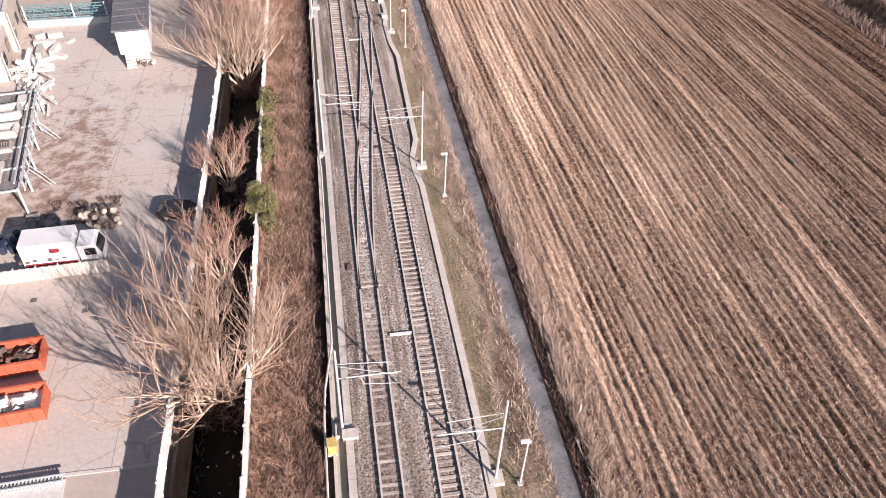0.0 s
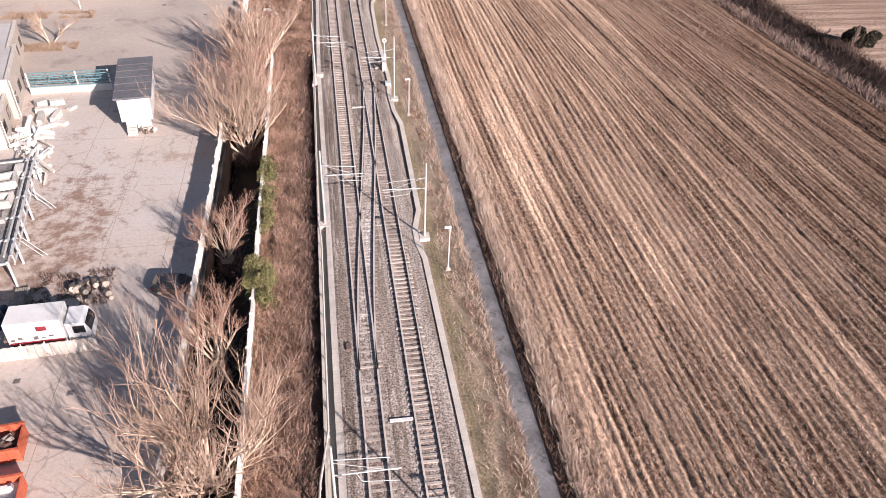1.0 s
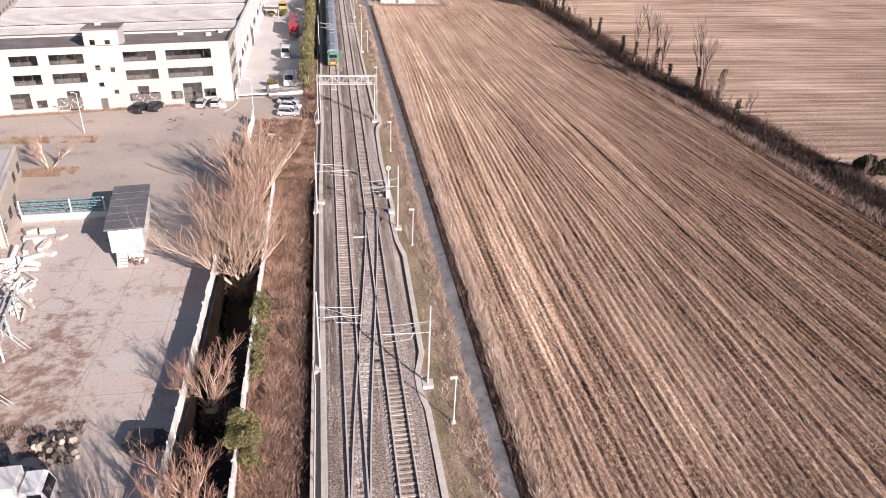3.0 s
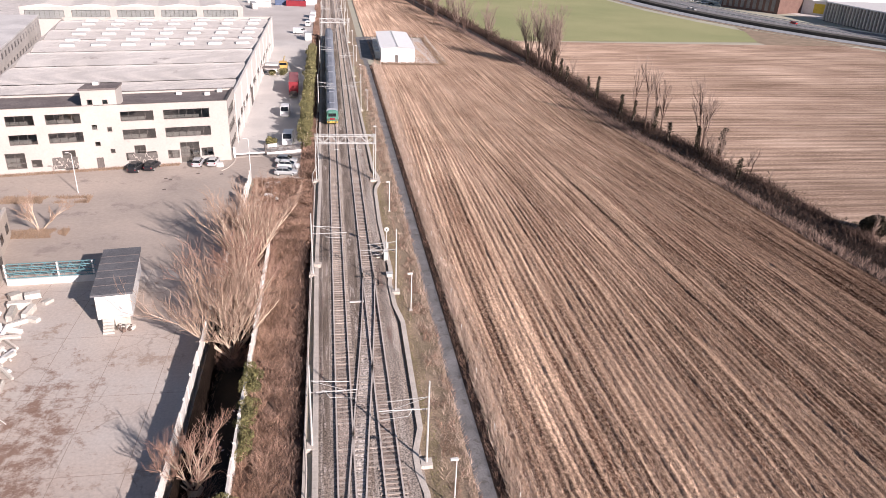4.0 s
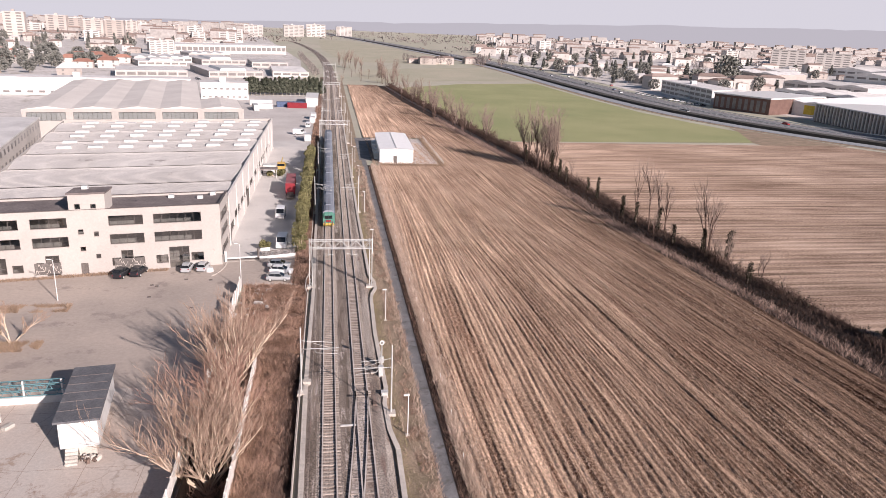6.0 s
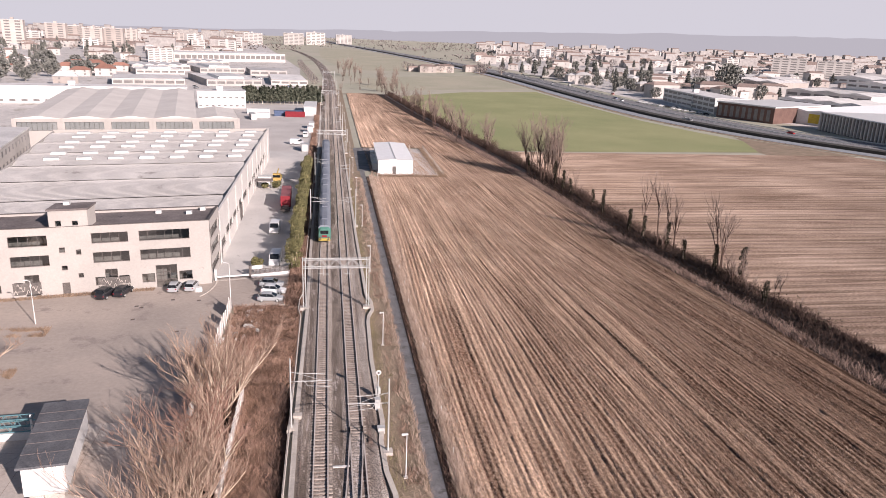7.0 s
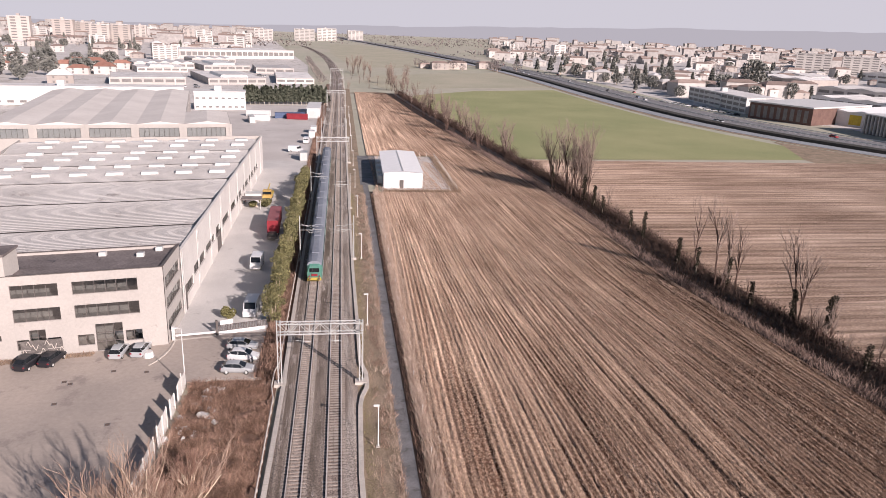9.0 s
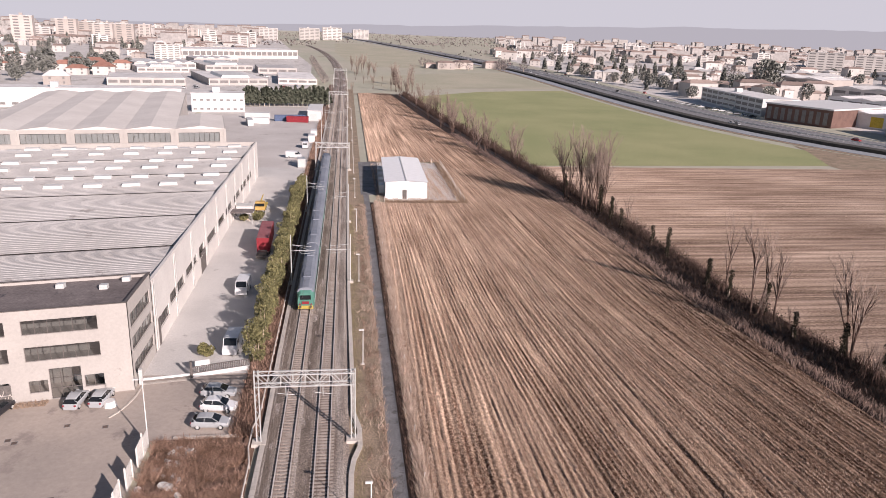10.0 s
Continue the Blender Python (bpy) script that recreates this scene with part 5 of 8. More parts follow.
def field_points(n, y0, y1, power, jitter, floor=0.1):
    p = scatter(n, 0, 1, y0, y1, power)
    s = (np.round(p[:, 0] * 85.33) + 0.25) / 85.33 + rng.normal(size=n) * jitter - row_bend(p[:, 0] * 64.0, p[:, 1]) / 64.0
    row = np.round(p[:, 0] * 85.33).astype(int)
    band = (0.25 + 0.75 * ROW_WEIGHT[row]) * (0.85 + 0.5 * np.sin(p[:, 1] * 0.11 + row * 1.7) * np.sin(p[:, 1] * 0.043 + row * 0.9))
    keep = rng.uniform(size=n) < np.clip(band, floor, 1.0) * 1.25 * (1.15 - np.where(p[:, 1] < 115, 1.0, 0.5) * np.clip(s, 0, 1))
    p, s = p[keep], np.clip(s[keep], 0.012, 0.99)
    p[:, 0] = FIELD_W + s * (np.interp(p[:, 1], [h[1] for h in HEDGE], [h[0] for h in HEDGE]) + 0.5 - FIELD_W)
    p[:, 2] = field_z(s * 64.0, p[:, 1]) - 0.02
    return p


stuff("maize_straw", straws(rng, field_points(230000, 12, 170, 1.5, 0.0036, 0.3), 0.36, 0.04, 0.4), M_STRAW, "pale maize straw scattered over the field", "straw")
stuff("far_straw", spikes(rng, field_points(120000, 165, 560, 1.3, 0.0032, 0.12), 0.22, 0.2, 0.4), M_STRAW, "pale straw over the far part of the field", "straw")
p = field_points(330000, 70, 300, 0.75, 0.0024, 0.12)
p = p[rng.uniform(size=len(p)) < 0.62 * np.clip((p[:, 1] - 95) / 95, 0, 1)]
stuff("standing_stubble", spikes(rng, p, 0.24, 0.14, 0.4), M_STRAW, "short pale stubble standing in rows", "stubble")
stuff("maize_stubble", spikes(rng, field_points(300000, 12, 200, 1.4, 0.002, 0.2), 0.3, 0.08, 0.45), M_STRAW, "pale maize stubble standing in rows", "stubble")

n = 84000
p = np.stack([rng.uniform(-7.45, -1.75, n), 8 + 104 * rng.uniform(0, 1, n) ** 1.25, np.zeros(n)], 1)
p[:, 2] = [bank_z(a, b) for a, b, _ in p]
keep = np.array([noise.noise((a * 0.7, b * 0.5, 5)) > -0.28 for a, b, _ in p])
p = p[keep]
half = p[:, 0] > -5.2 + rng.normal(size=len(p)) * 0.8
# Hollow by the track: its shade is put into darker twigs.
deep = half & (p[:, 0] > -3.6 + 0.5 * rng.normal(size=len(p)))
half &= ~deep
stuff("shaded_brush", blades(rng, p[deep][::2], 0.9, 0.05, 0.7, 0.9), M_TWIG_DARK, "dead brush in the hollow along the track, darkened for shade", "brambles")
stuff("bramble_thicket", blades(rng, p[half], 1.0, 0.038, 0.75, 0.9), M_BRAMBLE, "dense red-brown bramble canes on the bank", "brambles")
stuff("dry_thicket", blades(rng, p[~half & ~deep], 0.85, 0.038, 0.8, 0.9), material("rusty_stalks", (0.62, 0.405, 0.295), (0.32, 0.19, 0.13), 0.45, 5, bump=0, grain=0.3, island=0.45), "rust-coloured dead stalks beside the low wall", "brambles")
p = scatter(62000, -12.2, -1.9, 112, 139.6)
dense = np.array([noise.noise((a * 0.4, b * 0.4, 8)) + 0.5 * noise.noise((a * 1.1, b * 1.1, 3)) for a, b, _ in p])
p, dense = p[dense > -0.22], dense[dense > -0.22]
rust = rng.uniform(size=len(p)) < np.clip(0.62 + 0.9 * dense, 0.2, 0.95)
stuff("bramble_thicket", blades(rng, p[rust], 0.85, 0.034, 0.85, 0.9), bpy.data.materials["rusty_stalks"], "rust-coloured brambles on a rubble plot", "brambles")
stuff("dark_bramble", blades(rng, p[~rust], 1.0, 0.034, 0.8, 0.9), M_BRAMBLE, "dark dead bramble canes on a rubble plot", "brambles")
p = scatter(15000, -13.2, -7.6, 90, 112)
p = p[np.array([noise.noise((a * 0.5, b * 0.5, 13)) > -0.15 for a, b, _ in p])]
stuff("undergrowth", blades(rng, p, 1.5, 0.03, 0.6, 0.9), M_REDTWIG, "reddish dead undergrowth below the bare trees", "brambles")
p = scatter(19000, -4.3, -1.6, 140, 420, 1.3)
stuff("bramble_thicket", blades(rng, p, 1.0, 0.06, 0.7, 0.9), M_BRAMBLE, "brown brambles along the track fence", "brambles")
p = scatter(160, -11.2, -8.6, 20, 75)
p[:, 2] = -2.18
stuff("floating_litter", leaves(rng, p, 0.16), M_PLANK, "small white litter floating on the dark water", "litter")
p = scatter(7000, -12.1, -7.6, 20, 110)
p = p[np.abs(p[:, 0] + 9.85) > 1.1 + rng.uniform(0, 1.2, len(p))]
p[:, 2] = -2.2
q = []
for x, y, n, wide in ((-10.0, 35.5, 1700, 1.9), (-10.4, 85.0, 2600, 2.2), (-11.0, 62.5, 1200, 1.5), (-10.6, 48.5, 1600, 1.7), (-9.8, 100.0, 2000, 2.2)):
    a, r = rng.uniform(0, 6.2832, n), wide * np.sqrt(rng.uniform(0, 1, n))
    q.append(np.stack([np.clip(x + r * np.cos(a), -12.5, -7.8), y + 1.5 * r * np.sin(a), np.full(n, -2.2)], 1))
stuff("canal_scrub", blades(rng, np.concatenate(q)[::5], 2.3, 0.03, 0.85, 0.8), M_REDTWIG, "thin bare suckers and scrub round the tree feet", "scrub")
stuff("reed_litter", blades(rng, p, 0.9, 0.05, 0.7), M_BRAMBLE, "dead reeds and litter in the canal", "reeds")


def clumps(n, centres, radius, size, squash=0.8):
    """Leaf points in ragged clumps round centres."""
    c = np.asarray(centres, float)
    k = rng.integers(0, len(c), n)
    d = rng.normal(size=(n, 3))
    d /= np.linalg.norm(d, axis=1)[:, None]
    r = radius * rng.uniform(0.45, 1.08, n) ** 0.5
    q = c[k] + d * r[:, None] * np.array([1, 1, squash])
    return leaves(rng, q[q[:, 2] > -0.1], size)


def shrub(name, label, m, centres, n, radius, size, mat, category="shrub", group=""):
    t = thing(name, label, category, m, group)
    o = new("foliage", mesh_of("foliage", *clumps(n, centres, radius, size), mat))
    o.parent = t
    b = Build()
    for x, y, z in centres[:7]:
        b.tube((x * 0.2, y * 0.2, -0.1), (x, y, z), 0.06, 0.03, 5)
    b.part("stem", M_BARK, t)
    return t


def spread_centres(seed, n, wide, low, high, long=None):
    r = random.Random(seed)
    return [(r.uniform(-wide, wide), r.uniform(-(long or wide), long or wide), r.uniform(low, high)) for _ in range(n)]


shrub("evergreen_shrub", "leafy yellow-green evergreen shrub beside the low wall", pose(-7.0, 54.6, 0), spread_centres(1, 22, 1.0, 0.8, 3.4, 1.9), 12000, 0.8, 0.1, M_IVY)
shrub("ivy_shrub", "dull green ivy climbing over the low wall", pose(-7.1, 69, 0), spread_centres(2, 30, 0.6, 0.6, 2.3, 7.5), 9000, 0.65, 0.11, M_IVY)
shrub("small_shrub", "small green bush beside the parked white van", pose(-10.6, 161.2, 0), spread_centres(3, 6, 0.7, 0.6, 1.6), 1500, 0.7, 0.18, M_IVY)
shrub("small_shrub", "olive bushes beside the canopy", pose(-13.6, 234.5, 0), spread_centres(4, 10, 2.6, 0.6, 1.6, 0.9), 2600, 0.8, 0.22, M_HEDGE)

# tall hedge between drive and track, plant by plant
for k in range(24):
    y = 159.5 + 4.9 * k
    h = (6.3 + random.uniform(-0.8, 0.8)) * (1 if k < 20 else 0.65)
    shrub("hedge_plant", "tall olive-green hedge plant by the track", pose(-3.7 + random.uniform(-0.25, 0.25), y, 0), spread_centres(50 + k, 30, 0.8, 0.5, h - 0.7, 2.4), 3300, 0.8, 0.18, M_HEDGE, "hedge", "hedge by the drive")

# hedgerow and ditch between the two fields
n = 42000
yy = -20 + 590 * rng.uniform(0, 1, n) ** 1.15
off = np.where(rng.uniform(size=n) < 0.94, rng.normal(10.5, 0.9, n), rng.normal(6.5, 1.5, n))
p = np.stack([np.interp(yy, [h[1] for h in HEDGE], [h[0] for h in HEDGE]) + off - 0.4, yy, np.zeros(n)], 1)
tall = np.array([0.75 + 1.15 * max(0, noise.noise((b * 0.11, 0, 0)) + 0.35) for _, b, _ in p])
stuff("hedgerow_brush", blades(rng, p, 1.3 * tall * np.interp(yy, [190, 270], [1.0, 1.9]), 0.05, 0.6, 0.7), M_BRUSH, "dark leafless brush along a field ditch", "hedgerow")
n = 17000
yy = 60 + 320 * rng.uniform(0, 1, n)
p = np.stack([np.interp(yy, [h[1] for h in HEDGE], [h[0] for h in HEDGE]) + np.clip(rng.normal(1.9, 1.0, n), -0.2, 4.2), yy, np.zeros(n)], 1)
stuff("pale_brush", blades(rng, p, 1.25, 0.045, 0.7, 0.9), material("grey_bramble", (0.50, 0.36, 0.295), (0.24, 0.16, 0.13), 0.4, 4, bump=0, island=0.4), "pale grey bramble along the field edge", "hedgerow")
# Deep shade of the ditch, put into near-black brush and soil.
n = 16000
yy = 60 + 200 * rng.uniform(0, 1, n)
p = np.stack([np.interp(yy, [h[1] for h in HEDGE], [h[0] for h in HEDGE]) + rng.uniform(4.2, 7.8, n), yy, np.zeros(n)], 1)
stuff("ditch_brush", blades(rng, p, 0.8, 0.05, 0.8, 0.9), material("ditch_shade_brush", (0.07, 0.042, 0.032), (0.035, 0.022, 0.017), 0.4, 4, bump=0, island=0.5), "near-black brush in the field ditch, coloured for its shade", "hedgerow")
n = 9000
yy = 60 + 240 * rng.uniform(0, 1, n)
p = np.stack([np.interp(yy, [h[1] for h in HEDGE], [h[0] for h in HEDGE]) + rng.normal(9.3, 1.2, n), yy, rng.uniform(0.1, 2.3, n)], 1)
p = p[np.array([noise.noise((b * 0.09, 4, 0)) > -0.05 for _, b, _ in p])]
stuff("hedgerow_leaves", leaves(rng, p[::3], 0.2), M_IVYDARK, "dark evergreen leaves in the hedgerow", "hedgerow")
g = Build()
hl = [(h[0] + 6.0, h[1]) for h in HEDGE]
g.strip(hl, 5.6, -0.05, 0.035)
tagged(g.part("ditch_bank", material("ditch_shade_soil", (0.05, 0.031, 0.023), (0.03, 0.02, 0.015), 0.3, 4, bump=0.7, grain=0.5)), "brown bank of the field ditch, darkened with its shade", "bank", kind="structure")

# Dark strip standing for the ditch's shade as well as its water.
tagged(Build().strip([(h[0] + 6.4, h[1]) for h in HEDGE], 1.1, -0.05, 0.05).part("ditch_water", M_WATER), "dark strip for deep shade and water in the field ditch", "water", kind="structure")
M_HEDGETWIG = material("hedgerow_twigs", (0.44, 0.335, 0.28), (0.31, 0.235, 0.195), 0.3, 4, grain=0.25, bump=0, island=0.3)
protos = []
for k in range(5):
    protos.append(bare_tree(20 + k, 8.0, 1.3, (1, 2, 1, 2, 1)[k], "slender bare tree in the field hedgerow", pose(0, 0, 0), levels=3, twigs=5, bark=M_BRUSH, twig=M_HEDGETWIG, group="hedgerow trees", thin_r=0.02, lift=1.3, slim=0.66))
for k in range(2):
    protos.append(bare_tree(30 + k, 8.0, 1.6, 3 + k, "tall bushy bare tree in the field hedgerow", pose(0, 0, 0), levels=4, twigs=2, bark=M_BRUSH, twig=M_HEDGETWIG, group="hedgerow trees", thin_r=0.014, lift=1.3, slim=0.66))
big = [(72.5, 249, 2.3), (75.5, 251, 2.1), (70.5, 258, 2.0), (74.5, 243, 2.2), (77.0, 247, 1.8), (79.5, 185.5, 1.6), (78.0, 173, 2.1), (80.9, 171.7, 1.8), (83.2, 155.3, 2.0), (84.0, 156.2, 1.8), (83.0, 147, 0.9), (84.0, 137, 0.8),
       (58, 330, 1.3), (60, 345, 1.2), (55, 380, 1.5), (50, 430, 1.6), (53, 405, 1.3), (47, 465, 1.4), (55, 584, 1.7), (44, 590, 1.5), (46, 655, 1.7), (41, 600, 1.3), (24, 787, 2.0), (30, 770, 1.5), (36, 640, 1.2), (27, 700, 1.2)]
for k in range(52):
    y = 60 + 370 * random.random() ** 1.3
    big.append((lerp_line(HEDGE, y) + random.uniform(6.5, 11.0), y, random.uniform(0.3, 0.95)))
for k in range(20):
    y = 290 + 270 * (k + random.random()) / 20
    big.append((lerp_line(HEDGE, y) + random.uniform(4.0, 10.0), y, random.uniform(0.9, 1.7)))
big += [(19, 781, 1.9), (47, 652, 1.9), (59, 656, 1.8), (28, 610, 1.3), (22, 655, 1.2), (16, 700, 1.4), (34, 735, 1.5), (14, 830, 1.6), (12, 570, 1.0)]
used = set()
for k, (x, y, s) in enumerate(big):
    m = pose(x, y, 0, 0, 0, random.uniform(0, 360)) @ Matrix.Diagonal((s * random.uniform(0.65, 0.95), s * random.uniform(0.65, 0.95), s, 1))
    kind = 5 + k % 2 if s >= 1.5 and y > 235 else k % 5
    if kind in used:
        t = copy_thing(protos[kind], Matrix())
    else:
        t = protos[kind]
        used.add(kind)
    t.matrix_basis = m
shrub("ivy_tree", "ivy-clad dead trunk in the field hedgerow", pose(84.4, 149.8, 0), [(random.uniform(-0.3, 0.3), random.uniform(-0.3, 0.3), z) for z in np.arange(1.5, 6.8, 0.3)], 2400, 0.55, 0.14, M_IVYDARK, "tree")
for k, (y, h) in enumerate(((137, 4.2), (163, 4.4), (181, 5.2), (214, 4.4), (228, 5.0))):
    x = lerp_line(HEDGE, y) + random.uniform(7.0, 10.0)
    shrub("ivy_tree", "ivy-clad dead trunk in the field hedgerow", pose(x, y, 0), [(random.uniform(-0.3, 0.3), random.uniform(-0.3, 0.3), z) for z in np.arange(0.2, h, 0.35)], 700, random.uniform(0.3, 0.5), 0.16, M_IVYDARK, "tree", "ivy trunks")
shrub("evergreen_bush", "dark evergreen bush in the field hedgerow", pose(91.0, 109, 0), spread_centres(8, 9, 1.8, 0.8, 3.0), 3200, 1.1, 0.25, M_IVYDARK)
shrub("ivy_tree", "ivy-clad tree trunks in the field hedgerow", pose(75.0, 243, 0), [(random.uniform(-0.5, 0.5), random.uniform(-0.5, 0.5), z) for z in np.arange(0.3, 7.5, 0.3)], 3000, 0.5, 0.14, M_IVYDARK, "tree")

for k, (y, h) in enumerate(((205, 6.5), (187, 5.5), (172.6, 6.0), (156, 5.5), (236, 6), (265, 6))):
    shrub("ivy_tree", "slim ivy-clad trunk in the field hedgerow", pose(lerp_line(HEDGE, y) + random.uniform(7, 10.5), y, 0), [(random.uniform(-0.25, 0.25), random.uniform(-0.25, 0.25), z) for z in np.arange(0.3, h, 0.3)], 1900, 0.42, 0.13, M_IVYDARK, "tree", "ivy-clad trunks")

# small white stakes along the field edge
st = thing("field_stake", "thin white stake at the field edge", "stake", pose(16.6, 20, 0), "field stakes")
Build().box(-0.04, -0.04, -0.03, 0.04, 0.04, 1.15).part("stake", M_WHITE, st)
for k in range(1, 22):
    copy_thing(st, pose(16.6 + random.uniform(-0.3, 0.3), 20 + 9.2 * k, 0, random.uniform(-4, 4), random.uniform(-5, 5), 0))


# ---- train ----
M_TGREEN = material("train_green", (0.08, 0.21, 0.165), (0.10, 0.25, 0.2), 0.6, 5, rough=0.45, bump=0.05, grain=0.15, coords="obj")
M_TROOF = material("train_roof", (0.27, 0.29, 0.33), (0.21, 0.23, 0.27), 0.4, 5, rough=0.6, bump=0.1, grain=0.2, stain=(0.14, 0.14, 0.15), coords="obj")
M_TYELL = material("train_yellow", (0.52, 0.39, 0.09), (0.46, 0.33, 0.07), 1, 6, rough=0.5, bump=0.05, coords="obj")
M_TWHITE = material("train_white", (0.62, 0.63, 0.62), (0.55, 0.56, 0.56), 1, 6, rough=0.5, bump=0.05, coords="obj")
M_DARKGLASS = material("dark_tinted_glass", (0.015, 0.018, 0.02), (0.02, 0.022, 0.025), 1, 5, rough=0.08, bump=0, spec=0.6, grain=0.05)
M_RED = material("red_lacquer", (0.30, 0.035, 0.045), (0.25, 0.03, 0.04), 0.5, 5, rough=0.5, bump=0.05, grain=0.2, coords="obj")
M_TYRE = material("rubber", (0.025, 0.025, 0.025), (0.04, 0.038, 0.036), 2, 12, rough=0.9)
SECTION = [(-1.38, 0.95), (1.38, 0.95), (1.43, 2.2), (1.36, 3.35), (1.05, 3.85), (0.5, 4.08), (-0.5, 4.08), (-1.05, 3.85), (-1.36, 3.35), (-1.43, 2.2)]


def rail_vehicle(m, length, cab, label):
    t = thing("train_car", label, "train", m, "train cars")
    body = Build().prism([q for q in SECTION if q[1] < 3.5], 0.6 if cab else 0.0, length, "y").part("body", M_TGREEN, t)
    Build().prism([(1.37, 3.34), (1.06, 3.87), (0.5, 4.1), (-0.5, 4.1), (-1.06, 3.87), (-1.37, 3.34)], 0.4 if cab else 0.0, length, "y").part("roof", M_TROOF, t, "dusty blue-grey roof")
    for s in (-1, 1):
        for k in range(9):
            y = 2.2 + (length - 4.4) * k / 9
            Build().box(min(s * 1.40, s * 1.45), y, 2.15, max(s * 1.40, s * 1.45), y + 1.5, 3.05).part("window", M_DARKGLASS, body)
        Build().box(min(s * 1.39, s * 1.445), 0.7, 1.45, max(s * 1.39, s * 1.445), length - 0.1, 1.75).part("stripe", M_TWHITE, body, "white side stripe")
    for k in range(2):
        y = length * (0.27 + 0.46 * k)
        Build().box(-0.7, y - 1.4, 4.08, 0.7, y + 1.4, 4.22, taper=0.1).part("roof_unit", M_TROOF, t)
    for y in (3.6, length - 3.6):
        bo = Build().box(-1.1, y - 1.7, 0.55, 1.1, y + 1.7, 0.95).part("bogie", M_RAIL, t)
        for yy in (y - 1.2, y + 1.2):
            for s in (-0.72, 0.72):
                Build().tube((s - 0.06, yy, 0.89), (s + 0.06, yy, 0.89), 0.43, sides=14).part("wheel", M_RAIL, bo)
    if cab:
        f = Build()
        ring0 = [(-1.38, 0.9), (1.38, 0.9), (1.42, 2.2), (1.3, 3.3), (0.95, 3.8), (-0.95, 3.8), (-1.3, 3.3), (-1.42, 2.2)]
        ring1 = [(-1.2, 0.95), (1.2, 0.95), (1.25, 2.1), (1.0, 2.9), (0.7, 3.3), (-0.7, 3.3), (-1.0, 2.9), (-1.25, 2.1)]
        f.v = [(a, 0.6, z) for a, z in ring0] + [(a, -0.35 + 0.22 * max(0, z - 1.8), z) for a, z in ring1]
        f.f = [(k, (k + 1) % 8, 8 + (k + 1) % 8, 8 + k) for k in range(8)] + [tuple(range(15, 7, -1))]
        nose = f.part("cab_nose", M_TGREEN, t)
        Build().box(-0.85, -0.29, 2.25, 0.85, -0.12, 2.95).part("windscreen", M_DARKGLASS, nose)
        Build().box(-1.25, -0.47, 0.75, 1.25, 0.5, 1.25, taper=0.05).part("bumper", M_TYELL, nose, "yellow bumper skirt")
        Build().box(-0.55, -0.4, 1.5, 0.55, -0.3, 1.95).part("end_door", M_RED, nose, "red warning panel")
        for s in (-0.9, 0.9):
            Build().tube((s, -0.45, 1.5), (s, -0.3, 1.5), 0.13, sides=10).part("tail_lamp", M_RED, nose)
            Build().tube((s * 0.9, -0.75, 1.1), (s * 0.9, -0.4, 1.1), 0.16, sides=10).part("buffer", M_RAIL, nose)
    return t


for k in range(5):
    rail_vehicle(pose(LEFT_C, 177.0 + 25.7 * k, 0.07), 25.1, k == 0, "green rail car with a blue-grey roof and yellow skirt" if k == 0 else "green rail car with a dusty blue-grey roof")


# ---- road vehicles ----
def paint(name, c):
    return material(name, c, tuple(v * 0.93 for v in c), 0.8, 8, rough=0.3, bump=0.0, grain=0.06, spec=0.5, coords="obj")


PAINT = {"white": paint("white_car_paint", (0.72, 0.72, 0.72)), "silver": paint("silver_car_paint", (0.42, 0.43, 0.44)), "black": paint("black_car_paint", (0.025, 0.025, 0.03)),
         "grey": paint("grey_car_paint", (0.2, 0.21, 0.22)), "red": paint("red_car_paint", (0.4, 0.03, 0.03)), "blue": paint("blue_car_paint", (0.05, 0.09, 0.2))}


def wheels(t, xs, ys, r):
    for x in xs:
        for y in ys:
            w = Build().tube((x - 0.11, y, r), (x + 0.11, y, r), r, sides=14).part("wheel", M_TYRE, t)
            s = 1 if x > 0 else -1
            Build().tube((x + s * 0.1, y, r), (x + s * 0.125, y, r), r * 0.62, sides=10).part("rim", M_STEEL, w)


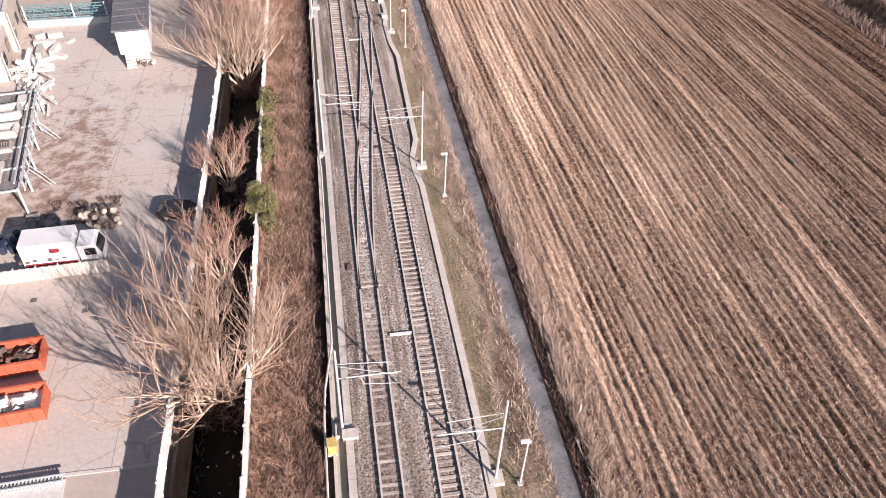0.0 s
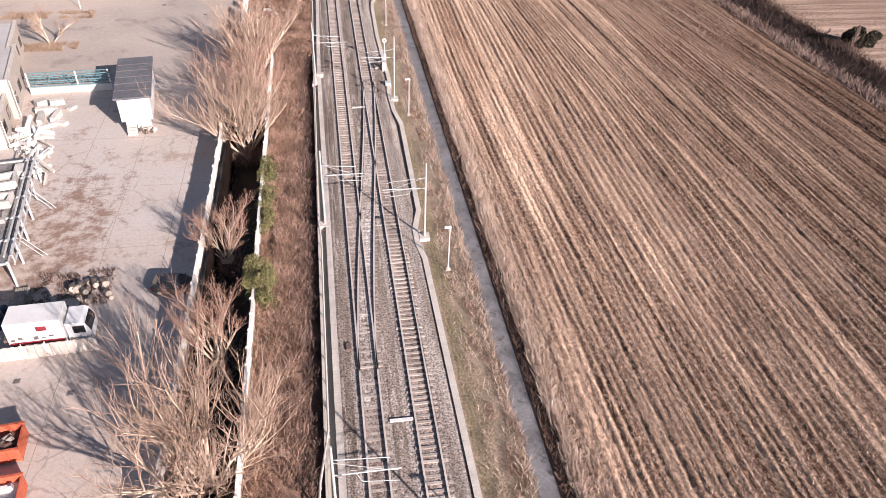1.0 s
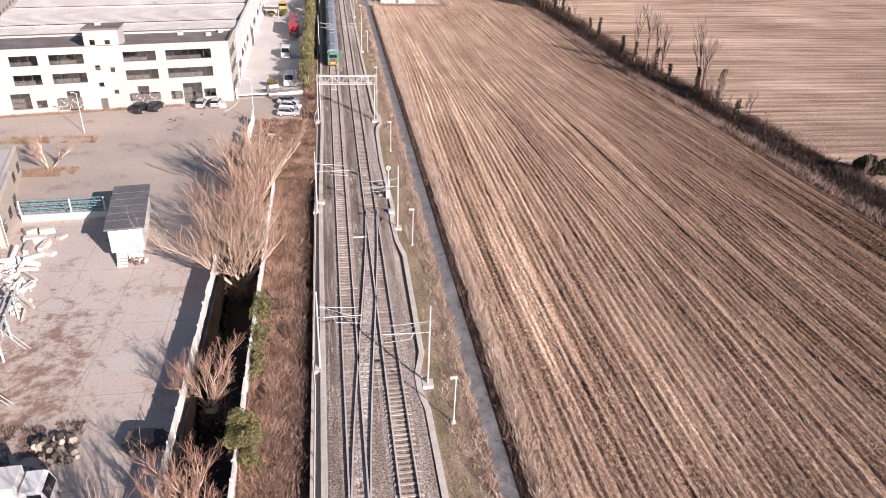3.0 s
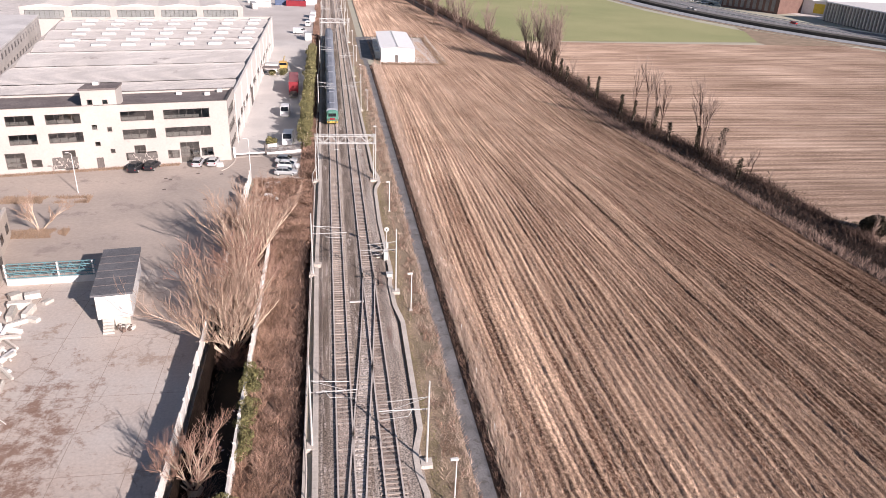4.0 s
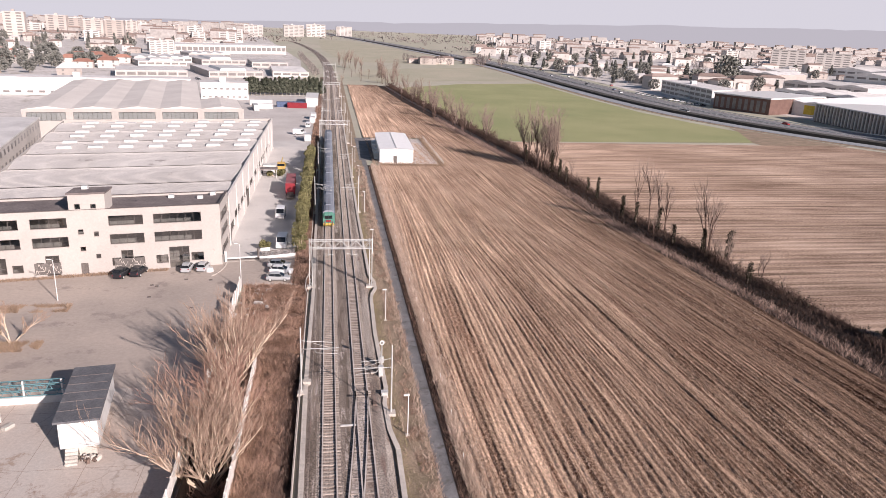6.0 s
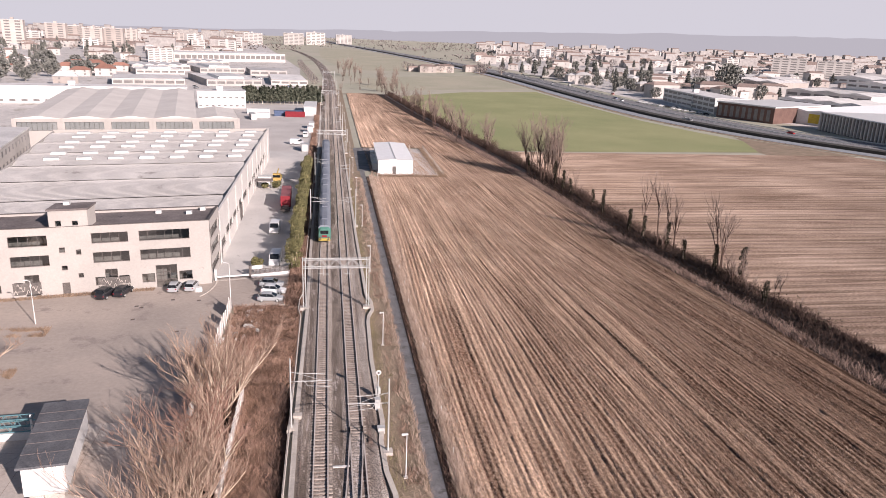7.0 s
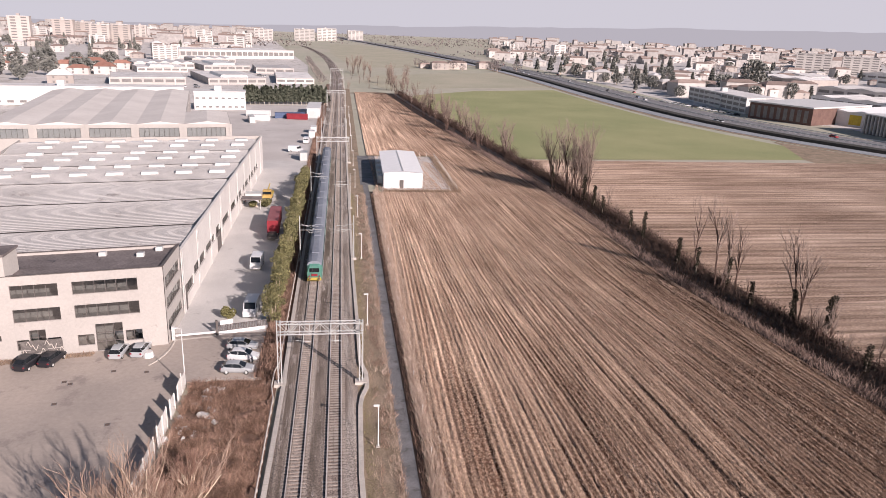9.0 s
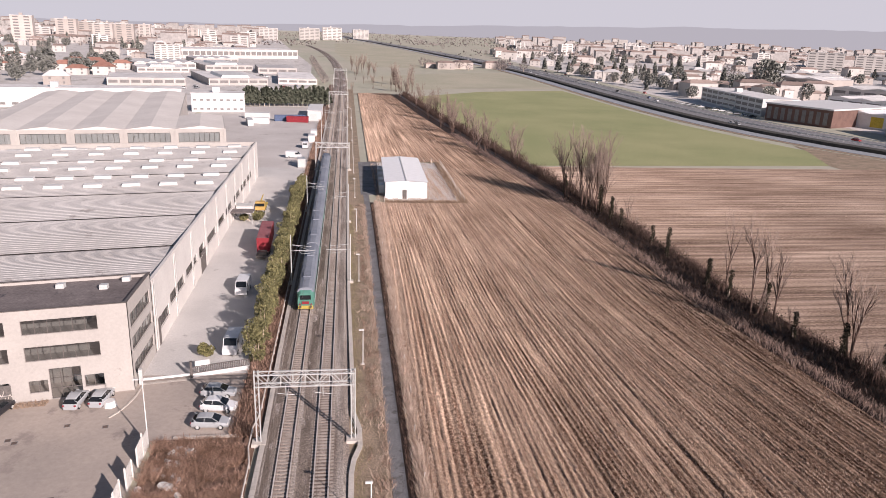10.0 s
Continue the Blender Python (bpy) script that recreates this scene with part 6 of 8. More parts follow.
def car(m, colour, label, tall=0.0, group="parked cars"):
    """A five-door car along y, its nose at the low end."""
    t = thing("car", label, "car", m, group)
    h = tall
    rows = [(-2.15, 0.6, 0.62), (-2.02, 0.8, 0.74), (-1.5, 0.88, 0.86), (-0.95, 0.9, 0.96), (0.5, 0.91, 1.0), (1.6, 0.9, 1.03), (1.98, 0.84, 0.98), (2.12, 0.68, 0.8)]
    b = Build()
    for y, w, top in rows:
        top += h * (1 if y > -1 else 0.6)
        b.v += [(-w * 0.9, y, 0.28), (-w, y, 0.48), (-w, y, top - 0.16), (-w * 0.86, y, top), (w * 0.86, y, top), (w, y, top - 0.16), (w, y, 0.48), (w * 0.9, y, 0.28)]
    b.f = [(8 * r + i, 8 * r + (i + 1) % 8, 8 * r + 8 + (i + 1) % 8, 8 * r + 8 + i) for r in range(len(rows) - 1) for i in range(8)]
    b.f += [tuple(range(7, -1, -1)), tuple(8 * len(rows) - 8 + i for i in range(8))]
    body = b.part("body", PAINT[colour], t)
    z0, z1 = 0.96 + h, 1.42 + h * 1.4
    g = Build()
    caps = [(-1.12, 0.74, 1.0 + h), (-0.3, 0.63, z1 - 0.03), (0.5, 0.64, z1 + 0.03), (1.35, 0.61, z1 - 0.05), (1.95, 0.7, 1.04 + h)]
    for y, w, z in caps:
        g.v += [(-0.81, y, z0), (-w, y, z), (w, y, z), (0.81, y, z0)]
    g.f = [(4 * r + i, 4 * r + i + 1, 4 * r + 5 + i, 4 * r + 4 + i) for r in range(4) for i in range(3)] + [(3, 2, 1, 0), (16, 17, 18, 19)]
    g.part("glasshouse", M_DARKGLASS, body, "dark car windows")
    r = Build()
    for y, w, z in ((-0.34, 0.64, z1 - 0.04), (-0.2, 0.66, z1 + 0.01), (0.5, 0.67, z1 + 0.06), (1.25, 0.64, z1 - 0.005), (1.42, 0.62, z1 - 0.07)):
        r.v += [(-w, y, z - 0.03), (-w * 0.88, y, z + 0.02), (w * 0.88, y, z + 0.02), (w, y, z - 0.03)]
    r.f = [(4 * k + i, 4 * k + (i + 1) % 4, 4 * k + 4 + (i + 1) % 4, 4 * k + 4 + i) for k in range(4) for i in range(4)] + [(3, 2, 1, 0), (16, 17, 18, 19)]
    r.part("roof", PAINT[colour], body)
    for s in (-1, 1):
        for y0, y1 in ((-1.12, -0.32), (0.52, 0.6), (1.43, 1.93)):
            Build().tube((s * 0.79, y0, z0), (s * 0.63, y1 if y0 != 0.52 else 0.5, z1), 0.035, sides=4).part("pillar", PAINT[colour], body)
        Build().box(s * 0.62 - 0.18, -2.14, 0.62, s * 0.62 + 0.18, -2.02, 0.78, taper=0.02).part("headlight", M_LIGHTP, body)
        Build().box(s * 0.66 - 0.13, 2.03, 0.7, s * 0.66 + 0.13, 2.13, 0.9, taper=0.02).part("tail_light", M_RED, body)
        Build().box(s * 0.98 - 0.1, -0.85, 0.95 + h, s * 0.98 + 0.1, -0.72, 1.08 + h).part("wing_mirror", PAINT[colour], body)
    wheels(t, (-0.78, 0.78), (-1.3, 1.3), 0.32)
    return t


def van(m, label, group="vans"):
    t = thing("van", label, "van", m, group)
    side_line = [(-2.6, 0.35), (2.6, 0.35), (2.62, 2.3), (2.5, 2.4), (-1.3, 2.4), (-1.95, 1.45), (-2.62, 1.15)]
    body = Build().prism(side_line, -0.98, 0.98).part("body", PAINT["white"], t)
    w = Build()
    w.face((-0.86, -1.97, 1.47), (0.86, -1.97, 1.47), (0.86, -1.36, 2.33), (-0.86, -1.36, 2.33))
    w.part("windscreen", M_DARKGLASS, body)
    for s in (-1, 1):
        Build().box(min(s * 0.97, s * 0.99), -1.75, 1.45, max(s * 0.97, s * 0.99), -0.7, 2.05).part("side_window", M_DARKGLASS, body)
        Build().box(s * 0.45 - 0.4, 2.6, 1.5, s * 0.45 + 0.4, 2.635, 2.05).part("rear_window", M_DARKGLASS, body)
    wheels(t, (-0.9, 0.9), (-1.6, 1.5), 0.34)
    return t


car(pose(-7.2, 150.2, 0, 0, 0, 84), "silver", "silver hatchback parked in a row by the gate")
car(pose(-6.6, 146.6, 0, 0, 0, 82), "white", "white hatchback parked between two cars", 0.08)
car(pose(-6.9, 142.9, 0, 0, 0, 86), "silver", "silver estate car parked beside the bramble plot")
car(pose(-23.7, 149.2, 0, 0, 0, 177), "silver", "silver hatchback parked at the factory front")
car(pose(-20.9, 149.6, 0, 0, 0, 175), "silver", "silver-grey car parked at the factory front")
car(pose(-34.3, 146.2, 0, 0, 0, 168), "black", "black off-roader parked at the factory front", 0.22)
car(pose(-31.7, 147.2, 0, 0, 0, 168), "black", "black estate car parked at the factory front", 0.1)
car(pose(-15.0, 56.8, 0, 0, 0, 85), "black", "dark car standing in the wall's shade", 0.05)
van(pose(-7.4, 163.6, 0, 0, 0, -3), "white panel van parked by the hedge")
van(pose(-9.1, 187.0, 0, 0, 0, -2), "white box van parked by the hedge")
van(pose(-9.5, 318, 0, 0, 0, 80), "white van at the far end of the drive")
van(pose(-6.5, 340, 0, 0, 0, 175), "white van at the far end of the drive")

tr = thing("red_trailer", "long red box trailer parked by the hedge", "trailer", pose(-7.8, 206.5, 0, 0, 0, 1.5))
Build().box(-1.25, 0, 1.1, 1.25, 13.0, 3.9, taper=0.02).part("box", M_RED, tr)
Build().box(-1.2, 0.05, 3.885, 1.2, 12.95, 3.93).part("tarpaulin_top", material("faded_red_top", (0.33, 0.13, 0.14), (0.28, 0.1, 0.11), 0.6, 5), tr, "faded red roof")
Build().box(-0.6, 0.3, 0.8, 0.6, 12.5, 1.1).part("chassis", M_RAIL, tr)
wheels(tr, (-1.05, 1.05), (2.0, 3.2, 4.4), 0.5)
Build().box(-1.2, -2.6, 0.6, 1.1, -0.4, 1.0).box(-0.9, -2.3, 1.0, 0.8, -0.8, 1.7).part("load", M_FRAME, tr, "dark clutter stacked behind")

ot = thing("crane_truck", "faded yellow crane truck in the drive", "truck", pose(-12.3, 243.5, 0))
Build().box(-1.2, -2.9, 0.9, 1.2, -0.9, 2.9, taper=0.12).part("cab", material("faded_orange_paint", (0.55, 0.36, 0.12), (0.5, 0.32, 0.1), 1, 6, rough=0.5, coords="obj"), ot)
Build().box(-1.1, -2.97, 1.9, 1.1, -2.85, 2.6).part("windscreen", M_DARKGLASS, ot)
Build().box(-1.25, -0.8, 1.0, 1.25, 4.0, 1.4).part("bed", M_TYELL, ot)
Build().box(-0.5, -0.7, 1.4, 0.5, 0.5, 2.6, taper=0.1).tube((0, 0, 2.5), (0.2, 3.6, 3.4), 0.18, 0.12, 6).part("crane", M_TYELL, ot, "folded yellow crane arm")
wheels(ot, (-1.0, 1.0), (-2.0, 1.4, 2.8), 0.48)

cn = thing("canopy", "dark flat canopy on posts beside the hall", "canopy", pose(-18.0, 232.5, 0))
Build().box(0, -1.5, 2.6, 5.2, 2.2, 2.8).part("roof", M_FELT, cn)
for x in (0.3, 5.0):
    for y in (-1.3, 2.0):
        Build().box(x - 0.06, y - 0.06, 0, x + 0.06, y + 0.06, 2.6).part("post", M_STEEL, cn)
cb = thing("site_cabin", "small white cabin beside the hall", "cabin", pose(-15.6, 239.5, 0))
Build().box(-1.9, -1.4, 0.0, 1.9, 1.4, 2.5).part("body", M_WHITE, cb)
Build().box(-2.0, -1.5, 2.5, 2.0, 1.5, 2.65).part("roof", M_STEEL, cb)
Build().box(-0.4, -1.44, 0.05, 0.4, -1.39, 2.0).part("door", M_STEEL, cb)

# entrance: beam, sliding gate, poles
gt = thing("sliding_gate", "dark grey gate on a low white wall at the drive", "gate", pose(-11.3, 155.2, 0, 0, 0, 17.0), kind="structure")
Build().box(0, -0.14, 0, 7.3, 0.14, 0.55).part("low_wall", M_WHITE, gt)
for k in range(30):
    Build().box(0.1 + 0.235 * k, -0.03, 0.58, 0.2 + 0.235 * k, 0.03, 1.45).part("bar", M_FRAME, gt)
Build().box(0, -0.04, 0.55, 7.2, 0.04, 0.62).box(0, -0.04, 1.42, 7.2, 0.04, 1.5).part("gate_frame", M_FRAME, gt)
Build().box(-0.32, -0.25, 0, -0.01, 0.25, 2.3).part("pillar", M_FRAME, gt)
Build().box(0.35, 0.2, 1.25, 2.2, 0.32, 2.15).box(0.6, 0.2, 0, 0.72, 0.3, 1.3).part("notice_board", M_WHITE, gt, "white notice board behind the gate")
bm = thing("barrier_beam", "long white sliding beam across the drive entrance", "barrier", pose(-17.4, 153.6, 0, 0, 0, 10.5))
Build().box(0.3, -0.1, 0.55, 5.9, 0.1, 0.85).part("beam", M_WHITE, bm)
Build().box(-0.2, -0.2, 0, 0.25, 0.2, 2.2).part("pillar", M_STEEL, bm)
Build().box(0.25, -0.25, 0, 5.9, 0.25, 0.04).part("track", M_CONC, bm)
kc = thing("curved_kerb", "pale curved kerb at the factory corner", "kerb", kind="structure")
Build().strip([(-18.9, 145.4), (-18.2, 146.6), (-17.6, 148.4), (-17.2, 150.4), (-17.1, 153.2)], 0.1, -0.05, 0.14).part("kerb", M_CONC, kc)
tp = thing("covered_heap", "heap under a white sheet at the factory corner", "heap", pose(-19.6, 148.3, 0))
Build().tube((0, 0, -0.1), (0, 0, 0.75), 0.85, 0.62, 9).part("sheet", M_PLANK, tp)
for x, y, h in ((-12.9, 139.2, 8.0), (-41.2, 134.6, 7.0)):
    t = thing("light_pole", "tall white lamp pole with a small head", "lamp post", pose(x, y, 0), "yard lamps")
    Build().tube((0, 0, -0.05), (0, 0, h), 0.085, 0.05, 8).part("post", M_WHITE, t)
    Build().tube((0, 0, h - 0.05), (-0.5, 0.1, h + 0.1), 0.035, sides=5).part("arm", M_WHITE, t)
    Build().box(-0.95, -0.02, h + 0.04, -0.4, 0.22, h + 0.14, taper=0.03).part("lamp_head", M_WHITE, t)


# ---- the scrap yard ----
hut = thing("yard_hut", "white hut on a rough stone base with a flat grey roof", "hut", pose(-25.5, 88.6, 0, 0, 0, 8))
Build().box(0, 0, 1.35, 3.75, 12.0, 4.45).part("body", M_WHITE, hut)
Build().box(-0.35, -0.35, 4.45, 4.1, 12.3, 4.7).part("roof", material("grey_roof_sheet", (0.17, 0.17, 0.18), (0.13, 0.13, 0.14), 0.5, 5, bump=0.2), hut, "flat dark grey roof")
for k in range(5):
    Build().box(-0.35, 1.9 + 2.0 * k, 4.7, 4.1, 1.98 + 2.0 * k, 4.73).part("roof_seam", M_FELT, hut)
Build().box(0.35, 0.3, -0.03, 3.4, 11.7, 1.35).part("plinth", M_CONC, hut, "rough concrete plinth")
for k in range(5):
    Build().box(0.5, -1.3 + 0.26 * k, -0.03, 1.7, 0.3, 0.27 * (k + 1)).part("step", M_STONE, hut)
for k in range(16):
    w = random.uniform(0.12, 0.3)
    o = Build().box(-w, -w * 0.7, -0.1, w, w * 0.7, w * 1.3, taper=w * 0.25).part("rubble_block", random.choice((M_STONE, M_CONC, M_RAIL)), hut)
    o.matrix_basis = pose(2.0 + random.uniform(0, 1.9), -0.9 + random.uniform(-0.3, 1.0), 0.05 + random.uniform(0, 0.35), random.uniform(-30, 30), random.uniform(-30, 30), random.uniform(0, 180))

M_BLUE = material("blue_green_paint", (0.15, 0.29, 0.315), (0.115, 0.235, 0.26), 0.8, 8, rough=0.5, bump=0.1, coords="obj")
bg = thing("lattice_barrier", "blue-green lattice barrier with a white plinth", "barrier", pose(-39.8, 100.6, 0, 0, 0, 4))
Build().box(0, -0.15, -0.03, 10.5, 0.15, 0.9).part("plinth", M_WHITE, bg)
for y in (-0.06, 1.0):
    for z in (1.0, 1.75, 2.5):
        Build().box(0, y - 0.05, z, 10.5, y + 0.05, z + 0.1).part("chord", M_BLUE, bg)
    for k in range(14):
        x = 0.75 * k
        Build().tube((x, y, 1.05 if k % 2 else 2.5), (x + 0.75, y, 2.5 if k % 2 else 1.05), 0.035, sides=4).part("brace", M_BLUE, bg)
for k in range(15):
    Build().tube((0.75 * k, -0.06, 2.55), (0.75 * k, 1.0, 2.55), 0.03, sides=4).part("cross_bar", M_BLUE, bg)
for x in (0.05, 6.2, 10.4):
    Build().box(x - 0.09, -0.1, 0.9, x + 0.09, 0.09, 3.0).part("upright", M_WHITE, bg)

M_CREAM = material("old_cream_render", (0.53, 0.46, 0.395), (0.46, 0.40, 0.34), 0.25, 4, bump=0.15, grain=0.2, stain=(0.36, 0.30, 0.25), stain_at=0.62)
lb = thing("yard_building", "cream rendered low building at the yard edge", "building", pose(-37.6, 85.5, 0, 0, 0, 11.5))
for y0, y1, x1, h in ((0, 8, -0.6, 3.4), (8, 20, 0.0, 5.0), (20, 32, -1.2, 4.2)):
    Build().box(-12, y0 + 0.01, 0, x1, y1 - 0.01, h).part("wall", M_CREAM, lb)
    rf = Build().box(-11.7, y0 + 0.3, h, x1 - 0.3, y1 - 0.3, h + 0.05).part("roof", M_ROOF, lb)
    Build().box(x1 - 0.3, y0, h, x1 + 0.04, y1, h + 0.4).box(-12, y0, h, x1 - 0.3, y0 + 0.3, h + 0.4).part("parapet", M_CONC, rf)
    for k in range(int((y1 - y0) / 4)):
        w = Build().box(x1, y0 + 1.2 + 4 * k, 1.3, x1 + 0.05, y0 + 2.9 + 4 * k, 2.7).part("window", M_FRAME, lb)
        Build().box(x1 + 0.05, y0 + 1.35 + 4 * k, 1.42, x1 + 0.065, y0 + 2.75 + 4 * k, 2.58).part("pane", M_DARKGLASS, w)
    Build().tube((x1 + 0.12, y0 + 0.6, 0), (x1 + 0.12, y0 + 0.6, h), 0.07, sides=6).part("downpipe", M_WHITE, lb)

tk = thing("box_truck", "white box truck with a dirty side and dark red skirt", "truck", pose(-28.2, 51.0, 0, 0, 0, 3))
bx = Build().box(0.9, -1.2, 1.0, 5.3, 1.2, 3.3, taper=0.03).part("box", M_WHITE, tk)
Build().box(1.0, -1.23, 0.95, 5.2, -1.2, 1.25).part("skirt", M_RED, bx, "dark red lower skirt")
Build().box(3.3, -1.215, 2.3, 4.1, -1.19, 2.75).part("emblem", M_RED, bx, "plain red patch")
for k in range(6):
    Build().box(1.1 + 0.6 * k, -1.214, 1.4 + 0.1 * (k % 3), 1.45 + 0.6 * k, -1.19, 1.6 + 0.15 * (k % 2)).part("lettering_bar", M_FRAME, bx)
cabm = Build().prism([(5.5, 0.5), (7.3, 0.5), (7.35, 1.5), (7.0, 2.5), (6.7, 2.65), (5.5, 2.65)], -1.1, 1.1, "y").part("cab", PAINT["white"], tk)
w = Build()
w.face((7.37, -0.98, 1.55), (7.37, 0.98, 1.55), (7.04, 0.98, 2.45), (7.04, -0.98, 2.45))
w.part("windscreen", M_DARKGLASS, cabm)
for s in (-1, 1):
    Build().box(6.0, min(s * 1.09, s * 1.115), 1.55, 6.95, max(s * 1.09, s * 1.115), 2.3).part("side_window", M_DARKGLASS, cabm)
Build().box(0.2, -0.5, 0.6, 6.5, 0.5, 1.0).part("chassis", M_RAIL, tk)
for x in (1.4, 6.3):
    for y in (-1.0, 1.0):
        Build().tube((x, y - 0.13, 0.45), (x, y + 0.13, 0.45), 0.45, sides=14).part("wheel", M_TYRE, tk)

cf = thing("corrugated_fence", "low white corrugated sheet fence leaning in front of a truck", "fence", pose(-33.5, 48.7, 0, 0, 0, 4))
for k in range(44):
    Build().box(0.3 * k, -0.02 - 0.07 * (k % 2), -0.03, 0.3 * k + 0.285, 0.05 - 0.07 * (k % 2), 1.45).part("rib", M_CONC, cf)
for k in range(8):
    Build().tube((0.2 + 1.8 * k, 0.08, 0), (0.2 + 1.8 * k, 0.08, 1.6), 0.05, sides=6).part("post", M_STEEL, cf)

lg = thing("log_pile", "heap of sawn tree trunks with pale cut ends", "logs", pose(-23.2, 57.3, 0))
M_LOG = material("rough_log_bark", (0.27, 0.215, 0.175), (0.18, 0.14, 0.115), 2, 9, bump=0.5, grain=0.4)
M_CUT = material("sawn_wood", (0.47, 0.41, 0.35), (0.38, 0.33, 0.28), 3, 14, vary=0.25)
for k in range(22):
    x, y, z = random.uniform(-1.2, 2.2), random.uniform(-1.0, 1.6), 0.22 + (0.45 if k % 3 == 0 else 0)
    a, r, ln = random.uniform(-0.5, 0.5) - 1.3, random.uniform(0.2, 0.32), random.uniform(0.5, 0.9)
    q = (x + ln * math.cos(a), y + ln * math.sin(a), z + 0.1)
    o = Build().tube((x, y, z), q, r, sides=9).part("log", M_LOG, lg)
    d = Vector(q) - Vector((x, y, z))
    d.normalize()
    Build().tube(q, tuple(Vector(q) + d * 0.012), r * 0.9, sides=9).part("cut_end", M_CUT, o)

# steel rack with stone blocks
rk = thing("steel_rack", "pale steel loading rack with a railing", "rack", pose(-36.5, 57.5, 0, 0, 0, 9))
for y in np.arange(0, 19.1, 3.8):
    for x in (0, 7.2):
        Build().box(x - 0.1, y - 0.1, 0, x + 0.1, y + 0.1, 3.2).part("post", M_STEEL, rk)
    Build().box(0, y - 0.09, 2.9, 7.2, y + 0.09, 3.08).part("beam", M_STEEL, rk)
for x in (0.0, 7.2, 7.8):
    for z in (2.95, 3.9):
        Build().box(x - 0.06, -0.3, z, x + 0.06, 19.3, z + 0.12).part("rail", M_STEEL, rk)
deck = Build().box(0.15, 0.1, 2.76, 7.1, 19.0, 2.88).part("deck", M_FELT, rk, "dark deck of slabs")
slab = Build().box(-0.5, -0.88, 0, 0.5, 0.88, 0.03, taper=0.01).data("slab", material("grey_slab", (0.2, 0.185, 0.175), (0.28, 0.26, 0.245), 0.8, 6, vary=0.4))
for j in range(6):
    for k in range(10):
        o = new("slab", slab)
        o.parent = deck
        o.matrix_basis = pose(0.9 + 1.08 * j, 1.1 + 1.84 * k, 2.88)
for y in np.arange(0, 19.1, 1.9):
    Build().box(7.75, y - 0.04, 2.95, 7.85, y + 0.04, 3.95).part("railing_post", M_STEEL, rk)
for y in (4.0, 12.5):
    for x in (7.3, 7.75):
        Build().tube((x, y, 3.0), (x + 1.5, y + 0.6, 0.0), 0.045, sides=5).part("ladder_rail", M_STEEL, rk)


def at_rack(x, y):
    a = math.radians(9)
    return -36.5 + x * math.cos(a) - y * math.sin(a), 57.5 + x * math.sin(a) + y * math.cos(a)


# big white worked stones on the deck: troughs, slabs, a grille
for x, y, w, d, h, hollow, yaw in ((4.6, 14.2, 3.4, 2.2, 0.9, True, 6), (1.6, 15.5, 2.2, 1.6, 0.7, False, -10), (4.8, 10.6, 3.0, 1.9, 0.8, True, -4), (1.4, 11.4, 2.4, 1.4, 0.5, False, 8), (4.4, 7.6, 3.2, 1.6, 0.45, False, 3),
                                   (1.3, 7.9, 2.2, 1.3, 0.6, True, -6), (4.9, 3.4, 1.2, 3.4, 0.3, False, 0), (3.7, 5.2, 1.6, 1.0, 0.3, False, 0), (1.6, 3.6, 2.0, 1.5, 0.5, False, 12), (6.3, 16.6, 1.2, 1.8, 0.6, False, 0)):
    gx, gy = at_rack(x, y)
    s = thing("stone_trough" if hollow else "stone_slab", "large white stone trough on the rack" if hollow else "large white worked stone slab on the rack", "stone", pose(gx, gy, 2.91, 0, 0, 9 + yaw), "worked stones")
    if hollow:
        Build().box(-w / 2, -d / 2, 0, w / 2, d / 2, h * 0.35).part("base", M_STONE, s)
        for q in ((-w / 2, -d / 2, w / 2, -d / 2 + 0.3), (-w / 2, d / 2 - 0.3, w / 2, d / 2), (-w / 2, -d / 2 + 0.3, -w / 2 + 0.35, d / 2 - 0.3), (w / 2 - 0.35, -d / 2 + 0.3, w / 2, d / 2 - 0.3)):
            Build().box(q[0], q[1], h * 0.35, q[2], q[3], h, taper=0.02).part("side", M_STONE, s)
    else:
        Build().box(-w / 2, -d / 2, 0, w / 2, d / 2, h, taper=0.03).part("slab", M_STONE, s)
gx, gy = at_rack(5.0, 7.6)
gr = thing("iron_grille", "small dark iron grille lying on a stone slab", "grille", pose(gx, gy, 3.4, 0, 0, 14))
for k in range(7):
    Build().box(-0.75 + 0.24 * k, -0.55, 0, -0.68 + 0.24 * k, 0.55, 0.06).part("bar", M_RAIL, gr)
for y in (-0.5, 0.5):
    Build().box(-0.8, y - 0.04, 0.06, 0.8, y + 0.04, 0.1).part("rail", M_RAIL, gr)

# jumbled pale beams and stone pieces heaped behind the rack
for k in range(52):
    f = random.random()
    x, y = -37.2 + 4.2 * f + random.uniform(-1.3, 1.6), 89.5 - 12.0 * f + random.uniform(-1.6, 1.6)
    w, d, h = random.uniform(0.5, 1.5), random.uniform(0.1, 0.24), random.uniform(0.12, 0.3)
    s = thing("stone_beam", "pale stone beam in a jumbled heap", "stone", pose(x, y, random.uniform(0.05, 0.95), random.uniform(-25, 25), random.uniform(-28, 28), random.uniform(0, 180)), "heaped stones")
    Build().box(-w, -d, -0.15, w, d, h, taper=0.03).part("beam", random.choice((M_STONE, M_STONE, M_PLANK, M_CONC)), s)
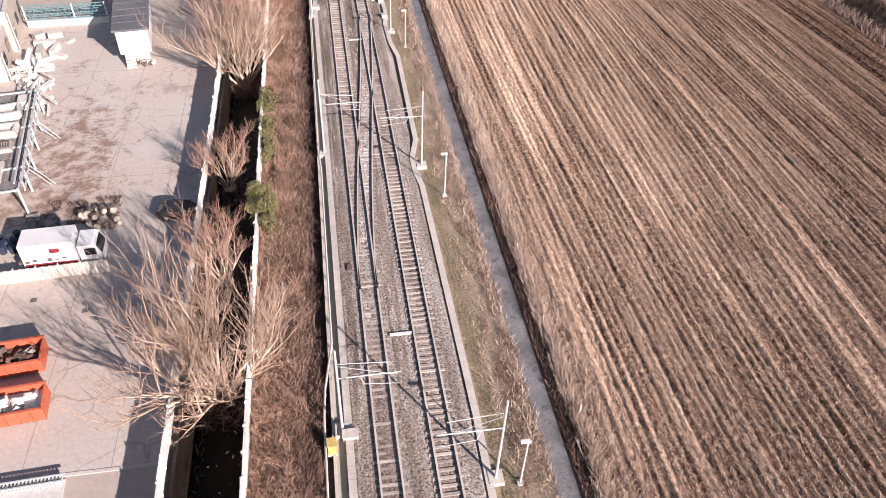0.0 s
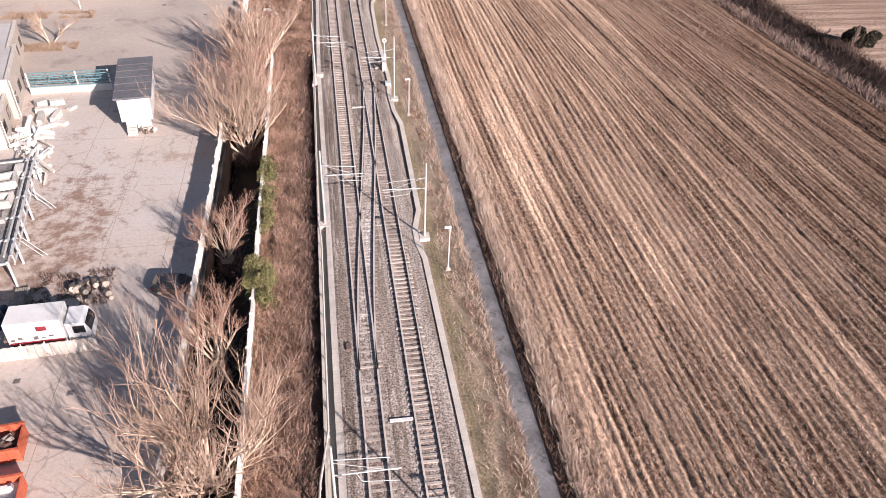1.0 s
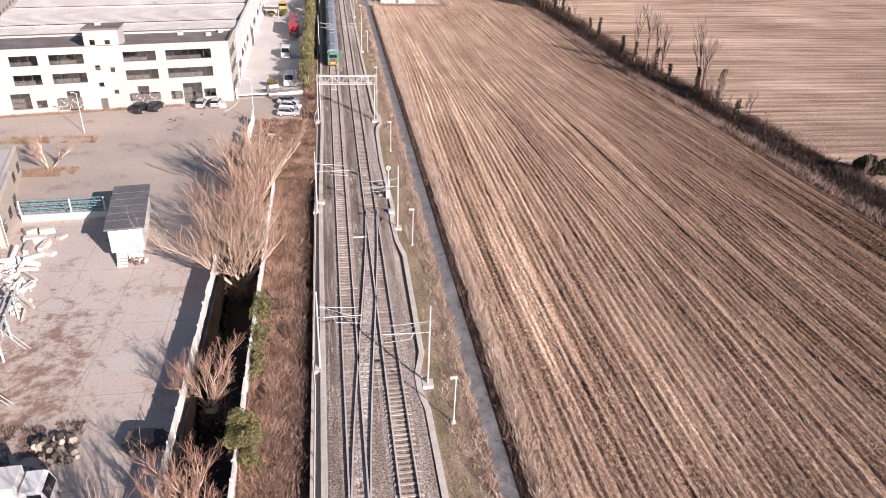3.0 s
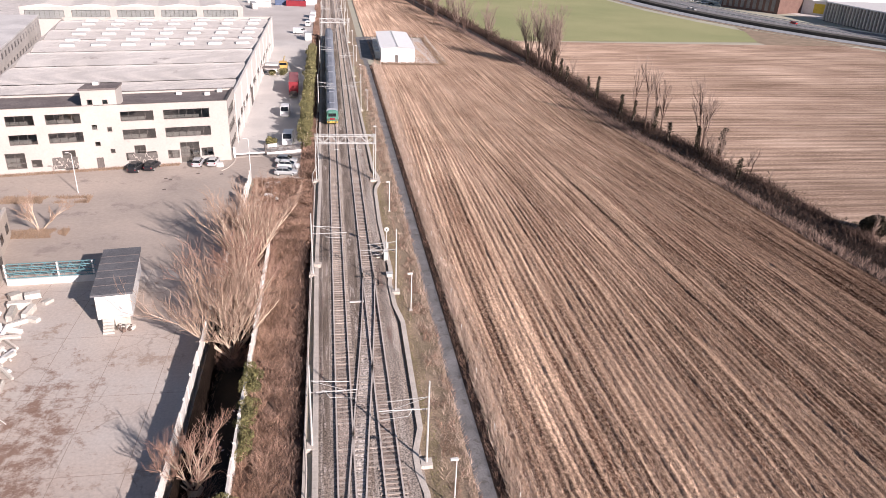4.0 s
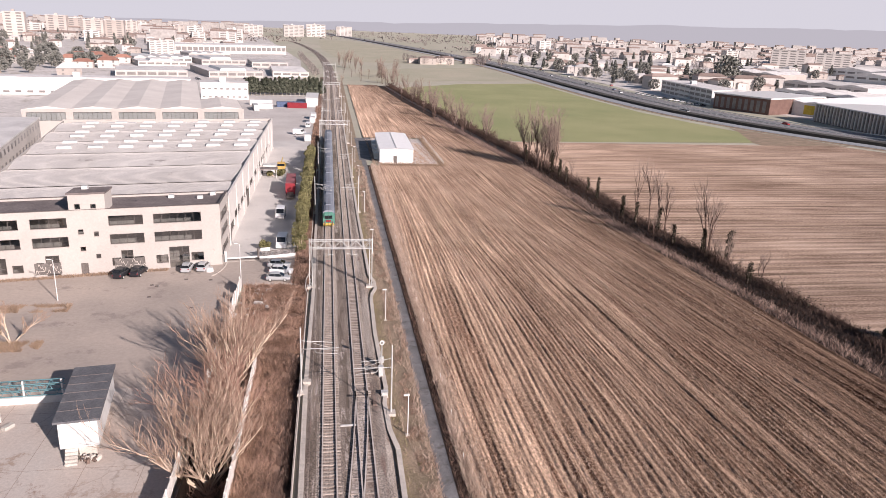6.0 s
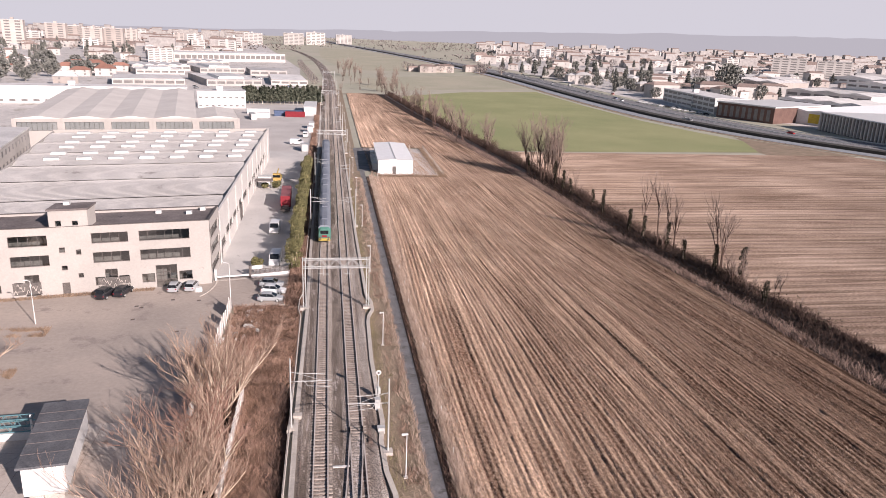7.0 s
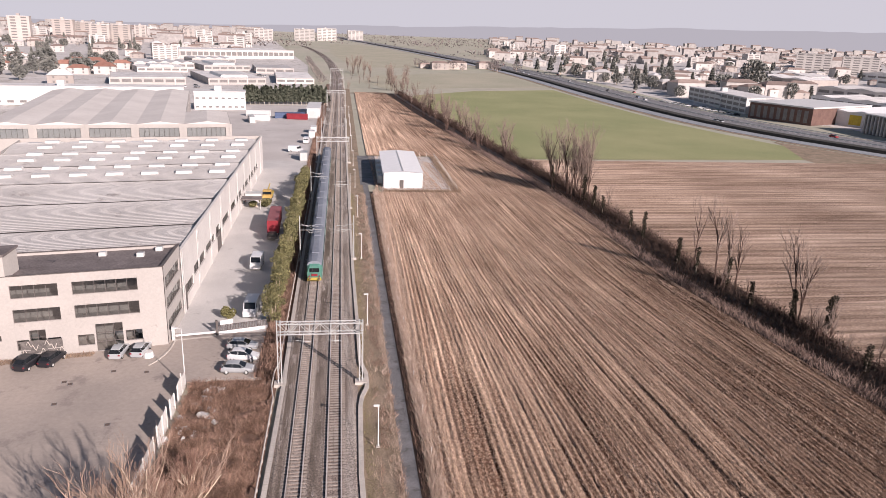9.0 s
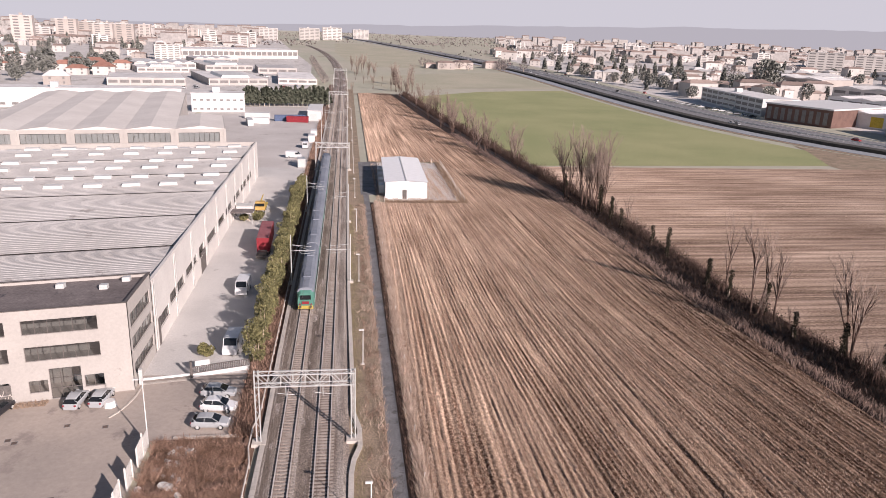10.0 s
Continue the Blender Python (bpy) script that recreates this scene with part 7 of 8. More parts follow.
for k, (x, y, w, d, h, yaw) in enumerate(((-36.2, 94.6, 2.6, 0.9, 0.9, 5), (-36.4, 92.6, 0.7, 2.8, 0.8, 8), (-34.6, 92.9, 0.7, 2.6, 0.8, -4), (-35.2, 96.2, 1.8, 0.9, 0.7, 20), (-33.6, 91.3, 1.5, 0.8, 0.45, -25), (-37.4, 96.6, 1.4, 1.1, 1.0, 40), (-33.4, 95.6, 1.3, 0.7, 0.4, 60), (-35.0, 90.6, 2.0, 0.5, 0.5, 35))):
    s = thing("stone_block", "white rough stone block lying in the yard", "stone block", pose(x, y, -0.02 + 0.5 * (k == 3), 0, 0, yaw), "stone blocks")
    Build().box(-w / 2, -d / 2, 0, w / 2, d / 2, h, taper=0.04).part("block", M_STONE, s)

# dark drums, white tubs and a pallet beside the rack
M_NAVY = material("dark_blue_plastic", (0.03, 0.04, 0.07), (0.045, 0.05, 0.08), 1, 8, rough=0.4, bump=0.05, coords="obj")
for k in range(15):
    x, y = -32.6 + 0.8 * (k % 5) + random.uniform(-0.2, 0.2), 53.0 + 1.0 * (k // 5) + random.uniform(-0.25, 0.25)
    white = k in (2, 7, 11, 13)
    t = thing("plastic_tub" if white else "drum", "white plastic tub among dark drums" if white else "dark blue plastic drum in the yard", "container", pose(x, y, 0.0), "drums")
    h, r = (0.6, 0.26) if white else (random.uniform(0.7, 0.95), 0.31)
    body = Build().tube((0, 0, -0.02), (0, 0, h), r * 0.95, r, 12).part("body", M_PLANK if white else M_NAVY, t)
    Build().tube((0, 0, h), (0, 0, h + 0.05), r * 1.06, r * 1.02, 12).part("rim", M_PLANK if white else M_NAVY, body)
for k in range(2):
    t = thing("wooden_pallet", "stack of yellowish wooden pallets in the yard", "pallet", pose(-28.8 + 0.1 * k, 56.2 + 1.35 * k, 0.0, 0, 0, 9), "pallets")
    for z in (0.0, 0.16, 0.32):
        for e in range(3):
            Build().box(-0.6, -0.55 + 0.45 * e, z, 0.6, -0.4 + 0.45 * e, z + 0.1).part("bearer", M_CUT, t)
        for e in range(6):
            Build().box(-0.6 + 0.21 * e, -0.6, z + 0.1, -0.45 + 0.21 * e, 0.6, z + 0.14).part("board", M_CUT, t)
p = scatter(3200, -28.0, -21.0, 55.2, 60.5)
p = p[np.array([noise.noise((a * 0.9, b * 0.9, 2)) > -0.05 for a, b, _ in p])]
stuff("yard_brush", blades(rng, p, 0.35, 0.06, 0.85, 0.6), M_TWIG_DARK, "brown dead brush and leaves heaped by the logs", "brush")

# two skips
M_SKIP = material("skip_red_paint", (0.60, 0.15, 0.08), (0.52, 0.115, 0.06), 0.6, 5, rough=0.55, bump=0.1, stain=(0.25, 0.09, 0.06), stain_at=0.66, coords="obj")


def skip(m, label, fill, fill_label):
    t = thing("skip", label, "skip", m, "skips")
    L, W, H, k = 6.2, 2.4, 1.55, 0.1
    for nm, args in (("side_panel", (0, 0, 0.25, L, k, H)), ("side_panel", (0, W - k, 0.25, L, W, H)), ("end_panel", (0, k, 0.25, k, W - k, H)), ("end_panel", (L - k, k, 0.25, L, W - k, H)), ("floor", (k, k, 0.2, L - k, W - k, 0.3))):
        Build().box(*args).part(nm, M_SKIP, t)
    for x in np.arange(0.2, L, 0.85):
        Build().box(x, -0.09, 0.3, x + 0.12, -0.002, H).part("rib", M_SKIP, t)
    Build().box(-0.06, -0.1, H, L + 0.06, 0.1, H + 0.1).box(-0.06, W - 0.1, H, L + 0.06, W + 0.1, H + 0.1).part("rim", M_SKIP, t)
    for y in (0.5, 1.9):
        Build().box(0.1, y - 0.08, 0, L - 0.1, y + 0.08, 0.2).part("runner", M_RAIL, t)
    for e in range(34):
        a, c, d = random.uniform(0.2, 0.7), random.uniform(0.2, 0.6), random.uniform(0.1, 0.4)
        o = Build().box(-a, -c / 2, -d / 2, a * 0.4, c / 2, d / 2, taper=0.04).part("scrap", fill[e % len(fill)], t)
        o.matrix_basis = pose(random.uniform(0.6, L - 0.6), random.uniform(0.5, W - 0.5), 0.9 + random.uniform(0, 0.65), random.uniform(-40, 40), random.uniform(-40, 40), random.uniform(0, 180))
    Build().box(k, k, 0.3, L - k, W - k, 0.95).part("fill", fill[0], t, fill_label)
    return t


skip(pose(-28.2, 33.3, 0, 0, 0, 6), "orange-red skip full of white rubble", [M_PLANK, M_CONC, M_PLANK], "white rubble")
skip(pose(-29.4, 37.9, 0, 0, 0, 6), "orange-red skip full of dark scrap boards", [material("old_boards", (0.16, 0.08, 0.06), (0.1, 0.06, 0.05), 1, 8), M_RAIL, M_CUT], "dark scrap boards")

rf = thing("yard_ramp", "grey slatted ramp with low pipe rails in the yard", "ramp", pose(-29.0, 24.0, 0, 0, 0, 3))
Build().box(0, 0, -0.03, 9.5, 4.4, 0.12).part("slab", M_DRIVE, rf)
for k in range(40):
    Build().box(0.1 + 0.235 * k, 4.0, 0.12, 0.2 + 0.235 * k, 4.5, 0.55).part("bar", M_STEEL, rf)
Build().box(0, 3.95, 0.55, 9.6, 4.05, 0.65).box(0, 4.45, 0.55, 9.6, 4.55, 0.65).part("hand_rail", M_STEEL, rf)

# track-side cabinets
M_OLDYELL = material("faded_yellow_paint", (0.62, 0.47, 0.16), (0.55, 0.41, 0.14), 1.5, 8, rough=0.6, bump=0.1)
for x, y, w, h, mt, lab in ((-1.75, 28.6, 0.7, 1.0, M_OLDYELL, "small yellow metal track-side cabinet"), (-0.4, 29.5, 1.2, 0.5, M_CONC, "pale concrete cable box by the trough"), (-0.7, 103.0, 1.1, 0.5, M_CONC, "pale concrete cable box by the trough"),
                            (8.9, 104.5, 0.7, 1.4, M_STEEL, "grey track-side cabinet on the verge"), (9.0, 99.2, 0.9, 0.6, M_STEEL, "grey track-side equipment box"), (0.1, 22.6, 1.2, 0.6, M_PLANK, "white equipment box beside the track")):
    t = thing("trackside_cabinet", lab, "cabinet", pose(x, y, 0.0), "track cabinets")
    Build().box(-w / 2, -0.4, -0.03, w / 2, 0.4, 0.15).part("base", M_CONC, t)
    Build().box(-w / 2 + 0.05, -0.33, 0.15, w / 2 - 0.05, 0.33, 0.15 + h, taper=0.02).part("body", mt, t)
    Build().box(-w / 2, -0.38, 0.15 + h, w / 2, 0.38, 0.2 + h).part("lid", mt, t)

# rubble on the bramble plot
for k in range(34):
    t = thing("rubble_stone", "pale rubble stone among brambles", "stone", pose(random.gauss(-9.9, 1.3), random.uniform(126, 138.5), 0.1, random.uniform(-20, 20), random.uniform(-20, 20), random.uniform(0, 180)), "rubble stones")
    s = random.uniform(0.2, 0.5)
    Build().box(-s, -s * 0.7, -0.1, s, s * 0.7, s * 0.9, taper=s * 0.2).part("stone", M_PLANK, t)
t = thing("plot_kerb", "low pale concrete kerb at the end of the rubble plot", "kerb", kind="structure")
Build().box(-10.5, 140.25, -0.05, -3.4, 140.55, 0.3, taper=0.02).part("kerb", M_CONC, t)

# dry planting along the factory front
u = rng.uniform(9.5, 42, 9000)
w = rng.uniform(-1.6, -0.2, 9000)
p = np.stack([FX + u * DU[0], FY + u * DU[1] + w, np.zeros(9000)], 1)
stuff("front_planting", blades(rng, p[::2], 0.4, 0.05, 0.7), M_DRY, "dry low planting along the factory front", "planting")
p = np.concatenate([scatter(5200, -53, -38.2, 129.6, 132.6), scatter(4200, -48, -37.6, 115.4, 118.6), scatter(1500, -60, -48, 118, 122)])
p = p[np.array([noise.noise((a * 0.35, b * 0.5, 7)) > -0.12 for a, b, _ in p])]
stuff("island_planting", blades(rng, p, 0.6, 0.045, 0.7), M_DRY, "dry brown planting on parking islands", "planting")


# ---- the motorway and what lies along it ----
def shifted(line, d):
    """The line moved d metres to its right."""
    out = []
    for i, (x, y) in enumerate(line):
        a, b = line[max(i - 1, 0)], line[min(i + 1, len(line) - 1)]
        dx, dy = b[0] - a[0], b[1] - a[1]
        k = math.hypot(dx, dy)
        out.append((x + d * dy / k, y - d * dx / k))
    return out


def smooth_line(line, n=60):
    """The line through the points, rounded."""
    p = np.array(line, float)
    s = np.concatenate([[0], np.cumsum(np.hypot(*np.diff(p, axis=0).T))])
    q = np.linspace(0, s[-1], n)
    x, y = np.interp(q, s, p[:, 0]), np.interp(q, s, p[:, 1])
    for _ in range(3):
        x[1:-1], y[1:-1] = (x[:-2] + 2 * x[1:-1] + x[2:]) / 4, (y[:-2] + 2 * y[1:-1] + y[2:]) / 4
    return list(zip(x.tolist(), y.tolist()))


ROAD = smooth_line(ROAD_IN + [(40, 2300), (-60, 3200)], 90)
for name, d, half, z0, z1, mat, label, cat in (
        ("dirt_track", 2.0, 1.8, -0.05, 0.05, M_VERGE, "pale dirt track beside the motorway", "road"),
        ("concrete_channel", 9.0, 4.6, -0.05, 0.12, material("wet_concrete", (0.43, 0.44, 0.455), (0.34, 0.35, 0.365), 0.2, 3, rough=0.5, bump=0.1), "pale concrete channel along the motorway", "channel"),
        ("dark_embankment", 18.0, 3.2, -0.05, 1.4, material("dark_embankment", (0.09, 0.08, 0.07), (0.06, 0.058, 0.05), 0.3, 3, bump=0.5), "dark planted embankment of the motorway", "bank"),
        ("motorway", 38.0, 16.0, -0.05, 0.1, M_ASPHALT, "grey asphalt motorway", "road")):
    tagged(Build().strip(shifted(ROAD, d), half, z0, z1).part(name, mat), label, cat, kind="structure")
gr = thing("crash_barrier", "galvanised crash barrier along the motorway", "barrier", kind="structure")
for d in (22.2, 37.5, 38.5, 53.6):
    Build().strip(shifted(ROAD, d), 0.12, 0.45, 0.85).part("beam", M_STEEL, gr)
lm = thing("road_marking", "white lane lines on the motorway", "marking", kind="structure")
for d in (24.0, 36.5, 39.5, 52.0):
    Build().strip(shifted(ROAD, d), 0.12, 0.1, 0.106).part("lane_line", M_PLANK, lm)

def small_car(colour):
    t = thing("car", "%s car driving on the motorway" % colour, "car", None, "motorway cars")
    body = Build().prism([(-2.1, 0.3), (2.1, 0.3), (2.1, 0.9), (-1.0, 0.95), (-2.0, 0.8)], -0.85, 0.85).part("body", PAINT[colour], t)
    Build().prism([(-1.1, 0.95), (1.95, 0.92), (1.4, 1.45), (-0.3, 1.45)], -0.7, 0.7).part("glasshouse", M_DARKGLASS, body)
    Build().box(-0.66, -0.32, 1.44, 0.66, 1.42, 1.5).part("roof", PAINT[colour], body)
    for x in (-0.78, 0.78):
        for y in (-1.3, 1.3):
            Build().tube((x - 0.1, y, 0.32), (x + 0.1, y, 0.32), 0.32, sides=10).part("wheel", M_TYRE, t)
    return t


colours = ["white", "silver", "grey", "black", "red", "blue", "white", "grey"]
protos = {}
for k in range(38):
    j = random.randint(4, 40)
    d = random.choice((27, 31, 44, 48, 60, 64))
    (x0, y0), (x1, y1) = shifted(ROAD, d)[j], shifted(ROAD, d)[j + 1]
    yaw = math.degrees(math.atan2(y1 - y0, x1 - x0)) - 90
    f = random.random()
    m = pose(x0 + (x1 - x0) * f, y0 + (y1 - y0) * f, 0.1 if d < 55 else -0.03, 0, 0, yaw + (180 if d < 37 else 0))
    c = colours[k % 8]
    if c not in protos:
        protos[c] = small_car(c)
        protos[c].matrix_basis = m
    else:
        copy_thing(protos[c], m)

# ---- far buildings ----
# Haze is put into these far colours: pale, greyed, low in contrast.
M_TILE = material("clay_tiles", (0.40, 0.30, 0.26), (0.33, 0.25, 0.215), 0.3, 4, bump=0.2, grain=0.3, vary=0.3, coords="obj")
M_PALE = material("pale_render", (0.62, 0.575, 0.54), (0.52, 0.485, 0.455), 0.1, 2, bump=0.05, grain=0.12, vary=0.22, coords="obj")
M_OCHRE = material("ochre_render", (0.52, 0.46, 0.42), (0.46, 0.405, 0.37), 0.1, 2, bump=0.05, grain=0.12, vary=0.25, coords="obj")
M_FARGLASS = material("far_window", (0.2, 0.185, 0.18), (0.25, 0.235, 0.225), 0.5, 3, rough=0.3, bump=0)
M_BRICK = material("dark_brick", (0.19, 0.115, 0.095), (0.15, 0.09, 0.075), 0.3, 5, bump=0.2, grain=0.3, coords="obj")
M_TIN = material("tin_roof", (0.80, 0.765, 0.735), (0.62, 0.59, 0.565), 0.1, 2, rough=0.6, bump=0.1, grain=0.15, vary=0.3, coords="obj")


def openings_on(t, L, W, H, floors, per, size=(1.3, 1.5), mat=None):
    """Windows as parts on the south face of a box from the origin."""
    for f in range(floors):
        z = 1.0 + f * (H / floors)
        for k in range(per):
            x = L * (k + 0.5) / per
            Build().box(x - size[0] / 2, -0.06, z, x + size[0] / 2, 0.05, z + size[1]).part("window", mat or M_FARGLASS, t)


def house(L, W, H, wall, roof_mat, label, pitch=0.35, floors=2, per=2, group="town houses"):
    t = thing("house", label, "house", None, group)
    Build().box(0, 0, -0.05, L, W, H).part("wall", wall, t)
    r = Build()
    e, h = 0.5, pitch * W / 2
    r.v = [(-e, -e, H), (L + e, -e, H), (L + e, W + e, H), (-e, W + e, H), (W * 0.35, W / 2, H + h), (L - W * 0.35, W / 2, H + h)]
    r.f = [(0, 1, 5, 4), (1, 2, 5), (2, 3, 4, 5), (3, 0, 4), (3, 2, 1, 0)]
    roof = r.part("roof", roof_mat, t)
    openings_on(t, L, W, H, floors, per)
    return t


def block(L, W, H, wall, label, floors=6, per=6, name="apartment_block", group="apartment blocks", size=(1.6, 1.5), balconies=True):
    t = thing(name, label, "building", None, group)
    Build().box(0, 0, -0.05, L, W, H).part("wall", wall, t)
    Build().box(-0.3, -0.3, H, L + 0.3, W + 0.3, H + 0.5).part("roof", M_TIN, t)
    Build().box(L * 0.4, W * 0.3, H + 0.5, L * 0.4 + 3.5, W * 0.3 + 4, H + 3.0).part("lift_house", wall, t)
    for f in range(floors):
        z = 1.0 + f * (H / floors)
        for k in range(per):
            x = L * (k + 0.5) / per
            Build().box(x - size[0] / 2, -0.06, z, x + size[0] / 2, 0.05, z + size[1]).part("window", M_FARGLASS, t)
        if balconies:
            Build().box(L * 0.38, -1.1, z - 0.3, L * 0.62, 0.0, z + 0.75).part("balcony", wall, t)
    return t


def warehouse(L, W, H, wall, label, band=True, bays=1, group="warehouses"):
    t = thing("warehouse", label, "building", None, group)
    Build().box(0, 0, -0.05, L, W, H).part("wall", wall, t)
    for k in range(bays):
        x0, x1 = L * k / bays - 0.2, L * (k + 1) / bays + 0.2 - 0.4 * (k < bays - 1)
        Build().prism([(x0, H), (x1, H), ((x0 + x1) / 2, H + 0.12 * (x1 - x0) / 2 + 0.3)], -0.3, W + 0.3, "y").part("roof", M_TIN, t)
    if band:
        n = max(3, int(L / 13))
        for k in range(n):
            Build().box(L * (k + 0.12) / n, -0.06, H * 0.52, L * (k + 0.88) / n, 0.05, H * 0.78).part("window", M_FARGLASS, t)
    Build().box(L * 0.45, -0.08, 0, L * 0.45 + 4, 0.05, min(4.0, H * 0.5)).part("gate", M_STEEL, t)
    return t


def place_first(t, spots):
    """Put a thing at its first spot and copies of it at the others: x, y, yaw, scale."""
    for k, (x, y, yaw, s) in enumerate(spots):
        m = pose(x, y, 0, 0, 0, yaw)
        o = t if k == 0 else copy_thing(t, m)
        o.matrix_basis = m @ Matrix.Diagonal((s, s, s * random.uniform(0.9, 1.1), 1))


# named landmarks behind the halls and along the motorway
block(104, 15, 10.5, M_PALE, "long white office block beside the hall with small windows", 3, 22, "office_block", "offices", (1.7, 1.5), False).matrix_basis = pose(-72.5, 172, 0, 0, 0, 101)
t = block(104, 16, 9.0, M_WHITE, "low white flat-roofed factory behind the gabled hall", 1, 18, "office_block", "offices", (3.0, 1.2), False)
t.matrix_basis = pose(-180, 446, 0, 0, 0, 11)
t = block(26, 12, 9.0, M_WHITE, "white two-storey building beside the gabled hall", 2, 8, "office_block", "offices", (1.6, 0.8), False)
t.matrix_basis = pose(-69, 446, 0, 0, 0, 8)


def low_shed(m, L, W, H, label, monitor=False, vaults=0):
    """A flat factory shed: a window band between pilasters, a parapet, a raised roof light or vaults."""
    t = thing("factory_shed", label, "building", m, "factory sheds")
    Build().box(0, 0, -0.05, L, W, H).part("wall", M_PALE, t)
    rf = Build().box(0.4, 0.4, H, L - 0.4, W - 0.4, H + 0.12).part("roof", M_TIN, t)
    Build().box(-0.1, -0.1, H, L + 0.1, 0.4, H + 0.5).box(-0.1, 0.4, H, 0.4, W, H + 0.5).part("parapet", M_PALE, rf)
    n = max(3, int(L / 7))
    for k in range(n):
        Build().box(L * (k + 0.1) / n, -0.06, H * 0.35, L * (k + 0.9) / n, 0.05, H * 0.78).part("window", M_FARGLASS, t)
        if k % 2 == 0:
            Build().box(L * k / n - 0.25, -0.2, 0, L * k / n + 0.25, -0.003, H).part("pilaster", M_PALE, t)
    if monitor:
        Build().prism([(L * 0.25, H + 0.12), (L * 0.75, H + 0.12), (L * 0.72, H + 2.0), (L * 0.28, H + 2.0)], W * 0.15, W * 0.7, "y").part("roof_light", M_LIGHTP, rf, "raised pale roof light")
    for k in range(vaults):
        x0, x1 = L * k / vaults + 0.2, L * (k + 1) / vaults - 0.2
        pts = [(x0 + (x1 - x0) * e / 8, H + 0.12 + 1.5 * math.sin(math.pi * e / 8)) for e in range(9)]
        Build().prism(pts, 0.6, W - 0.6, "y").part("vault", M_WHITE if k % 2 else M_TIN, rf)
    return t


low_shed(pose(-151.7, 585.6, 0, 0, 0, 15), 50, 55, 4.6, "low grey factory shed with a window band")
low_shed(pose(-166.6, 715.2, 0, 0, 0, 22), 42, 44, 4.0, "low factory shed with a grey roof and parapet", True)
low_shed(pose(-88.5, 604.9, 0, 0, 0, 20), 42, 80, 4.3, "low white factory shed with a raised roof light", True)
low_shed(pose(-42.5, 632.0, 0, 0, 0, 6), 29, 80, 3.8, "low factory shed with a grey roof beside the track")
low_shed(pose(-118.5, 758.4, 0, 0, 0, 22), 43, 90, 4.5, "low white factory shed with a raised roof light", True)
low_shed(pose(-181.4, 762.0, 0, 0, 0, 24), 54, 44, 5.0, "factory shed with white vaulted roofs", False, 5)
low_shed(pose(-196.0, 965.0, 0, 0, 0, 29), 162, 70, 10.5, "long white factory with a window band", False, 0)
low_shed(pose(-70, 745, 0, 0, 0, 10), 34, 60, 4.5, "low factory shed with a grey roof and parapet")
low_shed(pose(-150, 870, 0, 0, 0, 24), 46, 40, 5.0, "factory shed with white vaulted roofs", False, 4)
house(16, 13, 6.0, M_OCHRE, M_TIN, "ochre house with a grey hipped roof", 0.55).matrix_basis = pose(-187.3, 572.1, 0, 0, 0, 18)
for k, (x, y) in enumerate(((-100, 575), (-95, 590), (-92, 578), (-60, 595), (-35, 600), (-28, 612), (-46, 592), (-64, 715), (-58, 700), (-50, 722), (-52, 735), (-46, 728))):
    m = pose(x, y, 0, 0, 0, random.uniform(0, 180))
    copy_thing(protos[colours[k % 8]], m)

for k in range(12):
    copy_thing(protos[("white", "white", "silver", "grey", "white", "black")[k % 6]], pose(243 + 0.9 * k + random.uniform(-0.5, 0.5), 560 - 7.6 * k, 0, 0, 0, 82 + random.uniform(-6, 6)))
t = block(92, 24, 10.0, M_STEEL, "blue-grey three-storey office with dark glass bands", 3, 10, "office_block", "offices", (7.6, 1.9))
t.matrix_basis = pose(270, 577, 0, 0, 0, -94)
br = thing("brick_warehouse", "dark brick warehouse with a white flat roof", "building", pose(256, 468, 0, 0, 0, -66))
Build().box(0, 0, 0, 41, 60, 9.5).part("wall", M_BRICK, br)
Build().box(-0.5, -0.5, 9.5, 41.5, 60.5, 10.3).part("roof", M_WHITE, br, "broad white roof")
for k in range(9):
    Build().box(1.2 + 4.35 * k, -0.12, 1.2, 3.6 + 4.35 * k, 0.03, 8.0).part("window", M_FARGLASS, br)
t = warehouse(44, 150, 8.0, M_WHITE, "broad white warehouse with yellow panels beside the motorway", False, 3)
t.matrix_basis = pose(292, 447, 0, 0, 0, -66)
for o in t.children:
    if o.name.startswith("roof"):
        o.data.materials[0] = M_SHEET
M_YELLOW = material("yellow_panel", (0.66, 0.50, 0.06), (0.58, 0.43, 0.05), 0.4, 4, rough=0.5, bump=0.05, coords="obj")
for x in (15.0, 31.0):
    Build().box(x, -0.12, 1.0, x + 7.0, -0.01, 6.6).part("panel", M_YELLOW, t, "bright yellow panel")
t = thing("fin_office", "grey office with a facade of tall pale fins", "building", pose(285, 404, 0, 0, 0, -93), "offices")
Build().box(0, 0, -0.05, 95, 40, 10.0).part("wall", M_FELT, t)
Build().box(-0.4, -0.9, 10.0, 95.4, 40.4, 10.6).part("roof", M_WHITE, t)
for k in range(34):
    Build().box(0.4 + 2.8 * k, -0.85, 0.3, 1.5 + 2.8 * k, -0.003, 9.99).part("fin", M_CONC, t)
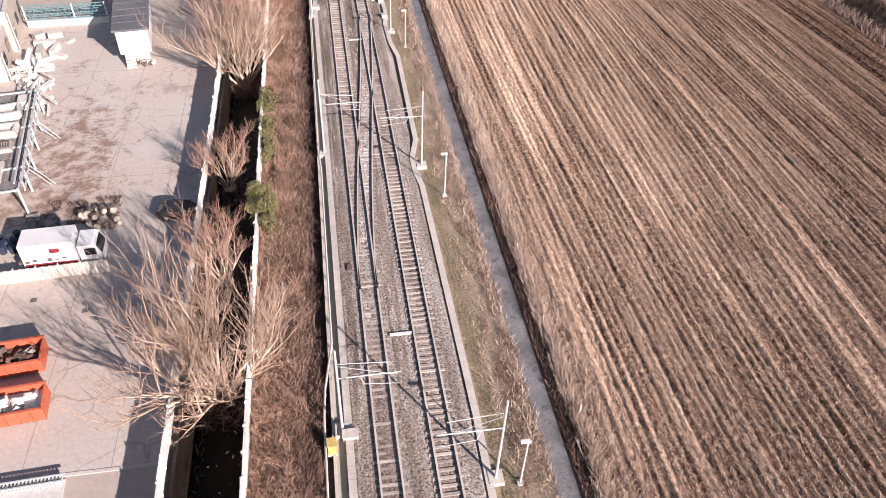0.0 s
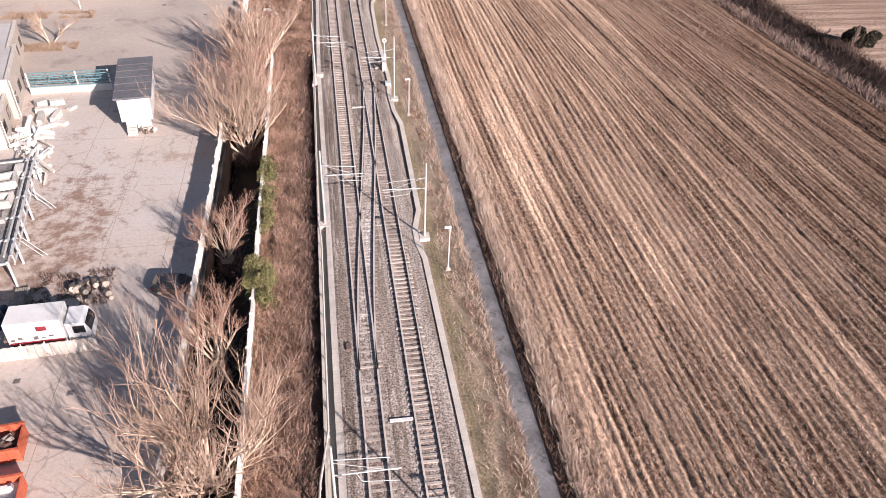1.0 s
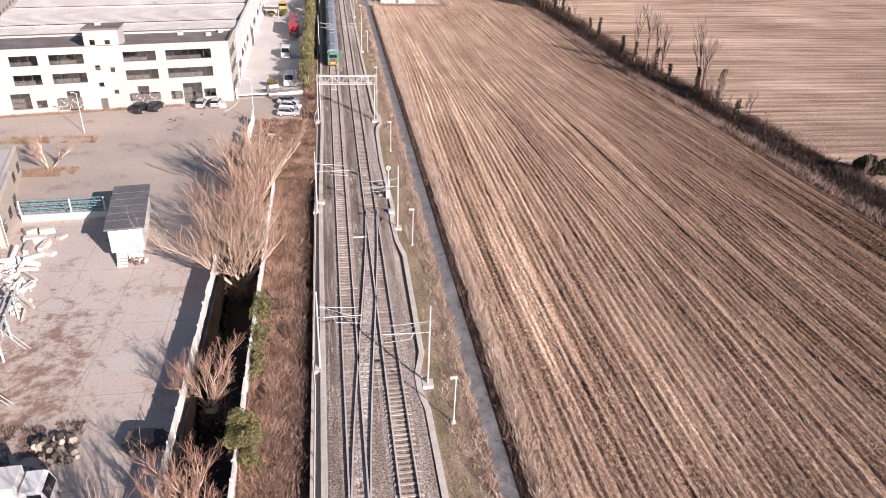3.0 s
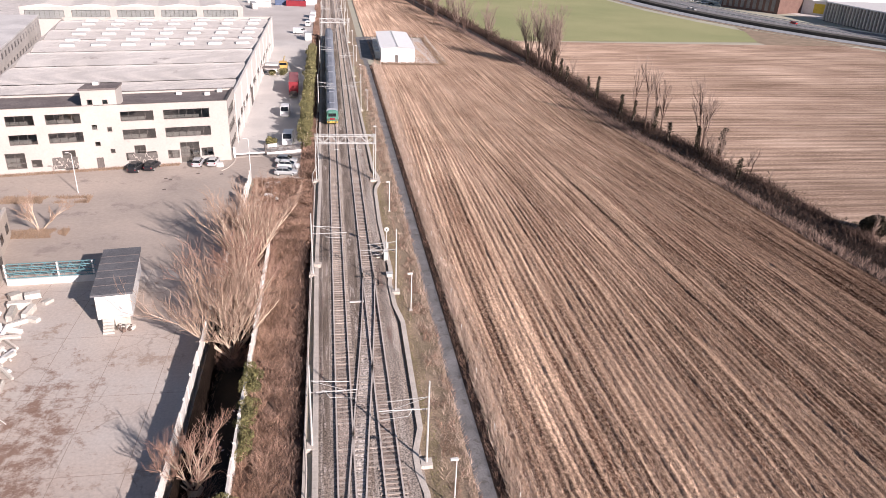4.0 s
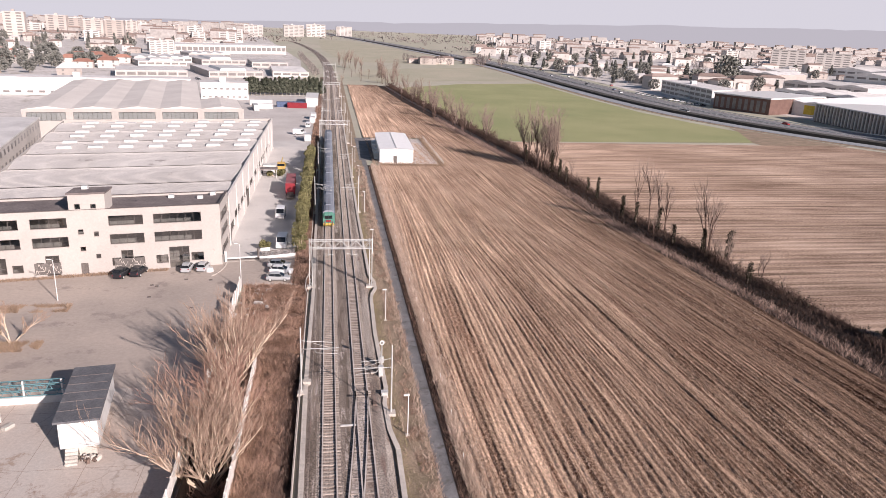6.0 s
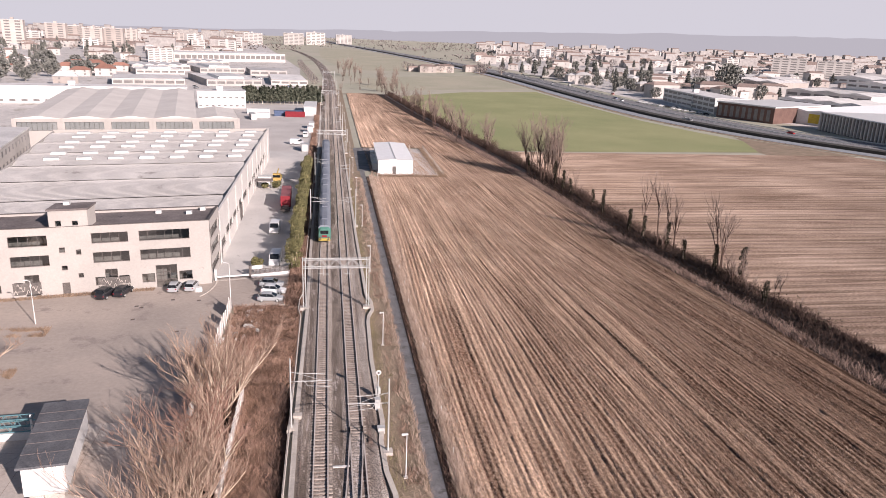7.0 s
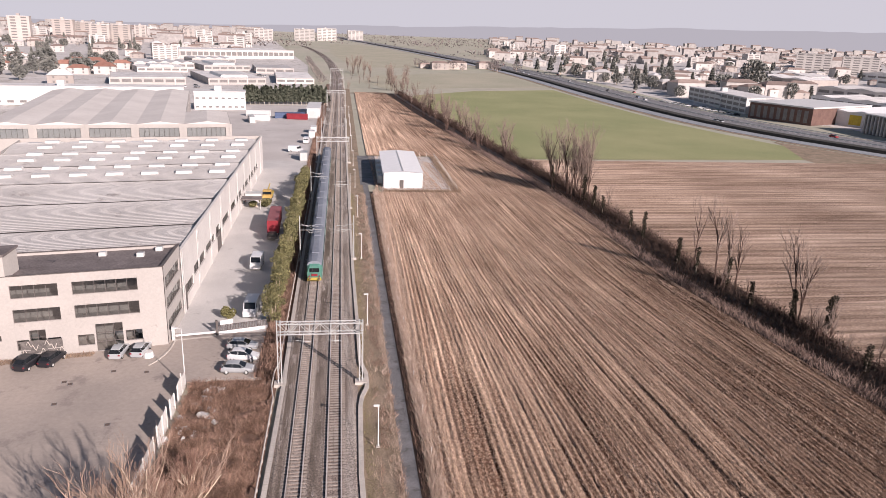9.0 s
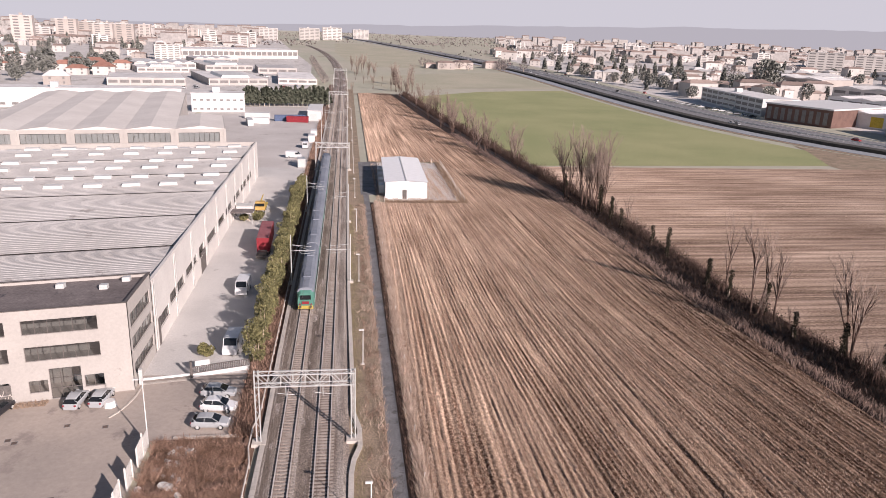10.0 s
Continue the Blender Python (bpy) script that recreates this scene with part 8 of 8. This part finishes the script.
for x, y, L, W, yaw in ((360, 560, 70, 50, -70), (420, 640, 80, 40, -70), (480, 520, 90, 60, -68), (350, 700, 60, 40, -72), (440, 800, 80, 50, -70), (560, 660, 90, 60, -66), (620, 820, 110, 50, -66), (520, 930, 90, 40, -66), (700, 960, 120, 60, -66), (820, 900, 120, 60, -60), (640, 560, 100, 60, -60), (760, 700, 100, 70, -60)):
    t = warehouse(L, W, random.uniform(7, 10), random.choice((M_PALE, M_WHITE, M_OCHRE)), "pale industrial building beyond the motorway", True, random.choice((2, 3, 4)))
    t.matrix_basis = pose(x, y, 0, 0, 0, yaw)

# repeated town houses and apartment blocks on both sides
rnd = random.Random(4)


def spots(n, x0, x1, y0, y1, yaw, clear=lambda x, y: True):
    out = []
    while len(out) < n:
        x, y = rnd.uniform(x0, x1), y0 + (y1 - y0) * rnd.random() ** 1.3
        if clear(x, y):
            out.append((x, y, yaw + rnd.uniform(-20, 20), rnd.uniform(0.85, 1.25)))
    return out


def east_side(x, y):
    return x > lerp_line([(p[0], p[1]) for p in ROAD], y) + 72 and y > 595 and x < 0.75 * y


def west_side(x, y):
    return x < -60 - 0.09 * (y - 560) and x > -0.62 * y and not (x > -262 and y < 905) and not (x > -215 and 905 <= y < 1130)


kinds = [(12, 10, 6.5, M_PALE, M_TILE, "cream house with a red clay tile roof"), (16, 10, 6.0, M_OCHRE, M_TILE, "ochre house with a brown tile roof"), (22, 11, 9.0, M_PALE, M_TILE, "white three-storey house with a tile roof"),
         (14, 12, 7.0, M_PALE, M_TIN, "white house with a grey roof")]
for L, W, H, wm, rm, lab in kinds:
    place_first(house(L, W, H, wm, rm, lab), spots(9, 240, 420, 600, 900, 0, east_side) + spots(20, 120, 900, 800, 1500, 0, east_side) + spots(18, -700, -150, 600, 1500, 8, west_side))
M_REDTILE = material("red_clay_tiles", (0.46, 0.24, 0.18), (0.37, 0.19, 0.145), 0.3, 4, bump=0.2, grain=0.3, vary=0.3, coords="obj")
place_first(house(15, 11, 5.5, M_PALE, M_REDTILE, "cream house with a bright red tile roof", 0.5), [(-207, 668, 10, 1.0), (-190, 676, 14, 1.1), (-228, 700, 8, 1.0), (-212, 720, 12, 1.2), (-196, 745, 8, 1.0), (-240, 760, 10, 1.1), (-262, 640, 8, 1.0), (-280, 700, 12, 1.0), (-300, 780, 5, 1.2)])
place_first(house(20, 12, 7.0, M_OCHRE, M_TILE, "old farm building with a brown tile roof beside a meadow"), [(112, 900, 5, 1.0), (134, 915, 5, 1.1), (176, 945, 10, 1.0), (100, 915, 8, 0.7)])
place_first(block(26, 13, 19, M_PALE, "pale six-storey apartment block in the town", 6, 2, size=(8.5, 1.5), balconies=False), spots(16, 300, 1200, 1150, 2300, 0, east_side) + spots(18, -900, -150, 1250, 2300, 8, west_side))
place_first(block(24, 16, 28, M_OCHRE, "tall pinkish apartment tower in the town", 9, 2, "apartment_tower", "towers", (6.0, 1.5), False),
            [(-522, 1335, 12, 1.3), (-502, 1465, 8, 1.4), (-478, 1500, 8, 1.3), (-398, 1332, 8, 1.25), (-374, 1365, 8, 1.25), (-640, 1620, 8, 1.2), (-470, 1700, 8, 1.0), (-440, 1760, 8, 1.0), (-560, 1900, 8, 1.1), (-330, 1720, 8, 0.9), (-700, 1560, 8, 1.2)])
place_first(block(46, 15, 27, M_PALE, "long white apartment block with dark window bands", 8, 4, size=(8.0, 1.5), balconies=False), [(716, 1125, -32, 1.1), (775, 1095, -32, 1.1), (-205, 930, 8, 0.6), (-210, 1990, 8, 1.0), (-120, 2150, 8, 1.2), (-60, 2250, 8, 1.2), (30, 2500, 8, 1.1)])

# the town further off: roofs past counting
tr = random.Random(9)
walls, roofs = Build(), Build()
for k in range(900):
    if k % 2:
        y = tr.uniform(1350, 3600)
        x = tr.uniform(-0.62, -0.1) * y - 20
    else:
        y = tr.uniform(1250, 3600)
        x = tr.uniform(0.32 - 0.12 * (y > 1900), 0.85) * y
    L, W, H = tr.uniform(12, 45), tr.uniform(9, 20), tr.choice((6, 7, 8, 9, 12, 16, 21)) * (1 + 0.2 * (y > 2400))
    walls.box(x, y, 0, x + L, y + W, H)
    if tr.random() < 0.6:
        roofs.prism([(y - 0.5, H), (y + W + 0.5, H), (y + W / 2, H + 0.17 * W)], x - 0.5, x + L + 0.5)
tagged(walls.part("distant_town", material("distant_town_walls", (0.45, 0.415, 0.395), (0.37, 0.345, 0.33), 0.02, 0.2, bump=0, grain=0.3)), "pale walls of a distant hazy town", "town", kind="stuff")
tagged(roofs.part("distant_roofs", M_TILE), "tile roofs of a distant town, muted with haze", "town", kind="stuff")
p = np.stack([rng.uniform(-0.6, 0.85, 26000), rng.uniform(1300, 3800, 26000), np.zeros(26000)], 1)
p[:, 0] *= p[:, 1]
p = p[(np.array([noise.noise((a * 0.006, b * 0.004, 2)) for a, b, _ in p]) > 0.05) & ~((p[:, 0] > -60) & (p[:, 0] < 190) & (p[:, 1] < 1900))]
p[:, 2] = rng.uniform(1, 11, len(p))
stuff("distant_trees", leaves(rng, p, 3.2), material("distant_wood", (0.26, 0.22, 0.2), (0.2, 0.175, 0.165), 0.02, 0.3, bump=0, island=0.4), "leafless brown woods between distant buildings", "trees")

# town trees, with haze put into their colours as a paler grey
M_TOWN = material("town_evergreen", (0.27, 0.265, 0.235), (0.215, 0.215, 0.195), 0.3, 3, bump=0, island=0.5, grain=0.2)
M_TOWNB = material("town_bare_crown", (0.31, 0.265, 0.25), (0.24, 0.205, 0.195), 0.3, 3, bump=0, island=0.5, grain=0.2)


def town_tree(seed, h, w, mat, label, cone=False, n=360, leaf=0.1):
    t = thing("town_tree", label, "tree", None, "town trees")
    r = np.random.default_rng(seed)
    z = r.uniform(0.18, 1, n)
    k = (1.05 - z) if cone else np.sqrt(np.maximum(0.02, 1 - (2 * z - 1.1) ** 2))
    a = r.uniform(0, 6.2832, n)
    rad = w * k * np.sqrt(r.uniform(0.25, 1, n)) * (1 + 0.25 * np.sin(3 * a + seed))
    o = new("crown", mesh_of("crown", *leaves(r, np.stack([np.cos(a) * rad, np.sin(a) * rad, z * h], 1), leaf * h), mat))
    o.parent = t
    Build().tube((0, 0, -0.1), (0, 0, h * 0.6), h * 0.025, h * 0.01, 6).part("trunk", M_BARK, t)
    return t


def tree_spots(n, x0, x1, y0, y1, clear):
    return [(x, y, yaw, s * rnd.uniform(0.7, 1.2)) for x, y, yaw, s in spots(n, x0, x1, y0, y1, 0, clear)]


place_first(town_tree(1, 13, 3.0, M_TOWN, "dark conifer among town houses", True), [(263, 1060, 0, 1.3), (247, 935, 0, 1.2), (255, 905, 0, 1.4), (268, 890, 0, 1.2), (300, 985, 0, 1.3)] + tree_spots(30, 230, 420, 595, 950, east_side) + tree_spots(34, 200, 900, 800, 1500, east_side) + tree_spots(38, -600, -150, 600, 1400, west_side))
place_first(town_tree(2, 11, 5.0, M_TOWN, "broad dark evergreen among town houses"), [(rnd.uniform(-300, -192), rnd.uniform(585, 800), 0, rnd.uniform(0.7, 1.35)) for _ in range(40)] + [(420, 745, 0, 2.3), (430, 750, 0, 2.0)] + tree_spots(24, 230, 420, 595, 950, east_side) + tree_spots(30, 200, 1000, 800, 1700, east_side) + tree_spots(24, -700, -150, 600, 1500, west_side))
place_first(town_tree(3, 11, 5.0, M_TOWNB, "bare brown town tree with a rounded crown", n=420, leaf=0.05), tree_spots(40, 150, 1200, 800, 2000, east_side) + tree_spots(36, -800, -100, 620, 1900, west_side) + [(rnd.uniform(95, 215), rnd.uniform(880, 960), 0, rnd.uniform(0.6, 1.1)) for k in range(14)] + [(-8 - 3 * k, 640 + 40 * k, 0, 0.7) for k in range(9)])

M_NAVYBOX = material("navy_container_paint", (0.10, 0.14, 0.24), (0.08, 0.11, 0.19), 0.5, 5, rough=0.5, bump=0.1)
# dark clipped conifer row and goods yard at the end of the drive
place_first(town_tree(5, 9.5, 2.4, M_CONIFER, "dark conifer in a tight row behind the goods yard", True), [(-47 + 2.6 * k, 478 + 0.4 * k, 20 * k, 1.0 + 0.1 * math.sin(k * 1.7)) for k in range(18)] + [(-46 + 2.6 * k, 482 + 0.4 * k, 25 * k, 1.05) for k in range(18)])
for k, (x, y, yaw, mt, L) in enumerate(((-10.8, 417.6, 100, M_NAVYBOX, 14.5), (-9.4, 411.5, 85, M_RED, 10), (-28, 424, 95, M_STEEL, 12), (-27, 404, 80, M_WHITE, 8), (-35, 396, 12, M_STEEL, 10), (-30, 330, 85, M_WHITE, 7), (-6.2, 352, 2, M_WHITE, 6), (-6.0, 366, 0, M_WHITE, 6), (-36, 306, 12, M_STEEL, 8), (-7, 300, 4, M_STEEL, 5))):
    t = thing("freight_container", "metal freight container standing in the goods yard", "container", pose(x, y, 0, 0, 0, yaw), "containers")
    Build().box(0, 0, 0.1, 2.5, L, 2.8).part("body", mt, t)
    b = Build()
    for e in range(int(L / 0.8)):
        b.box(-0.04, 0.3 + 0.8 * e, 0.2, 0.0, 0.6 + 0.8 * e, 2.7)
    tagged(b.part("ribbed_side", mt, t), kind="stuff")
    Build().box(0.1, -0.05, 0.2, 1.2, 0.0, 2.7).box(1.3, -0.05, 0.2, 2.4, 0, 2.7).part("door", mt, t)
ws = thing("white_store", "plain white store building beside the track", "building", pose(-9.9, 420, 0))
Build().box(0, 0, 0, 6.3, 30, 4.6).part("wall", M_WHITE, ws)
Build().box(-0.3, -0.3, 4.6, 6.6, 30.3, 4.85).part("roof", M_WHITE, ws)
Build().box(1.2, -0.06, 0, 4.6, 0.04, 3.4).part("gate", M_STEEL, ws)

# fence round the shed's yard
fn = thing("shed_fence", "low brown wire fence on pale posts round the shed yard", "fence", kind="structure")
fl = [(18.7, 253), (40.4, 253.4), (40.6, 311), (30, 311.3)]
for (x0, y0), (x1, y1) in zip(fl, fl[1:]):
    n = int(math.hypot(x1 - x0, y1 - y0) / 2.4)
    for k in range(n + 1):
        x, y = x0 + (x1 - x0) * k / n, y0 + (y1 - y0) * k / n
        Build().box(x - 0.07, y - 0.07, -0.03, x + 0.07, y + 0.07, 1.7).part("post", M_CONC, fn)
    for z in (0.4, 1.0, 1.6):
        Build().tube((x0, y0, z), (x1, y1, z), 0.03, sides=4).part("wire", M_RAIL, fn)
p = np.concatenate([scatter(3000, 38.8, 41.5, 253, 311), scatter(2600, 19, 41, 251.6, 253.2)])
stuff("fence_weeds", blades(rng, p, 1.0, 0.07, 0.6), M_DRY, "brown weeds along the shed fence", "weeds")

# ---- haze: a pale glowing ring of distance, far wooded hills with haze in their glow ----
M_HAZE = bpy.data.materials.new("distant_haze")
M_HAZE.use_nodes = True
nt = M_HAZE.node_tree
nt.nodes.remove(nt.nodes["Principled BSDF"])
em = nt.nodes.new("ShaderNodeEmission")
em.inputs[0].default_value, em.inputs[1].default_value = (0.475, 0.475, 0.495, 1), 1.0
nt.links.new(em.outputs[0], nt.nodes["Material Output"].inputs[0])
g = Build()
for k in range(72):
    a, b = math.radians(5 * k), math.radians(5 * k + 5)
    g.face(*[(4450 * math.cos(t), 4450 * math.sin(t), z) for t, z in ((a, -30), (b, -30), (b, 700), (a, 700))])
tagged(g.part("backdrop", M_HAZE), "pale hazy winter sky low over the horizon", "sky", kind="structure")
# Hills glow evenly too, their haze set by the emission colour.
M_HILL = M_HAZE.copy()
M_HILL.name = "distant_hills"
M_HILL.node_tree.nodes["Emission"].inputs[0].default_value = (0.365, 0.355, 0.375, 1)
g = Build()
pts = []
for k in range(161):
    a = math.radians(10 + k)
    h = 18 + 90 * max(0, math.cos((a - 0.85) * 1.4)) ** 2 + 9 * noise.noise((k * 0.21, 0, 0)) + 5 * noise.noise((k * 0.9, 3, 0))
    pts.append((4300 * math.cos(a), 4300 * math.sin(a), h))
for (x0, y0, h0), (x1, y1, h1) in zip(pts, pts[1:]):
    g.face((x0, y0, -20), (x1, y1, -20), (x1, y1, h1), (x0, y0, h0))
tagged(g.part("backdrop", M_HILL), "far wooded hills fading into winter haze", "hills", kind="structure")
